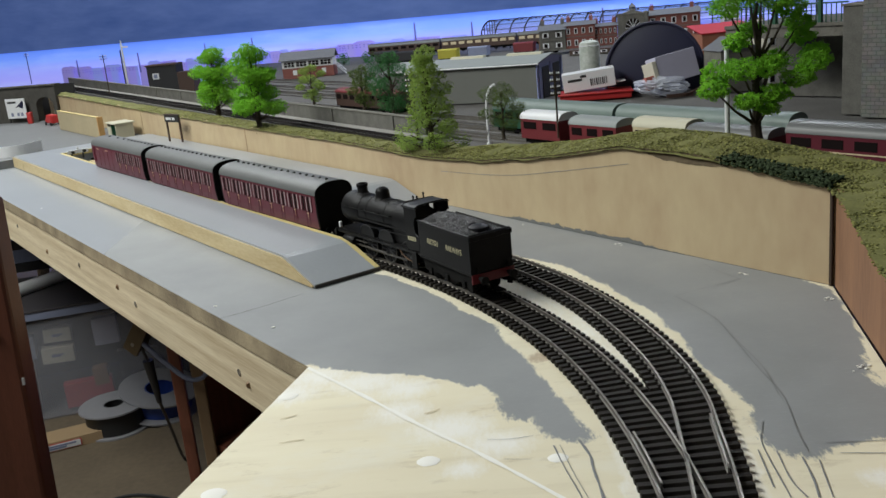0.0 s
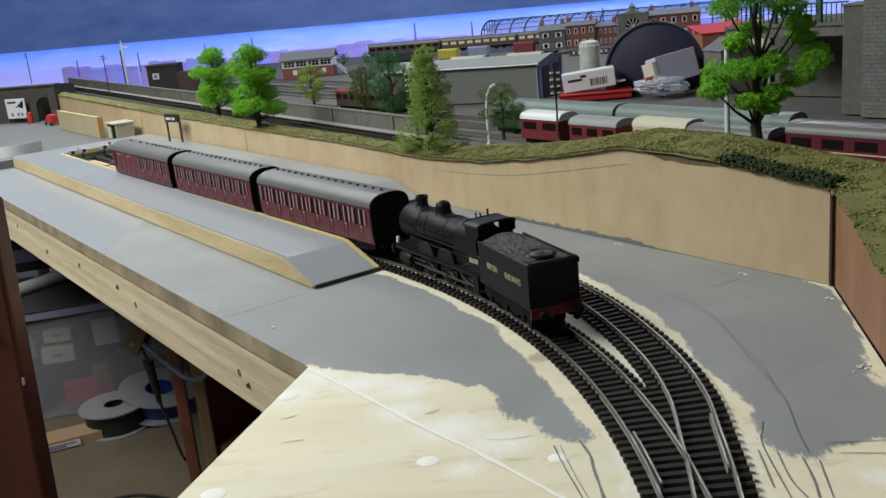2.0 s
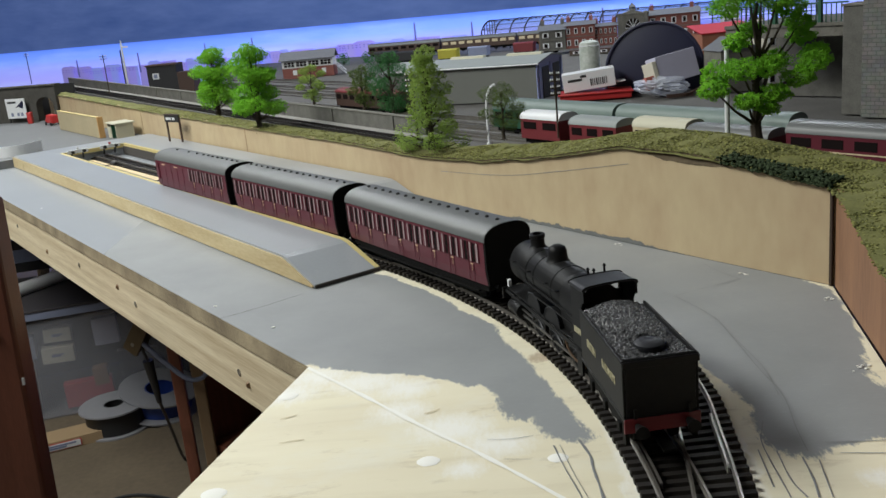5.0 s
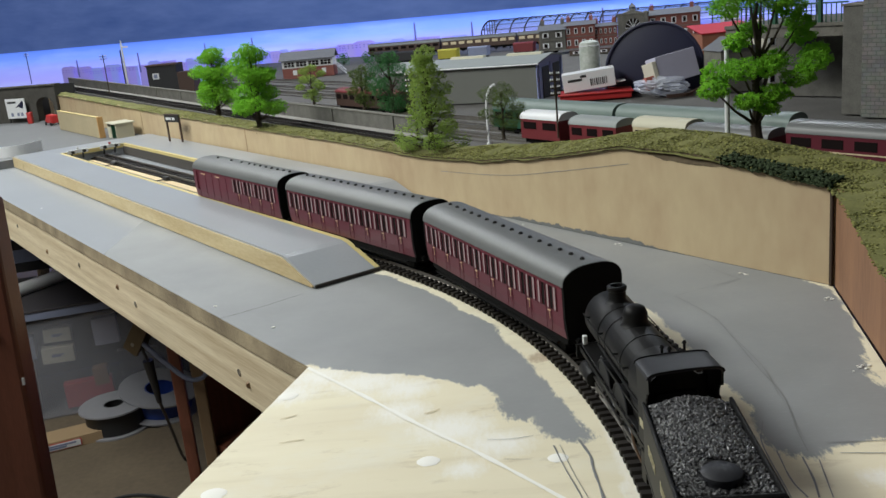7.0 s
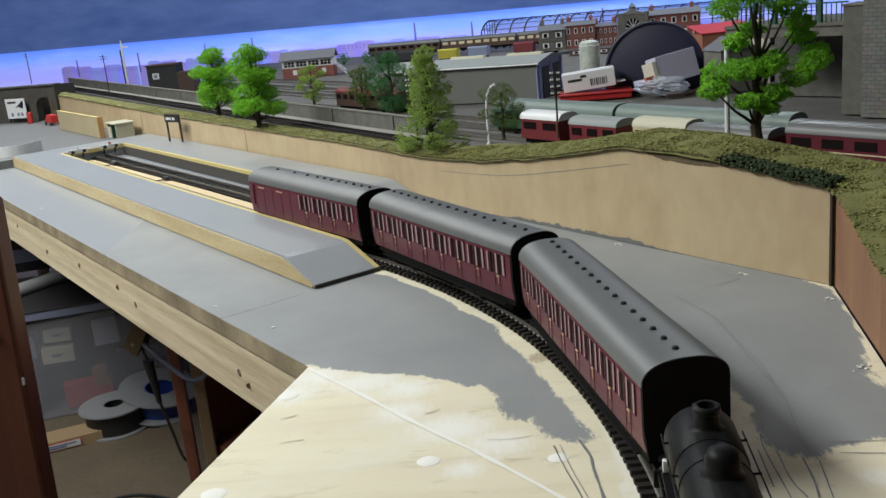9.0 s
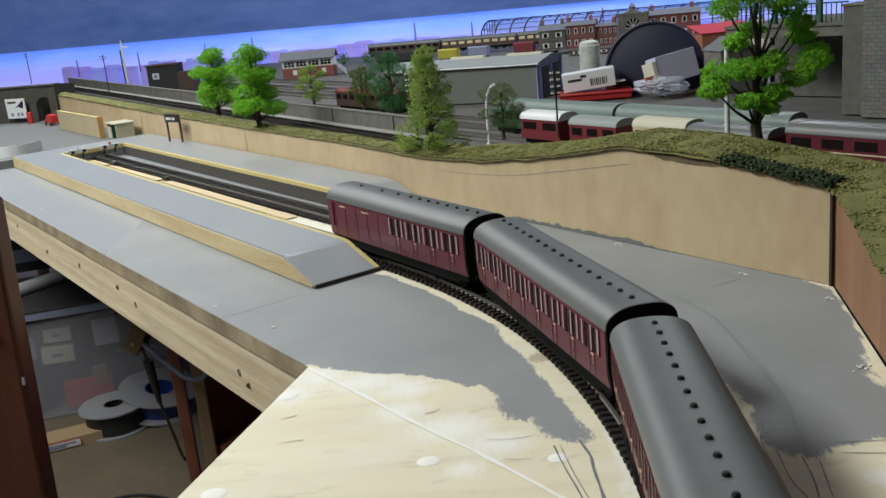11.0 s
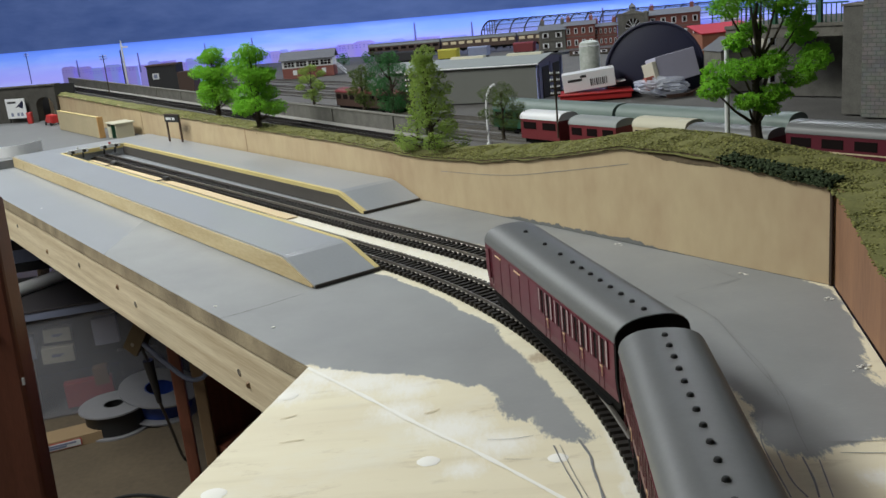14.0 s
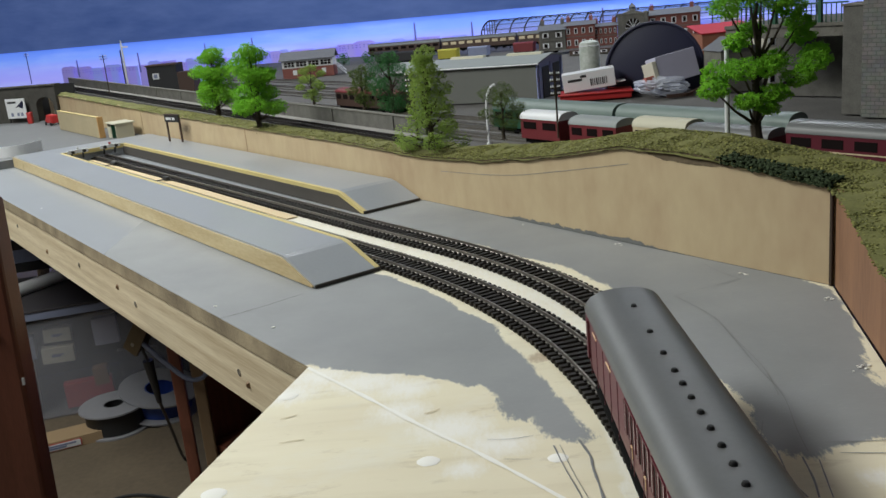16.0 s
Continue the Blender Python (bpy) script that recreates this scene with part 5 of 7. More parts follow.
def post_with_arms(name, place, height, label, arms=4, r=0.0011, material=None, width=0.016, category="telegraph pole"):
    t = thing(name, label, category, Matrix.Translation(place), "telegraph poles")
    part("pole", rod((0, 0, -0.002), (0, 0, height), r, r * 0.8, 10), material or M_trunk, t)
    for k in range(arms):
        z = height - 0.004 - k * 0.0062
        part("crossarm", box(-width / 2, width / 2, -0.0007, 0.0007, z - 0.0006, z + 0.0006), material or M_trunk, t)
        for x in (-0.45, -0.25, 0.25, 0.45):
            part("insulator", lathe([(0.0007, 0), (0.0009, 0.0010), (0.0004, 0.0020), (0, 0.0022)], 6, at=(x * width, 0, z + 0.0006)), M_white, t, "white insulator")
    return t


def signal_post(place, height):
    t = thing("semaphore_signal", "white lattice semaphore signal post with a single arm", "signal", Matrix.Translation(place))
    part("mast", box(-0.0019, 0.0019, -0.0019, 0.0019, -0.002, height, 0.0004), M_white, t, "white mast")
    part("base_box", box(-0.006, 0.006, -0.006, 0.006, -0.002, 0.012, 0.001), M_concrete, t)
    part("finial", rod((0, 0, height), (0, 0, height + 0.008), 0.0022, 0.0004, 10), M_white, t)
    part("arm", box(0.002, 0.017, -0.004, -0.003, height - 0.012, height - 0.008, 0.0003), M_white, t, "signal arm")
    part("ladder", box(-0.0055, -0.0045, -0.004, 0.004, 0.0, height * 0.85), M_ink, t)
    return t


def stock(name, label, m, length, body, roof, z_eave=0.036, z_top=0.046, width=0.0175, windows=0, group="yard stock", category="railway coach", glass=None, stripe=None, arch=True):
    """A coach or van in the yard."""
    t = thing(name, label, category, m, group)
    part("body", box(-length / 2, length / 2, -width, width, 0.0105, z_eave, 0.0004), body, t)
    if arch:
        part("roof", prism(roof_profile(width + 0.0006, z_eave, z_top, 10), -length / 2 - 0.0008, length / 2 + 0.0008, "x"), roof, t, smooth=True)
    part("underframe", box(-length / 2 + 0.004, length / 2 - 0.004, -width + 0.004, width - 0.004, 0.0045, 0.0104), M_blackend, t)
    if windows:
        p = length / windows
        g = mesh("window_pane", box(-p * 0.33, p * 0.33, -width - 0.0005, width + 0.0005, z_eave - 0.0125, z_eave - 0.0035, 0.0), glass or M_glass)
        for k in range(windows):
            o = new("window_pane", g)
            o.parent = t
            o.location = (-length / 2 + p * (k + 0.5), 0, 0)
    if stripe:
        part("waist_line", box(-length / 2 + 0.001, length / 2 - 0.001, -width - 0.0004, width + 0.0004, z_eave - 0.0165, z_eave - 0.0152), stripe, t, "cream waist line")
    xs = (-0.33, -0.22, 0.22, 0.33) if length > 0.12 else (-0.28, 0.28)
    for x in xs:
        wheelset(t, x * length, 0.0058)
    return t


def yard_trains():
    for x, l in ((-0.291, 0.234), (-0.047, 0.240)):
        stock("railway_coach", "green-grey roofed model coach standing in the yard", BOARD @ pose(x, 0.500, 0), l, M_greenpaint, M_greencoach, 0.036, 0.0500, windows=10, group="yard coaches")
    stock("railway_van", "red model goods van with a pale roof", BOARD @ pose(-0.252, 0.448, 0), 0.073, M_wagonred, M_white, 0.036, 0.0455, 0.0165, 2, "yard vans", "railway van")
    stock("railway_van", "red model goods van with a pale roof", BOARD @ pose(-0.156, 0.446, 0), 0.078, M_wagonred, M_shedroof, 0.034, 0.0430, 0.0165, 3, "yard vans", "railway van")
    stock("railway_van", "cream-roofed model brake van with open veranda", BOARD @ pose(-0.066, 0.460, 0), 0.076, M_buff, M_cream2, 0.034, 0.0440, 0.0165, 3, "yard vans", "railway van")
    stock("railway_coach", "low maroon model coach with a grey roof", BOARD @ pose(0.035, 0.448, 0), 0.10, M_maroon, M_roof, 0.034, 0.0430, 0.0165, 4, "yard coaches")
    stock("railway_coach", "maroon model coach with grey roof and cream waist line", BOARD @ pose(0.212, 0.466, 0), 0.235, M_maroon, M_roof, 0.0385, 0.0495, 0.0178, 7, "yard coaches", stripe=M_buff)
    # far rake by the station
    d = math.degrees(math.atan2(3.05 - 3.25, 0.45 + 0.20))
    for k, (body, l) in enumerate(((M_umber, 0.25), (M_umber, 0.25), (M_umber, 0.25))):
        x = -0.06 + k * 0.245
        stock("railway_coach", "brown and cream model coach in the far station", pose(x, 3.20 - (x + 0.06) * 0.30, 0.010, 0, 0, d), l, body, M_roof, 0.036, 0.046, 0.0175, 9, "far coaches", glass=M_buff if k else M_glass)
    for x, y, body, l, r in ((0.165, 2.84, M_greywagon, 0.06, -25), (0.075, 2.86, M_yellowp, 0.06, -25), (0.300, 2.83, M_wagonred, 0.062, -25), (0.372, 2.80, M_orange, 0.058, -25), (-0.05, 2.95, M_ink, 0.08, -20), (-0.12, 3.05, M_ink, 0.07, -20)):
        stock("goods_wagon", "small model goods wagon in the far yard", pose(x, y, 0.0, 0, 0, r), l, body, body, 0.034, 0.038, 0.015, 0, "far wagons", "wagon")
    k = thing("loco_works", "black brick works with a small white-framed window", "building", pose(-0.735, 2.63, -0.002, 0, 0, -8))
    part("wall", box(-0.03, 0.055, 0, 0.05, 0, 0.083), M_ink, k, "soot-black wall")
    part("annexe", box(0.0552, 0.10, 0, 0.05, 0, 0.062), M_umber, k, "lower dark annexe")
    w = part("window", box(-0.015, 0.003, -0.0012, -0.0002, 0.048, 0.064), M_white, k, "white framed window")
    part("pane", box(-0.011, -0.001, -0.0020, -0.0013, 0.051, 0.061), M_greywagon, w)
    part("parapet", box(-0.033, 0.0553, -0.003, 0.053, 0.0832, 0.087, 0.0006), M_umber, k)
    stock("railway_coach", "dark red model coach behind the parapet", BOARD @ pose(-0.86, 0.56, 0), 0.22, M_umber, M_wagonred, 0.036, 0.043, 0.0165, 9, "yard coaches")
    # yard sidings
    for i, (y, x0, x1) in enumerate(((0.452, -0.9, 0.5), (0.500, -1.2, 0.5), (0.56, -1.6, -0.4), (0.68, -1.9, -0.95), (0.76, -2.2, -1.0), (0.86, -2.3, -1.0))):
        tr = thing("yard_siding", "model siding with dark sleepers in ash ballast", "railway track", BOARD, "yard sidings")
        part("trackbed", box(x0, x1, y - 0.019, y + 0.019, -0.0018, 0.0012, 0.0004), M_ballast, tr, "grey ballast")
        for k in (-0.0083, 0.0083):
            part("rail", box(x0, x1, y + k - 0.0006, y + k + 0.0006, 0.0014, 0.0046), M_rail, tr)


def engine_shed():
    """Long grey clad shed; its end wall has two tall dark doorways."""
    t = thing("engine_shed", "grey clad engine shed with pale roof and two dark doors", "shed", pose(0.196, 1.690, 0, 0, 0, -24.3))
    L, W, H = 0.30, 0.165, 0.066
    part("wall", box(-L, 0, 0, W, 0, H), M_shedgrey, t, "grey clad walls")
    part("gable", prism([(0.0, 0.0), (W, 0.0), (W, H), (W / 2, H + 0.008), (0.0, H)], 0.0002, 0.002, "x"), M_bluegrey, t, "blue-grey end wall")
    for y in (0.030, 0.098):
        part("doorway", box(0.0021, 0.0032, y, y + 0.042, 0.0, H - 0.010), M_ink, t, "tall dark doorway")
    for y in (0.008, 0.080, 0.148):
        part("door_post", box(0.0021, 0.0042, y, y + 0.006, 0.0, H - 0.004), M_bluegrey, t)
    part("roof", prism([(-0.005, H - 0.001), (W / 2, H + 0.0085), (W + 0.005, H - 0.001), (W + 0.005, H + 0.0012), (W / 2, H + 0.011), (-0.005, H + 0.0012)], -L - 0.004, 0.007, "x"), M_shedroof, t, "pale sheet roof")
    part("gutter", tube([(-L - 0.004, -0.0062, H - 0.001), (0.007, -0.0062, H - 0.001)], 0.0014, 8), M_white, t)
    for x in (-0.16, -0.045):
        part("roof_vent", prism([(W / 2 - 0.010, H + 0.007), (W / 2 + 0.010, H + 0.007), (W / 2 + 0.007, H + 0.014), (W / 2 - 0.007, H + 0.014)], x - 0.034, x + 0.034, "x"), M_cream2, t, "cream ridge ventilator")
    return t


def signal_box():
    t = thing("signal_box", "brick model signal box with white windows and slate roof", "signal box", pose(-0.415, 2.78, 0, 0, 0, -3))
    L, W = 0.150, 0.07
    part("brick_base", box(0, L, 0, W, 0, 0.030), M_brick, t, "red brick base")
    part("cabin", box(0, L, 0, W, 0.0302, 0.052), M_white, t, "white timber cabin")
    for k in range(4):
        x = 0.006 + k * 0.0358
        w = part("window", box(x, x + 0.031, -0.0012, -0.0002, 0.034, 0.0475), M_glass, t)
        for j in range(4):
            xx = x + 0.031 * j / 3
            part("glazing_bar", box(xx - 0.0007, xx + 0.0007, -0.002, -0.0013, 0.034, 0.0475), M_white, w)
        part("glazing_bar", box(x, x + 0.031, -0.002, -0.0013, 0.0405, 0.0415), M_white, w)
    for x in (0.03, 0.115):
        part("arched_window", box(x, x + 0.012, -0.001, -0.0002, 0.010, 0.024), M_white, t)
    part("roof", prism([(-0.008, 0.0515), (W / 2, 0.073), (W + 0.008, 0.0515), (W + 0.008, 0.0535), (W / 2, 0.0755), (-0.008, 0.0535)], -0.007, L + 0.007, "x"), M_slate, t, "grey slate roof")
    for k in range(9):
        part("stair_tread", box(L + 0.004 + k * 0.0034, L + 0.009 + k * 0.0034, 0.004, 0.018, 0.030 - k * 0.0034, 0.0315 - k * 0.0034), M_white, t, "white stair tread")
    part("stair_rail", tube([(L + 0.004, 0.003, 0.042), (L + 0.036, 0.003, 0.012)], 0.0011, 6), M_white, t)
    return t


def train_shed():
    """Glazed arched roof on ribs, behind the station buildings."""
    t = thing("station_roof", "long arched glazed station roof on dark iron ribs", "station roof", pose(0.19, 3.20, 0, 0, 0, -21))
    L, R, z0 = 1.05, 0.125, 0.040
    n = 22
    for k in range(n):
        x = L * k / (n - 1)
        pts = [(x, R + 0.02 - R * math.cos(a), z0 + 0.052 * math.sin(a)) for a in np.linspace(0.0, math.pi, 15)]
        part("rib", tube(pts, 0.0024, 6), M_ink, t)
        for y in (0.02, 0.02 + 2 * R):
            part("column", rod((x, y, 0), (x, y, z0), 0.0022, 0.0022, 6), M_ink, t)
    for a in np.linspace(0.12, math.pi - 0.12, 9):
        y, z = R + 0.02 - R * math.cos(a), z0 + 0.052 * math.sin(a)
        part("purlin", box(0, L, y - 0.001, y + 0.001, z - 0.001, z + 0.001), M_ink, t)
    for j in range(8):
        y = 0.02 + 2 * R * (j + 0.5) / 8
        h = 0.052 * math.sqrt(max(0.02, 1 - ((y - R - 0.02) / R) ** 2))
        part("end_bar", box(-0.002, 0.001, y - 0.0011, y + 0.0011, z0, z0 + h), M_ink, t)
    part("end_tie", box(-0.002, 0.001, 0.02, 0.02 + 2 * R, z0 - 0.002, z0 + 0.001), M_ink, t)
    part("end_tie", box(-0.002, 0.001, 0.04, 2 * R, z0 + 0.026, z0 + 0.028), M_ink, t)
    b = bmesh.new()
    pr = [(R + 0.02 - (R - 0.003) * math.cos(a), z0 + 0.050 * math.sin(a)) for a in np.linspace(0.25, 1.25, 8)]
    vs = [[b.verts.new((x, y, z)) for y, z in pr] for x in (0.02, L)]
    for p, q, r, s in zip(vs[0], vs[0][1:], vs[1][1:], vs[1]):
        b.faces.new((p, q, r, s))
    part("glazing", b, mat("sooty_roof_glazing", (0.16, 0.18, 0.22), 0.4, scale=20, fine=80, alpha=0.45), t, "grey sooty glazing")
    return t


def terrace(name, m, L, W, H, wall, label, floors=2, bays=6, roof=M_slate, roof_h=0.018, dormer=False):
    t = thing(name, label, "building", m, "station buildings")
    part("wall", box(0, L, 0, W, 0, H), wall, t)
    for f in range(floors):
        z = H * (f + 0.28) / floors
        for k in range(bays):
            x = L * (k + 0.5) / bays
            w = part("window", box(x - L / bays * 0.24, x + L / bays * 0.24, -0.0012, -0.0002, z, z + H / floors * 0.48), M_white, t, "white framed window")
            part("pane", box(x - L / bays * 0.13, x + L / bays * 0.13, -0.0020, -0.0013, z + 0.0012, z + H / floors * 0.42), M_glass, w)
        part("string_course", box(-0.001, L + 0.001, -0.002, -0.0003, H * f / floors, H * f / floors + 0.0018), M_stonel, t)
    if roof_h:
        part("roof", prism([(-0.006, H - 0.0005), (W / 2, H + roof_h), (W + 0.006, H - 0.0005)], -0.004, L + 0.004, "x"), roof, t, "grey slate roof")
    for x in (0.12 * L, 0.88 * L):
        c = part("chimney", box(x - 0.005, x + 0.005, W / 2 - 0.005, W / 2 + 0.005, H, H + roof_h + 0.012, 0.0005), wall, t)
        for dx in (-0.0022, 0.0022):
            part("chimney_pot", rod((x + dx, W / 2, H + roof_h + 0.012), (x + dx, W / 2, H + roof_h + 0.017), 0.0014, 0.0012, 8), M_terra, c)
    return t


def station():
    terrace("station_block", pose(0.335, 2.75, 0.01, 0, 0, -14), 0.075, 0.06, 0.058, M_stone, "dark stone station wing", 2, 2, roof_h=0.015)
    terrace("brick_hotel", pose(0.408, 2.74, 0.01, 0, 0, -12), 0.085, 0.06, 0.066, M_brick, "red brick station block with white windows", 2, 4, roof_h=0.010)
    terrace("brick_offices", pose(0.492, 2.74, 0.01, 0, 0, -10), 0.066, 0.06, 0.056, M_brick, "low red brick offices with white windows", 2, 5, roof_h=0.008)
    t = thing("clock_front", "pale stone station front with a fanlight window", "building", pose(0.560, 2.73, 0.01, 0, 0, -8), "station buildings")
    part("wall", prism([(0, 0), (0.085, 0), (0.085, 0.080), (0.060, 0.088), (0.0425, 0.096), (0.025, 0.088), (0, 0.080)], 0, 0.03, "y"), M_stonel, t, "pale stone wall")
    fan = [(0.0425 - 0.022 * math.cos(a), 0.044 + 0.026 * math.sin(a)) for a in np.linspace(0, math.pi, 15)]
    part("fan_window", prism(fan, -0.0016, -0.0002, "y"), M_glass, t, "dark fanlight")
    for a in np.linspace(0, math.pi, 7):
        part("glazing_bar", tube([(0.0425, -0.002, 0.044), (0.0425 - 0.022 * math.cos(a), -0.002, 0.044 + 0.026 * math.sin(a))], 0.0008, 5), M_white, t)
    for x in (0.006, 0.079):
        part("pier", box(x - 0.005, x + 0.005, -0.004, -0.0003, 0, 0.086, 0.0005), M_stonel, t)
    part("parapet", box(-0.002, 0.087, -0.003, 0.032, 0.0805, 0.084, 0.0004), M_stonel, t)
    part("turret", lathe([(0.009, 0), (0.009, 0.008), (0.011, 0.009), (0.007, 0.014), (0.0, 0.022)], 10, at=(0.0425, 0.015, 0.092)), M_slate, t)
    terrace("brick_terrace", pose(0.646, 2.74, 0.01, 0, 0, -5), 0.15, 0.06, 0.072, M_brick, "tall red brick terrace beside the station", 2, 5, roof_h=0.014)
    terrace("white_tower_block", pose(0.905, 2.86, 0.02, 0, 0, -5), 0.045, 0.05, 0.10, M_white, "white tower block behind the station", 5, 4, roof_h=0.0)
    terrace("low_retaining_arches", pose(0.40, 2.62, 0.0, 0, 0, -14), 0.30, 0.04, 0.014, M_umber, "low dark brick retaining wall", 1, 8, roof_h=0.0)


def clutter():
    """Odds and ends left in the yard."""
    t = thing("plastic_tub", "dark navy round tub standing on its edge", "tub", pose(0.400, 1.655, 0, 0, 0, -18))
    prof = [(-0.083, 0.0)] + [(0.083 * -math.cos(a), 0.036 + 0.083 * math.sin(a)) for a in np.linspace(0.0, math.pi, 28)] + [(0.083, 0.0)]
    part("shell", prism(prof, 0.0, 0.045, "y", bevel=0.003), M_navy, t, "navy plastic", smooth=True)
    rim = [(x * 1.01, -0.002, z) for x, z in prof]
    part("rim", tube(rim, 0.0025, 8), M_navy, t)
    t = thing("red_lever_arch", "red curved card standing against the tub", "card", pose(0.335, 1.675, 0, 0, 0, -18))
    part("card", prism([(-0.020, 0.0), (0.0, 0.0), (0.042, 0.085), (0.034, 0.085)], 0.02, 0.024, "y"), M_red, t)
    t = thing("white_carton", "white printed carton with a barcode", "carton", pose(0.284, 1.650, 0.0175, 0, -5, -8))
    part("box", box(-0.045, 0.045, -0.02, 0.02, 0, 0.031, 0.001), M_white, t, "white card box")
    for k in range(9):
        x = 0.002 + k * 0.0034
        part("barcode_bar", box(x, x + (0.0012 if k % 3 else 0.002), -0.0206, -0.0201, 0.006, 0.018), M_ink, t)
    part("print_bar", box(-0.036, -0.012, -0.0206, -0.0201, 0.017, 0.021), M_ink, t)
    part("print_bar", box(-0.014, -0.004, -0.0206, -0.0201, 0.022, 0.026), M_ink, t)
    part("flap", box(0.045, 0.062, -0.015, 0.016, 0.004, 0.0055), M_white, t)
    t = thing("red_tray", "flat red plastic tray lying in the yard", "tray", pose(0.290, 1.640, 0, 0, 0, -8))
    part("tray", box(-0.060, 0.062, -0.03, 0.03, 0.0005, 0.0105, 0.002), M_red, t)
    part("lip", box(-0.063, 0.065, -0.033, 0.033, 0.0107, 0.013, 0.0008), M_red, t)
    t = thing("film_bag", "crumpled clear plastic bag, highlights put into its colour", "plastic bag", pose(0.396, 1.574, 0.0175))
    b = bmesh.new()
    bmesh.ops.create_icosphere(b, subdivisions=4, radius=1)
    for v in b.verts:
        crease = 1 - abs(noise.noise(Vector((v.co.x * 2.0 + v.co.z * 3.5, v.co.y * 2.5, v.co.z * 1.2)))) * 2.4
        k = 0.92 + 0.30 * noise.noise(v.co * 1.7) + 0.20 * crease + 0.10 * noise.noise(v.co * 9)
        v.co = Vector((v.co.x * 0.044 * k, v.co.y * 0.022 * k, max(-0.0172, v.co.z * 0.0145 * k - 0.005 * v.co.x)))
    part("film", b, M_film, t)
    t = thing("paint_tin", "pale mottled cylinder standing on end", "tin", Matrix.Translation((0.372, 2.14, 0)))
    part("can", lathe([(0, 0), (0.023, 0), (0.023, 0.058), (0.021, 0.064), (0.012, 0.068), (0, 0.068)], 24), mat("mottled_pale_tin", (0.60, 0.62, 0.58), 0.5, second=(0.3, 0.34, 0.28), scale=40, fine=200, amount=1.0), t, smooth=True)
    part("rim", lathe([(0.0232, 0.056), (0.024, 0.057), (0.0232, 0.058)], 24), M_white, t)
    t = thing("lilac_box", "lilac-grey card box tipped on the bag", "carton", pose(0.412, 1.596, 0.035, -12, -8, 16))
    part("box", box(-0.030, 0.045, -0.018, 0.018, -0.016, 0.032, 0.001), M_lilaccard, t)
    part("side", box(-0.0385, -0.0300, -0.019, 0.0185, -0.0165, 0.026, 0.001), M_buffcard, t, "buff end flap")
    part("red_end", box(-0.055, -0.0395, -0.017, -0.005, -0.018, 0.004, 0.001), M_redfade, t, "dark red end")
    t = thing("timber_offcut", "dark timber offcuts propped on the ground", "offcut", pose(0.448, 1.545, 0))
    part("bar", prism([(-0.03, 0), (-0.024, 0), (0.03, 0.022), (0.028, 0.027)], 0, 0.004, "y"), M_umber, t)
    part("foot", box(0.022, 0.032, -0.003, 0.007, 0, 0.012), M_umber, t)
    part("bar", box(-0.055, -0.012, 0.0, 0.005, 0.0, 0.006), M_umber, t)
    t = thing("red_roofed_shed", "terracotta warehouse with a red sheet roof", "building", pose(0.68, 2.22, 0.0, 0, 0, 6))
    part("wall", box(-0.03, 0.10, 0, 0.08, 0, 0.050), M_terra, t)
    part("roof", prism([(-0.004, 0.0502), (0.084, 0.066), (0.084, 0.069), (-0.004, 0.0530)], -0.034, 0.104, "x"), M_red, t, "bright red roof")
    part("doorway", box(0.0, 0.05, -0.001, -0.0002, 0, 0.026), M_ink, t)
    t = thing("lineside_hut", "olive grey hut with a dark pitched roof", "hut", pose(0.480, 1.535, 0.0, 0, 0, 10))
    part("wall", box(0, 0.065, 0, 0.06, 0, 0.068), M_concrete, t, "olive rendered wall")
    part("roof", prism([(-0.003, 0.0682), (0.032, 0.088), (0.068, 0.0682)], -0.003, 0.063, "y"), M_slate, t, "dark roof")
    terrace("cream_depot", pose(0.555, 1.55, 0.0, 0, 0, 4), 0.085, 0.07, 0.090, M_buffcard, "cream panelled depot with dark openings", 3, 3, roof_h=0.008)


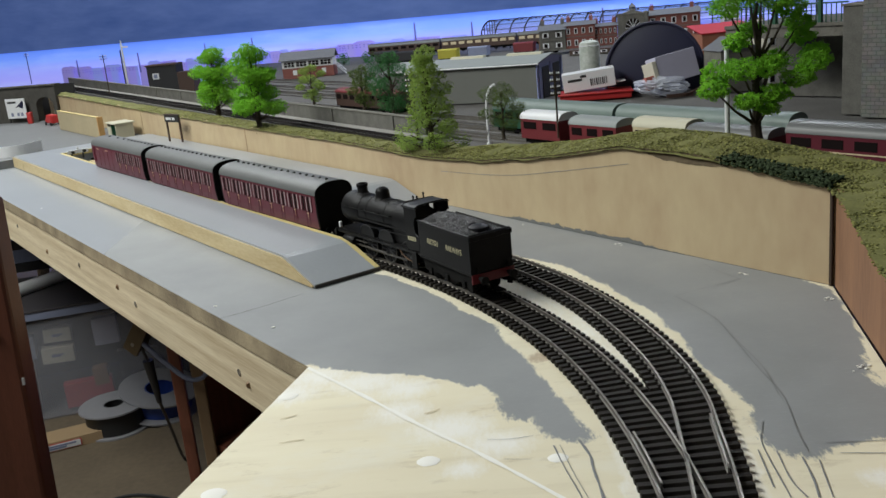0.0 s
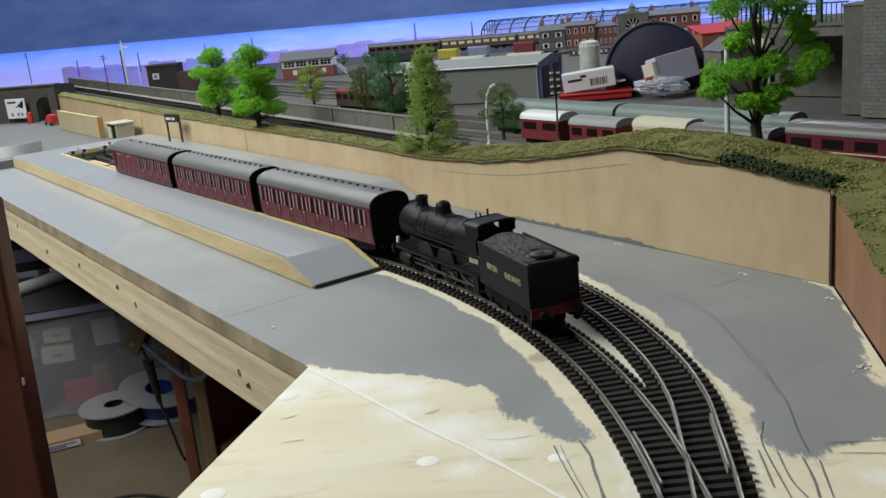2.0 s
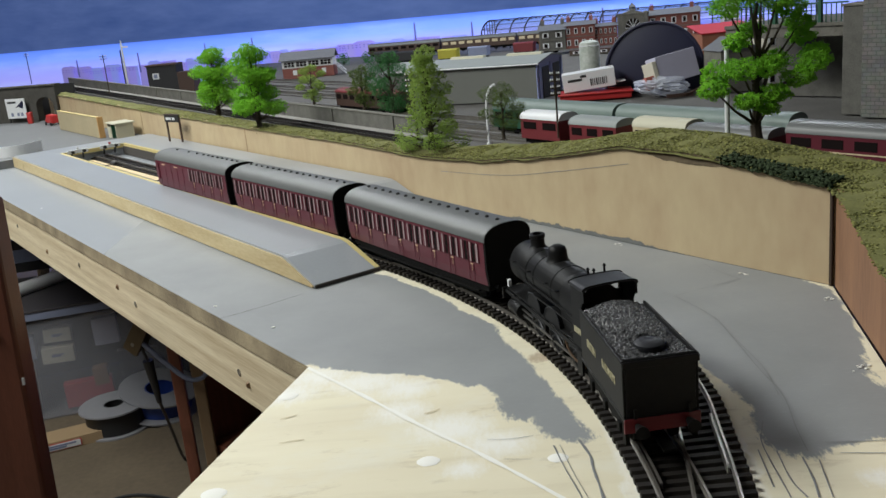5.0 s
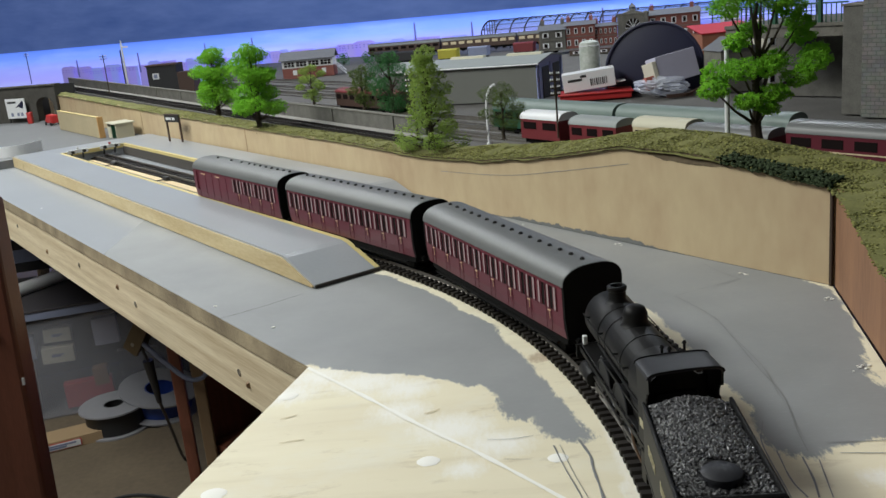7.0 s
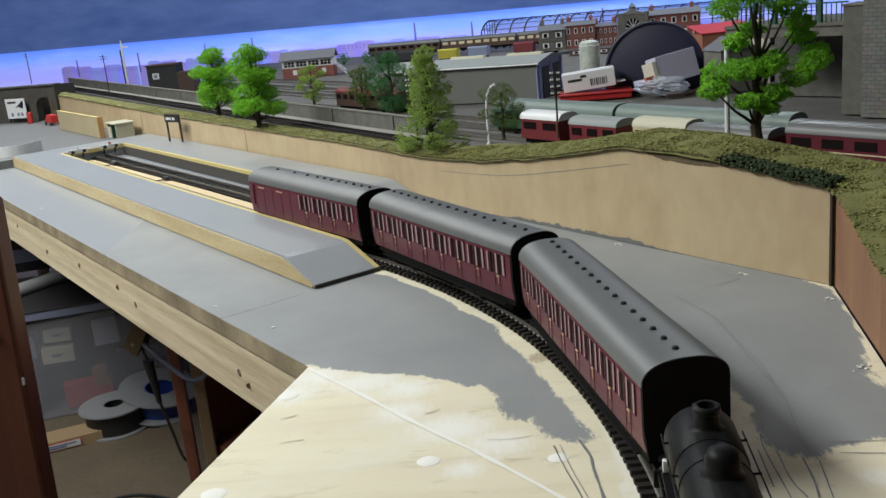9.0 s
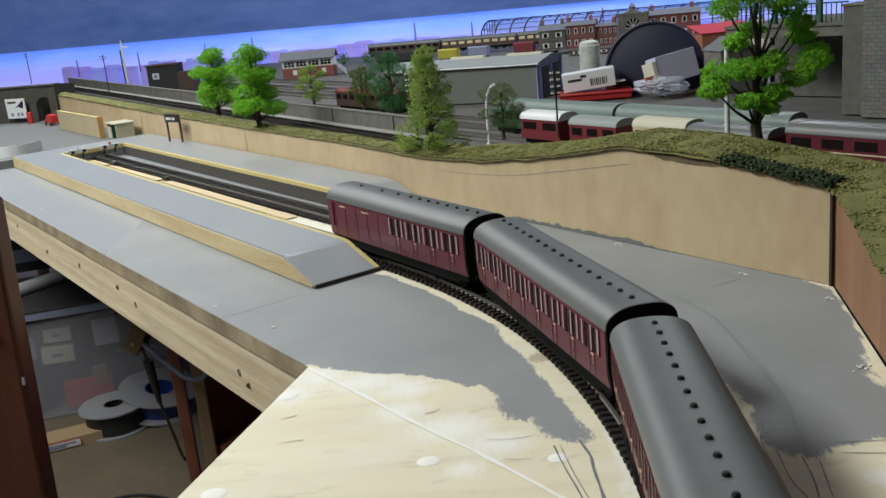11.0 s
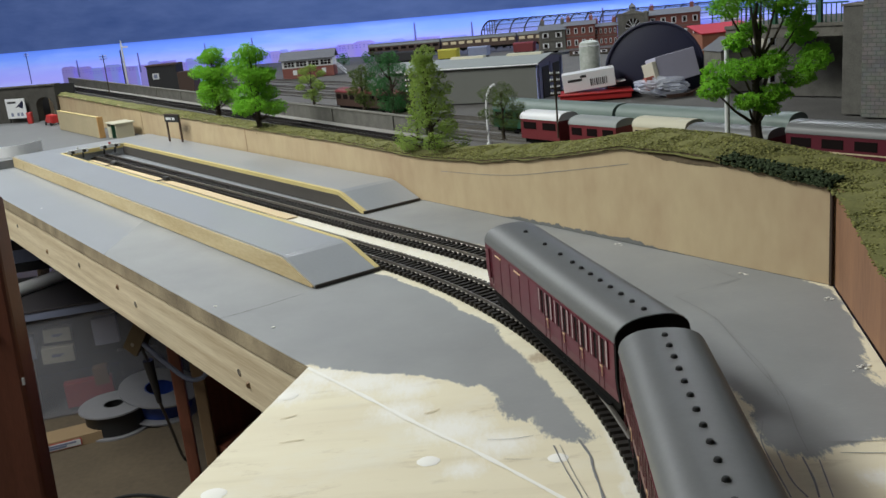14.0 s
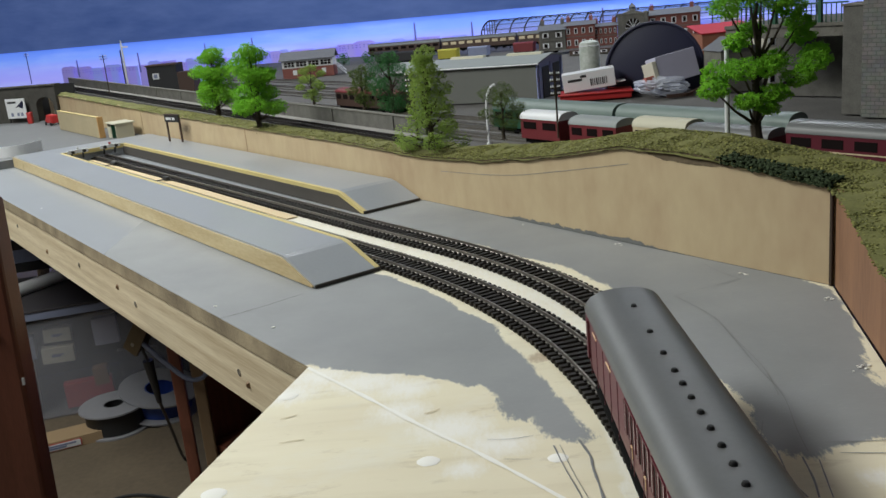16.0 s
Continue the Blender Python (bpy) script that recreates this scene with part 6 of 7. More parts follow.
def coursed_stone():
    """Squared grey stone in courses with sunk dark joints."""
    m = bpy.data.materials.new("coursed_grey_stone")
    m.use_nodes = True
    N, L = m.node_tree.nodes, m.node_tree.links
    b = N["Principled BSDF"]
    b.inputs["Roughness"].default_value = 0.85
    tc, sp, cb = N.new("ShaderNodeTexCoord"), N.new("ShaderNodeSeparateXYZ"), N.new("ShaderNodeCombineXYZ")
    add = N.new("ShaderNodeMath")
    L.new(tc.outputs["Object"], sp.inputs[0])
    L.new(sp.outputs["X"], add.inputs[0])
    L.new(sp.outputs["Y"], add.inputs[1])
    L.new(add.outputs[0], cb.inputs["X"])
    L.new(sp.outputs["Z"], cb.inputs["Y"])
    br = N.new("ShaderNodeTexBrick")
    br.inputs["Scale"].default_value = 1.0
    br.inputs["Brick Width"].default_value, br.inputs["Row Height"].default_value, br.inputs["Mortar Size"].default_value = 0.011, 0.0052, 0.0005
    br.inputs["Color1"].default_value, br.inputs["Color2"].default_value, br.inputs["Mortar"].default_value = (0.17, 0.165, 0.145, 1), (0.14, 0.135, 0.118, 1), (0.10, 0.097, 0.086, 1)
    L.new(cb.outputs[0], br.inputs["Vector"])
    n = N.new("ShaderNodeTexNoise")
    n.inputs["Scale"].default_value, n.inputs["Detail"].default_value = 60, 5
    L.new(tc.outputs["Object"], n.inputs["Vector"])
    mx = N.new("ShaderNodeMix")
    mx.data_type, mx.blend_type = "RGBA", "OVERLAY"
    mx.inputs[0].default_value = 0.6
    L.new(br.outputs["Color"], mx.inputs[6])
    L.new(n.outputs["Color"], mx.inputs[7])
    hs = N.new("ShaderNodeHueSaturation")
    hs.inputs["Saturation"].default_value = 0.5
    L.new(mx.outputs[2], hs.inputs["Color"])
    L.new(hs.outputs[0], b.inputs["Base Color"])
    bp = N.new("ShaderNodeBump")
    bp.inputs["Strength"].default_value, bp.inputs["Distance"].default_value, bp.invert = 0.5, 0.0006, True
    L.new(br.outputs["Fac"], bp.inputs["Height"])
    L.new(bp.outputs[0], b.inputs["Normal"])
    return m


def viaduct():
    """Stone bridge abutment with tall piers and an iron parapet."""
    t = thing("road_bridge", "grey stone road bridge with tall piers and green railings", "bridge", pose(0.562, 1.21, 0, 0, 0, -50))
    part("abutment", box(-0.20, -0.025, 0.14, 0.18, 0, 0.112), M_stone, t, "shaded stone abutment")
    part("deck", box(-0.20, -0.0225, 0.0205, 0.18, 0.1125, 0.1175), M_stone, t, "bridge deck")
    part("pier", box(-0.022, 0.0115, -0.012, 0.03, 0, 0.138, 0.0008), M_stone, t, "grey stone pier")
    part("pier", box(0.012, 0.046, -0.030, 0.03, 0, 0.146, 0.0008), coursed_stone(), t, "tall pale coursed stone pier")
    part("pier_cap", box(-0.024, 0.0115, -0.014, 0.032, 0.1382, 0.141, 0.0006), M_stonel, t)
    part("pier_cap", box(0.010, 0.048, -0.032, 0.032, 0.1462, 0.150, 0.0006), M_stonel, t)
    part("wing_wall", box(0.05, 0.22, -0.01, 0.03, 0, 0.125), M_stone, t, "rough stone wing wall")
    part("girder", box(-0.20, -0.0225, 0.0, 0.02, 0.100, 0.118, 0.001), M_stonel, t, "pale bridge girder")
    part("string_course", box(-0.20, -0.0225, -0.003, -0.0003, 0.114, 0.1185), M_stonel, t)
    for k in range(24):
        x = -0.19 + k * 0.0069
        part("railing_bar", rod((x, 0.003, 0.1182), (x, 0.003, 0.142), 0.0008, 0.0008, 6), M_greenpaint, t)
    part("top_rail", box(-0.195, -0.0225, 0.0015, 0.0045, 0.1420, 0.1440), M_greenpaint, t)
    for x in (-0.125, -0.06):
        part("railing_post", box(x - 0.0025, x + 0.0025, 0.0, 0.006, 0.1182, 0.148, 0.0004), M_greenpaint, t)
    t = thing("white_handcart", "small white frame on the coach roof line", "frame", BOARD @ pose(0.05, 0.47, 0.0505))
    part("bar", tube([(-0.008, 0, 0.0), (-0.006, 0, 0.010), (0.010, 0, 0.010), (0.012, 0, 0.0), (-0.008, 0, 0.0)], 0.0007, 6), M_white, t)


def town_end():
    """Tunnel mouth, hoarding and loading bank at the far end of the platforms."""
    t = thing("tunnel_portal", "dark stone tunnel portal and retaining wall", "tunnel portal", pose(-0.856, 2.115, 0.0, 0, 0, 162))
    part("wall", box(-0.055, -0.045, 0.0, 0.02, 0, 0.088), M_soot, t)
    part("wall", box(0.0, 0.55, 0.0, 0.02, 0, 0.088), M_soot, t)
    arch = [(-0.0449, 0.05)] + [(-0.0225 - 0.0222 * math.cos(a), 0.046 + 0.019 * math.sin(a)) for a in np.linspace(0, math.pi, 12)] + [(-0.0001, 0.05), (-0.0001, 0.088), (-0.0449, 0.088)]
    part("arch", prism(arch, 0.0, 0.02, "y"), M_soot, t)
    # black sheet behind the arch stands in for the tunnel's shade
    part("tunnel_shade_sheet", box(-0.046, 0.075, -0.06, -0.055, 0, 0.086), M_ink, t, "black sheet for the shade inside the tunnel")
    part("coping", box(-0.057, 0.56, -0.003, 0.024, 0.0882, 0.0915, 0.0006), M_soot, t)
    h = thing("hoarding", "white advertising hoarding with a dark blue picture", "hoarding", pose(-0.907, 2.098, 0.0205, 0, 0, -18))
    part("board", box(-0.026, 0.026, -0.0022, 0, 0.003, 0.046, 0.0004), M_white, h)
    part("picture", prism([(0.0, 0.026), (0.020, 0.041), (0.022, 0.036), (0.018, 0.024), (0.008, 0.029)], -0.0030, -0.0023, "y"), M_navy, h, "dark blue shape")
    part("print_bar", box(-0.020, 0.002, -0.0030, -0.0023, 0.036, 0.040), M_ink, h)
    for x in (-0.012, 0.004, 0.014):
        part("print_bar", box(x - 0.003, x + 0.003, -0.0030, -0.0023, 0.008, 0.015), M_greywagon, h)
    for x in (-0.022, 0.022):
        part("leg", box(x - 0.001, x + 0.001, -0.002, 0.0, -0.006, 0.003), M_ink, h)
    k = thing("telephone_kiosk", "small red telephone kiosk", "kiosk", Matrix.Translation((-0.868, 2.065, 0.0125)))
    part("box", box(-0.005, 0.005, -0.005, 0.005, 0, 0.022, 0.0008), M_red, k)
    part("cap", box(-0.0056, 0.0056, -0.0056, 0.0056, 0.0222, 0.0245, 0.0008), M_red, k)
    v = thing("road_van", "small red model delivery van", "van", pose(-0.790, 1.985, 0.0125, 0, 0, -50))
    part("body", box(-0.012, 0.018, -0.0085, 0.0085, 0.004, 0.022, 0.003), M_red, v)
    part("bonnet", box(-0.022, -0.0118, -0.0075, 0.0075, 0.004, 0.013, 0.002), M_red, v)
    part("windscreen", box(-0.0128, -0.0122, -0.006, 0.006, 0.014, 0.0195), M_glass, v)
    for x in (-0.016, 0.012):
        for y in (-0.0085, 0.0085):
            part("wheel", rod((x, y - 0.001, 0.0035), (x, y + 0.001, 0.0035), 0.0035, 0.0035, 12), M_ink, v)
    # raised forecourt and end of the platforms
    f = thing("forecourt", "grey painted forecourt behind the buffer stops", "platform", BOARD, kind="structure")
    part("deck", box(-1.75, -0.958, -0.125, REAR - 0.001, 0.0003, 0.0125), M_tarmac, f)
    e = thing("end_platform", "grey cross platform behind the buffer stops", "platform", BOARD, "station platforms")
    part("deck", box(-0.955, -0.8845, -0.058, 0.163, 0.0004, PLAT, 0.0004), M_grey, e, "grey painted deck")
    part("edging", box(-0.8843, -0.8815, 0.001, 0.094, 0.012, PLAT + 0.0003), M_yellow, e, "cream edge")
    part("side_board", box(-0.955, -0.886, -0.0596, -0.0581, 0.001, PLAT - 0.0018), M_edgeply, e, "bare plywood side")
    w = thing("loading_bank_wall", "tan plywood screen against the rear board", "screen", BOARD)
    part("panel", box(-1.315, -1.050, 0.106, 0.111, 0.0127, 0.049, 0.0006), M_tan, w)
    part("end_panel", box(-1.0498, -1.046, 0.106, 0.116, 0.0127, 0.0500, 0.0006), mat("orange_ply_end", (0.56, 0.32, 0.12), 0.6, scale=30), w, "orange tinted end")
    part("coping", box(-1.315, -1.050, 0.1055, 0.1115, 0.0492, 0.0502), M_yellow, w)
    s = thing("platform_shelter", "small pale flat-roofed platform shelter", "shelter", BOARD @ pose(-1.018, 0.132, 0.0126))
    part("roof", box(-0.026, 0.026, -0.014, 0.022, 0.0245, 0.027, 0.0006), M_cream2, s, "pale flat roof")
    part("back", box(-0.024, 0.024, 0.016, 0.019, 0, 0.0244), M_cream2, s)
    for x in (-0.023, 0.0, 0.022):
        part("side_panel", box(x - 0.001, x + 0.001, -0.012, 0.016, 0, 0.0244), M_greenpaint if x == 0 else M_cream2, s)
    part("bench_front", box(-0.023, -0.004, -0.0122, -0.0112, 0.0, 0.019), M_cream2, s)
    n = thing("station_sign", "black framed station name sign with white lettering", "sign", BOARD @ pose(-0.785, 0.148, PLAT + 0.0002, 0, 0, 14))
    for x in (-0.017, 0.017):
        part("post", box(x - 0.0013, x + 0.0013, -0.0013, 0.0013, 0, 0.041, 0.0003), M_umber, n)
    part("board", box(-0.0185, 0.0185, -0.0026, -0.0014, 0.031, 0.042, 0.0004), M_ink, n, "black name board")
    for x0, x1 in ((-0.0135, -0.0105), (-0.0098, -0.0070), (-0.0062, -0.0035), (-0.0027, 0.0), (0.0030, 0.0058), (0.0066, 0.0094)):
        part("name_bar", box(x0, x1, -0.0032, -0.0027, 0.0345, 0.0385), M_white, n, "white lettering bar")
    part("top_rail", box(-0.0195, 0.0195, -0.0028, 0.0012, 0.0422, 0.0435), M_umber, n)
    c = thing("white_card_strip", "curved white card strip laid on the board", "card", BOARD)
    pts = spline([(-1.18, -0.118, 0), (-1.05, -0.100, 0), (-1.00, -0.070, 0), (-0.99, -0.035, 0), (-1.015, 0.0, 0)], 8)
    b = bmesh.new()
    rows = [[b.verts.new((p.x, p.y, z)) for z in (0.0126, 0.030)] for p in pts]
    rows2 = [[b.verts.new((p.x - 0.0015, p.y + 0.001, z)) for z in (0.0126, 0.030)] for p in pts]
    for p, q, r, s_ in zip(rows, rows[1:], rows2, rows2[1:]):
        b.faces.new((p[0], q[0], q[1], p[1]))
        b.faces.new((r[1], s_[1], s_[0], r[0]))
        b.faces.new((p[1], q[1], s_[1], r[1]))
    part("strip", b, M_white, c)
    part("lower_strip", box(-1.30, -1.06, -0.1245, -0.1205, 0.0126, 0.030), M_white, c)
    for y, lamp in ((0.020, M_white), (0.070, M_red)):
        bs = thing("buffer_stop", "dark rail-built buffer stop with a pale beam", "buffer stop", BOARD @ pose(-0.868, y, 0.0063), "buffer stops")
        part("beam", box(-0.004, 0.0, -0.0155, 0.0155, 0.010, 0.0155, 0.0005), M_white, bs, "pale beam")
        for k in (-0.0086, 0.0086):
            part("upright", prism([(-0.012, 0.0), (-0.009, 0.0), (-0.002, 0.0145), (-0.0045, 0.0145)], k - 0.001, k + 0.001, "y"), M_ink, bs)
            part("buffer_head", rod((0.0, k, 0.0125), (0.004, k, 0.0125), 0.0025, 0.0025, 10), M_ink, bs)
        part("stop_lamp", box(-0.003, 0.0, -0.0015, 0.0015, 0.0157, 0.019, 0.0004), lamp, bs, "stop lamp")
    r = thing("green_roofed_shop", "low building with a dark green roof", "building", pose(-1.13, 2.12, 0.0, 0, 0, -18))
    part("wall", box(-0.2, 0.06, 0, 0.08, 0.0, 0.085), M_greywagon, r)
    part("roof", prism([(-0.01, 0.0852), (0.09, 0.0852), (0.07, 0.11), (0.02, 0.11)], -0.21, 0.075, "x"), M_greenpaint, r, "dark green roof")
    part("window", box(-0.06, 0.05, -0.002, -0.0002, 0.02, 0.06), M_white, r)


def pit():
    """Bare strips between and beside the rails inside the platforms."""
    t = thing("foam_strip", "cream cork strip between the two tracks", "strip", BOARD, kind="structure")
    part("strip", box(-0.87, -0.19, 0.0355, 0.0475, 0.0006, 0.0016, 0.0003), M_ply, t)
    for x in (-0.77, -0.55):
        p = thing("point_motor", "small black point motor housing between the tracks", "point motor", BOARD @ pose(x, 0.043, 0.0017), "point motors")
        part("housing", box(-0.008, 0.008, -0.003, 0.003, 0, 0.005, 0.0006), M_ink, p)
        part("lever", box(-0.001, 0.001, -0.014, 0.0029, 0.001, 0.0022), M_ink, p)


# ---------------------------------------------------------------- under the baseboard
def bar_lines(parent, x0, x1, y, z0, z1, n, material=None):
    for k in range(n):
        z = z1 - (z1 - z0) * (k + 0.5) / n
        part("print_bar", box(x0, x1 - (x1 - x0) * 0.25 * (k % 2), y - 0.0006, y - 0.0001, z - 0.0018, z + 0.0018), material or M_ink, parent)


M_spool = mat("grey_white_spool_plastic", (0.27, 0.27, 0.29), 0.45, second=(0.20, 0.20, 0.22), scale=30)


def spool(m, r, w, hub, wire, label, flange, bore=0.020):
    t = thing("wire_spool", label, "spool", m, "wire spools")
    for z in (0, w - 0.0035):
        part("flange", lathe([(bore, z), (r, z), (r, z + 0.0035), (bore, z + 0.0035), (bore, z)], 40), flange, t, smooth=True)
    part("winding", lathe([(bore + 0.0005, 0.004), (hub, 0.004), (hub, w - 0.004), (bore + 0.0005, w - 0.004)], 40), wire, t, "wound wire", smooth=True)
    part("core", lathe([(bore - 0.003, 0.0005), (bore - 0.0002, 0.0005), (bore - 0.0002, w - 0.0005), (bore - 0.003, w - 0.0005)], 24), wire, t)
    return t


M_brass = mat("tarnished_brass", (0.14, 0.105, 0.06), 0.45, 0.5, second=(0.07, 0.05, 0.03), scale=120, fine=600)


def under_table():
    t = thing("storage_box", "cloudy clear plastic storage box full of packets", "storage box", pose(-0.86, 1.87, -0.6, 0, 0, 14))
    part("front", box(-0.16, 0.34, -0.002, 0.0, 0.004, 0.235), M_clear, t, "cloudy clear wall")
    part("back", box(-0.16, 0.34, 0.28, 0.282, 0.004, 0.235), M_dim, t)
    part("base", box(-0.16, 0.34, 0.0, 0.28, 0.0, 0.004), M_clear, t)
    for x in (-0.162, 0.340):
        part("side", box(x, x + 0.002, 0, 0.28, 0.004, 0.235), M_clear, t)
    part("rim", box(-0.17, 0.35, -0.010, -0.0022, 0.226, 0.243, 0.002), M_greywagon, t, "pale rim")
    part("lid", box(-0.172, 0.352, -0.012, 0.292, 0.2435, 0.2485, 0.001), M_dim, t, "dark lid")
    for x, z, w, h, mm, nm in ((-0.09, 0.012, 0.055, 0.115, M_buffcard, "card"), (-0.09, 0.135, 0.07, 0.05, M_greywagon, "packet"), (0.0, 0.165, 0.055, 0.030, M_buffcard, "packet"), (-0.01, 0.120, 0.065, 0.034, M_buffcard, "packet"),
                               (0.02, 0.01, 0.10, 0.055, M_red, "packet"), (0.085, 0.05, 0.03, 0.04, M_orange, "packet"), (0.14, 0.06, 0.08, 0.06, M_dim, "packet"), (0.10, 0.14, 0.05, 0.06, M_lilaccard, "packet"), (0.20, 0.02, 0.10, 0.16, M_navy, "packet"), (-0.12, 0.06, 0.05, 0.06, M_greywagon, "packet")):
        c = thing("packet", "printed packet inside the storage box", "packet", pose(-0.86, 1.87, -0.6, 0, 0, 14) @ pose(x, 0.012 + random.uniform(0, 0.01), z, 0, random.uniform(-3, 3), 0), "stored packets")
        part("sleeve", box(0, w, 0, 0.025, 0, h, 0.001), mm, c)
        if mm == M_buffcard:
            bar_lines(c, w * 0.3, w * 0.7, -0.0001, h * 0.4, h * 0.6, 2, M_greywagon)
    t = thing("paper_tube", "rolled white paper tube lying on the storage box", "paper roll", pose(-1.02, 1.98, -0.3365, 0, 0, 48))
    part("roll", lathe([(0.0125, -0.24), (0.0145, -0.24), (0.0145, 0.24), (0.0125, 0.24), (0.0125, -0.24)], 24).copy(), M_white, t, smooth=True)
    t.matrix_world = pose(-0.86, 2.10, -0.337, 0, 90, 58)
    for i, (x, y, z, w, h, mm, r, lab) in enumerate(((-0.78, 2.06, -0.3513, 0.12, 0.06, M_ink, 16, "black box stored under the board"), (-0.70, 2.02, -0.3513, 0.07, 0.09, M_red, 30, "red and yellow packet stored under the board"), (-0.60, 2.00, -0.3513, 0.12, 0.05, M_lilaccard, 6, "lilac packet stored under the board"), (-0.98, 2.2, -0.3513, 0.3, 0.08, M_ink, 14, "dark box stored under the board"))):
        c = thing("carton", lab, "carton", pose(x, y, z, 0, 0, r), "stored cartons")
        part("box", box(-w / 2, w / 2, 0, 0.08, 0, h, 0.002), mm, c)
        part("label", box(-w * 0.3, w * 0.3, -0.001, -0.0002, h * 0.3, h * 0.7), M_yellowp if mm == M_red else M_greywagon, c)
    spool(pose(-0.708, 1.795, -0.5995), 0.070, 0.052, 0.060, M_cable, "pale spool of black cable standing on the floor", M_spool)
    spool(pose(-0.632, 1.850, -0.585, 6, 10, 0), 0.084, 0.044, 0.066, M_copper, "pale spool of blue wire tilted on another spool", M_spool, 0.032)
    c = thing("card_strip", "flat brown carton with a red-bordered label", "carton", pose(-0.80, 1.735, -0.6, 0, 0, 22))
    part("box", box(-0.08, 0.075, -0.03, 0.03, 0, 0.022, 0.001), M_card, c)
    part("label", box(-0.06, 0.035, -0.0312, -0.0302, 0.003, 0.018), M_red, c, "red label border")
    part("label", box(-0.058, 0.033, -0.0318, -0.0313, 0.0042, 0.0168), M_white, c, "white label")
    bar_lines(c, -0.05, 0.025, -0.0318, 0.006, 0.015, 2, M_greywagon)
    k = thing("crocodile_clamp", "brass coloured clamp hanging under the board", "clamp", pose(-0.474, 1.36, -0.252, 0, 30, -20))
    for y in (-0.009, 0.009):
        part("jaw", prism([(-0.014, -0.034), (0.012, -0.036), (0.016, 0.035), (0.002, 0.050), (-0.009, 0.02)], y - 0.002, y + 0.002, "y"), M_brass, k, "worn metal jaw")
    part("body", box(-0.011, 0.013, -0.0068, 0.0068, -0.030, 0.034, 0.002), M_ink, k)
    for z in (-0.02, 0.018):
        part("rivet", rod((0.0, -0.012, z), (0.0, 0.012, z), 0.003, 0.003, 10), M_rail, k)
    w = thing("grey_lead", "grey cable looping under the board", "cable", None)
    part("cable", tube(spline([(-0.474, 1.352, -0.265), (-0.447, 1.36, -0.304), (-0.417, 1.36, -0.335), (-0.395, 1.36, -0.338), (-0.380, 1.36, -0.322), (-0.372, 1.36, -0.290), (-0.36, 1.38, -0.24)], 8), 0.0038, 8), M_greywagon, w)
    w = thing("test_lead", "black test probe on a thin lead", "test lead", None)
    part("probe", rod((-0.471, 1.36, -0.300), (-0.465, 1.36, -0.371), 0.0085, 0.004, 12), M_cable, w, "black probe")
    part("cable", tube(spline([(-0.478, 1.36, -0.262), (-0.474, 1.355, -0.28), (-0.471, 1.36, -0.302)], 4), 0.0022, 8), M_cable, w)
    part("cable", tube(spline([(-0.465, 1.36, -0.370), (-0.480, 1.43, -0.44), (-0.506, 1.54, -0.545), (-0.523, 1.61, -0.5965), (-0.495, 1.57, -0.5965), (-0.469, 1.522, -0.5965), (-0.43, 1.47, -0.5965)], 8), 0.0026, 8), M_cable, w)
    w = thing("floor_cable", "black cable lying on the floor", "cable", None)
    part("cable", tube(spline([(-0.66, 1.46, -0.597), (-0.602, 1.489, -0.597), (-0.556, 1.484, -0.597), (-0.507, 1.460, -0.597)], 8), 0.003, 8), M_cable, w)
    p = thing("timber_post", "red-brown varnished upright at the board edge", "post", pose(-0.3640, 0.70, -0.6, 0, 2.2, 0))
    part("post", box(-0.070, 0.0, 0.0, 0.025, 0.0, 0.685, 0.003), M_redpost, p)
    part("bolt", rod((-0.020, 0.0005, 0.585), (-0.020, -0.004, 0.585), 0.004, 0.0035, 10), M_ink, p, "dark bolt head")
    part("paint_fleck", box(-0.0012, 0.0003, -0.0003, 0.002, 0.535, 0.541), M_white, p)
    for x, y, mm, lab in ((-0.458, 1.45, M_redpost, "red-brown upright under the baseboard"), (-0.416, 1.42, M_darkpine, "pine upright under the baseboard")):
        q = thing("support_post", lab, "post", pose(x, y, -0.6, 0, 0, 10), "uprights")
        part("post", box(-0.0095, 0.0095, -0.0095, 0.0095, 0, 0.586, 0.002), mm, q)
    s = thing("floor_shelf", "low dark shelf with stored boxes", "shelf", pose(-0.28, 1.45, -0.6, 0, 0, -40))
    part("shelf_board", box(-0.1, 0.35, -0.1, 0.15, 0.10, 0.115, 0.001), M_redpost, s)
    part("upright", box(-0.11, -0.095, -0.1, 0.15, 0, 0.4, 0.001), M_redpost, s)
    part("back", box(-0.1, 0.35, 0.15, 0.16, 0, 0.4), M_redpost, s)
    q = thing("tool_case", "black tool case on the shelf", "case", pose(-0.22, 1.38, -0.4848, 0, 0, -40))
    part("case", box(-0.07, 0.13, -0.05, 0.05, 0, 0.14, 0.006), M_ink, q)
    part("badge", rod((0.0, -0.051, 0.09), (0.0, -0.0525, 0.09), 0.018, 0.018, 20), M_orange, q, "round orange badge")


# ---------------------------------------------------------------- the place
baseboard()
rear_board()
side_board()
grass_bank()
end_bank()
platform("platform", -0.058, 0.0, -0.884, -0.006, 0.040, 1, "long grey plywood platform with bare timber side")
platform("platform", 0.095, 0.163, -0.884, -0.187, -0.140, -1, "grey plywood platform against the rear board")
railway()
pit()
raised_line()
town_end()
yard()
backdrop()
room()
engine_shed()
signal_box()
yard_trains()
train_shed()
station()
clutter()
viaduct()
under_table()

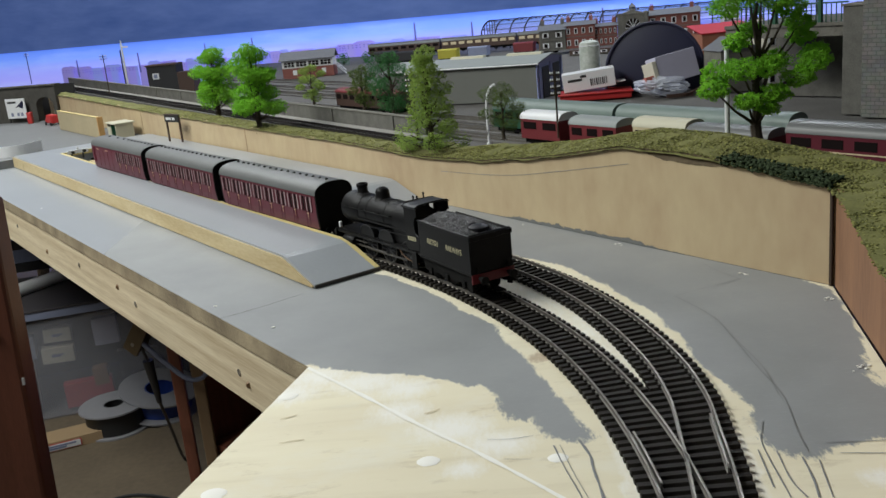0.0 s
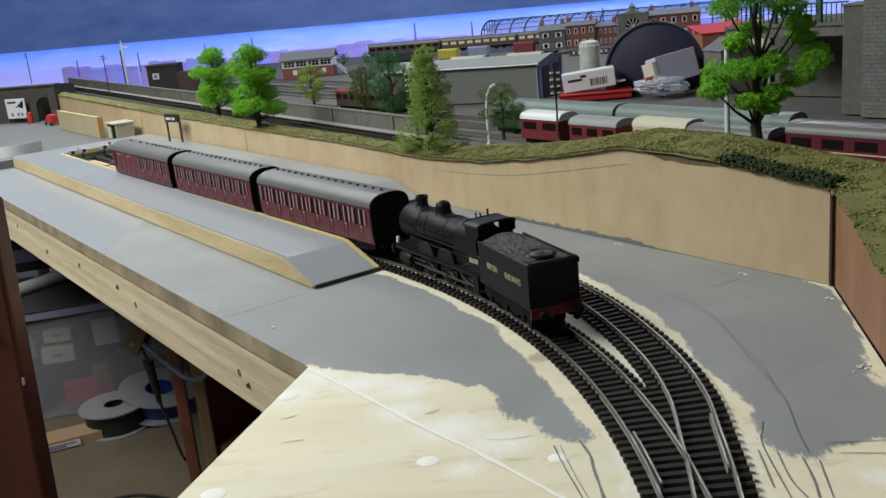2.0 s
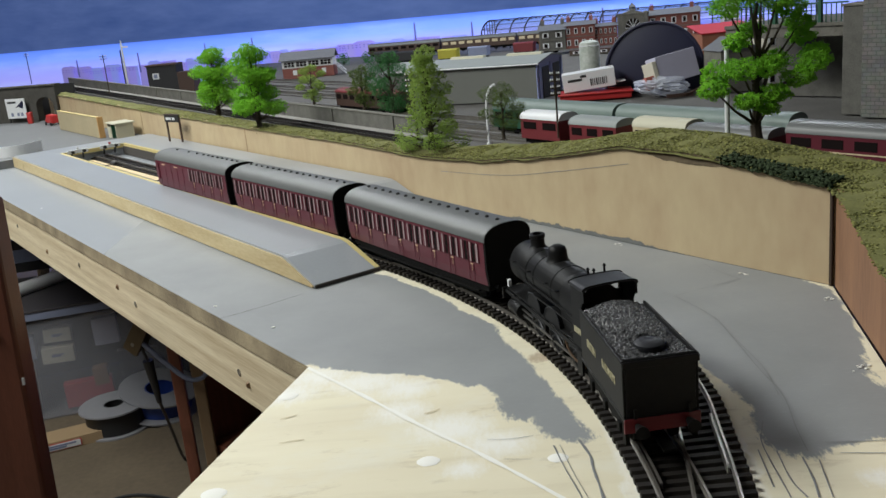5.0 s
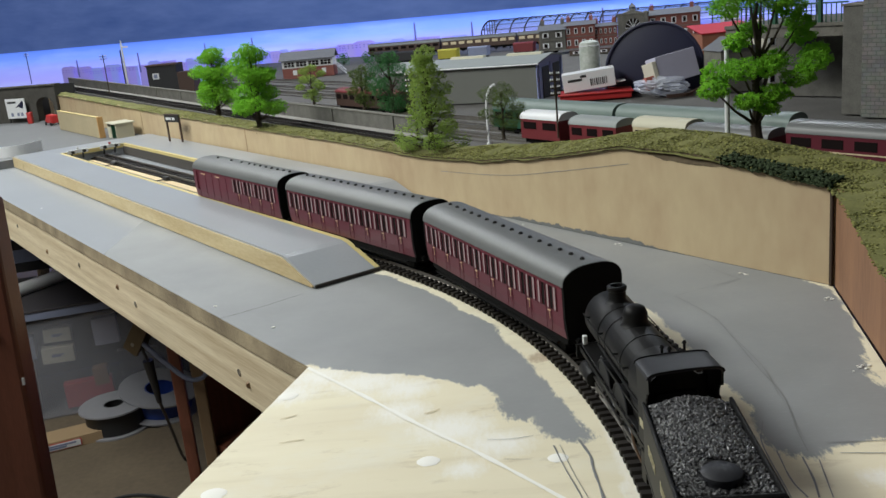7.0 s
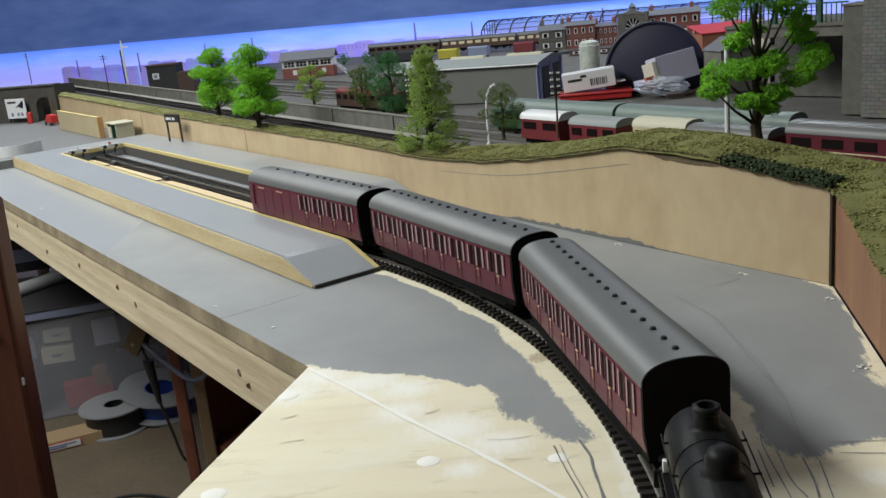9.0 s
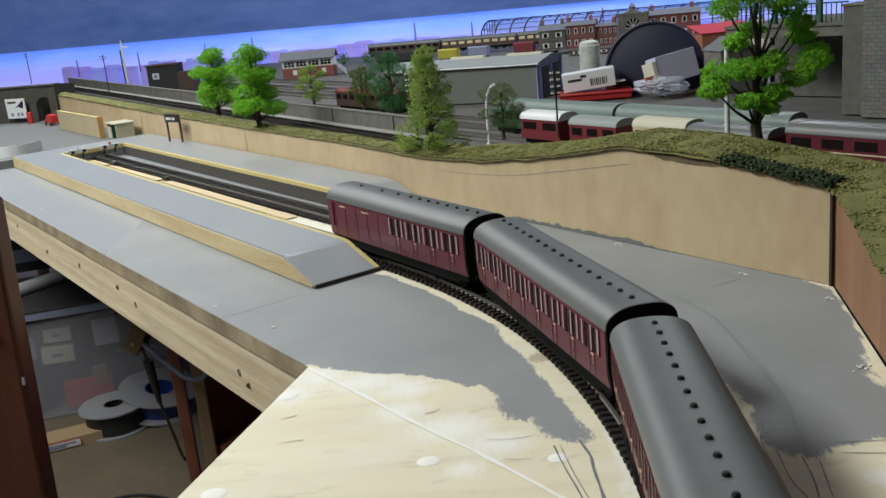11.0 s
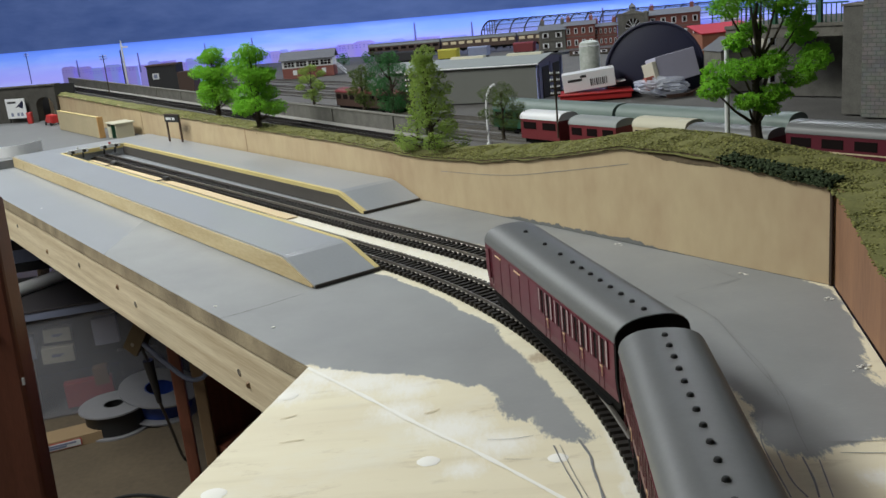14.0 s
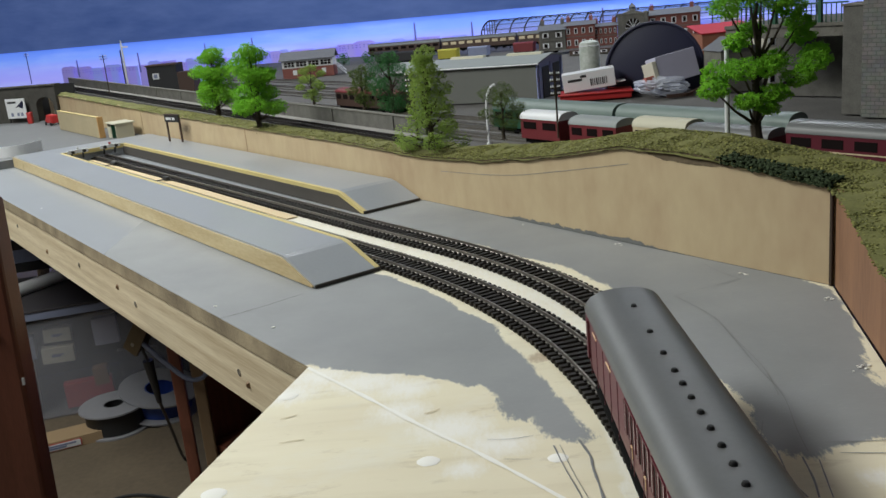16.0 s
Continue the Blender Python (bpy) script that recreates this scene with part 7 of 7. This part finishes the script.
PADS = ((-0.022, 0.004, 0.104, 0.014), (-0.008, -0.006, 0.113, 0.015), (0.006, 0.008, 0.117, 0.015), (0.012, -0.008, 0.108, 0.015), (0.024, 0.0, 0.100, 0.014), (0.033, 0.004, 0.088, 0.012),
        (-0.018, -0.006, 0.079, 0.010), (-0.029, 0.006, 0.056, 0.014), (-0.016, -0.010, 0.059, 0.014), (-0.034, -0.004, 0.045, 0.012), (0.003, -0.012, 0.060, 0.013), (0.013, 0.006, 0.062, 0.014),
        (0.009, -0.014, 0.040, 0.012), (-0.012, -0.012, 0.036, 0.011), (0.040, -0.004, 0.060, 0.014), (0.046, 0.006, 0.066, 0.011), (0.027, -0.010, 0.050, 0.013), (0.036, 0.010, 0.078, 0.011), (0.004, -0.010, 0.030, 0.010), (0.0, 0.014, 0.085, 0.012))


def lobes(seed, h, r):
    """Pads of foliage in a broad lower and a narrower upper lobe."""
    rnd = random.Random(seed)
    out = []
    for n, z0, z1, w in ((9, 0.26, 0.44, 1.0), (4, 0.46, 0.58, 0.6), (8, 0.64, 0.82, 0.82), (4, 0.86, 0.97, 0.42)):
        for k in range(n):
            a = 6.283 * k / n + rnd.uniform(-0.3, 0.3)
            d = r * w * rnd.uniform(0.55, 1.0)
            out.append((d * math.cos(a), d * math.sin(a), h * rnd.uniform(z0, z1), h * rnd.uniform(0.112, 0.148)))
    return out


umbrella = lambda f: 0.95 if f < 0.62 else (0.62 if f < 0.72 else 0.85)
tree("tree", (0.246, 0.700, 0.070), 0.122, 0.042, M_leaf, "tall bright green model tree with bare lower trunk", 21, 26, 0.34, umbrella, 0.0125, 1900, [(a, b, c, r * 0.86) for a, b, c, r in PADS])
tree("tree", (-0.330, 1.480, 0.046), 0.108, 0.033, M_leaf, "bright green model tree on the grass bank", 5, 13, 0.28, None, 0.0200, 900, lobes(5, 0.108, 0.026))
tree("tree", (-0.229, 1.265, 0.046), 0.112, 0.036, M_leaf, "bright green model tree leaning over the board", 8, 13, 0.28, None, 0.0200, 900, lobes(8, 0.112, 0.027))
tree("tree", (-0.001, 0.955, 0.044), 0.104, 0.031, M_leafy, "feathery yellow-green conical model tree", 13, 22, 0.06, lambda f: 1.05 - 0.75 * f, 0.015, 900, pad=1.1)
tree("tree", (0.082, 1.060, 0.036), 0.060, 0.026, M_leafo, "low olive green model tree", 14, 11, 0.25, None, 0.018, 1000, pad=1.15)
tree("tree", (-0.060, 1.554, 0.0), 0.112, 0.042, M_leafd, "deep green broad model tree behind the parapet", 15, 14, 0.25, None, 0.015, 1200, pad=1.15)
tree("tree", (-0.113, 1.657, 0.0), 0.090, 0.028, M_leafo, "olive brown model tree behind the parapet", 16, 11, 0.3, None, 0.025, 500, pad=1.2)
tree("tree", (-0.223, 1.842, 0.0), 0.090, 0.026, M_leafy, "pale yellow-green model tree behind the parapet", 17, 11, 0.3, None, 0.025, 500, pad=1.2)
tree("tree", (0.965, 2.75, 0.02), 0.085, 0.024, M_leafd, "dark conical model tree beside the station", 18, 18, 0.05, lambda f: 1.0 - 0.9 * f, 0.06, 60)
tree("bush", (-0.27, 3.2, 0.0), 0.035, 0.030, M_leafd, "dark round bush in the far yard", 19, 10, 0.1, None, 0.1, 60)
tree("bush", (-0.19, 3.2, 0.0), 0.032, 0.028, M_leafd, "dark round bush in the far yard", 20, 10, 0.1, None, 0.1, 60)

post_with_arms("telegraph_pole", (-0.016, 1.062, 0.044), 0.078, "dark telegraph pole with four crossarms and insulators", 4, 0.0012)
post_with_arms("telegraph_pole", (0.120, 0.885, 0.062), 0.062, "dark telegraph pole with short crossarms", 4, 0.0010, width=0.009)
post_with_arms("telegraph_pole", (-0.745, 2.239, 0.045), 0.093, "thin far telegraph pole", 2, 0.0013)
post_with_arms("telegraph_pole", (-1.315, 3.198, 0.04), 0.098, "thin far telegraph pole", 2, 0.0015)
post_with_arms("signal_post", (0.230, 0.722, 0.070), 0.074, "white rectangular signal post", 0, 0.0021, M_white, category="signal post")
yl = thing("yard_lamp", "white swan-neck yard lamp", "lamp post", Matrix.Translation((0.073, 1.20, 0.0)))
part("post", tube(spline([(0, 0, -0.001), (0, 0, 0.04), (0.001, 0, 0.066), (0.006, 0, 0.080), (0.013, 0, 0.085)], 6), 0.0017, 8), M_white, yl)
part("base", rod((0, 0, -0.001), (0, 0, 0.012), 0.0042, 0.0030, 12), M_white, yl)
signal_post((-0.739, 2.369, 0.045), 0.112)

first = coach()
second = copy_thing(first, Matrix())
van = coach(True)
loco = engine()
bunker = tender()
TRAIN = [(first, -COACH_L / 2, 0.063), (second, -COACH_L / 2 - 0.2123, 0.063), (van, -COACH_L / 2 - 0.4238, 0.063), (loco, 0.0875, 0.03), (bunker, 0.187, 0.023)]


# ---------------------------------------------------------------- movement of the train
RUN_T = (0.0, 1.0, 2.0, 3.0, 4.0, 5.3, 6.5, 7.0, 8.0, 9.0, 10.2, 11.5, 12.5, 13.5, 14.5, 15.5, 16.0)
RUN_S = (-0.3275, -0.2865, -0.2415, -0.191, -0.138, -0.0695, -0.003, 0.0275, 0.0935, 0.1635, 0.2515, 0.3478, 0.4235, 0.4995, 0.576, 0.653, 0.6917)


def run(t):
    """Smooth distance along the line of the first coach's leading end."""
    i = max(1, min(len(RUN_T) - 3, int(np.searchsorted(RUN_T, t)) - 1))
    xs, ys = RUN_T[i - 1:i + 3], RUN_S[i - 1:i + 3]
    v = 0.0
    for k in range(4):
        w = ys[k]
        for j in range(4):
            if j != k:
                w *= (t - xs[j]) / (xs[k] - xs[j])
        v += w
    return v


def ride(centre, base):
    """Pose of a vehicle whose bogies stand base metres either side of its middle."""
    x0, y0, _ = line(centre - base)
    x1, y1, _ = line(centre + base)
    return pose((x0 + x1) / 2, (y0 + y1) / 2, RAIL, 0, 0, math.degrees(math.atan2(y1 - y0, x1 - x0)))


def motions():
    times = [i * 0.25 for i in range(65)]
    for ob, back, base in TRAIN:
        walk(ob, [(t, ride(run(t) + back, base)) for t in times])


motions()
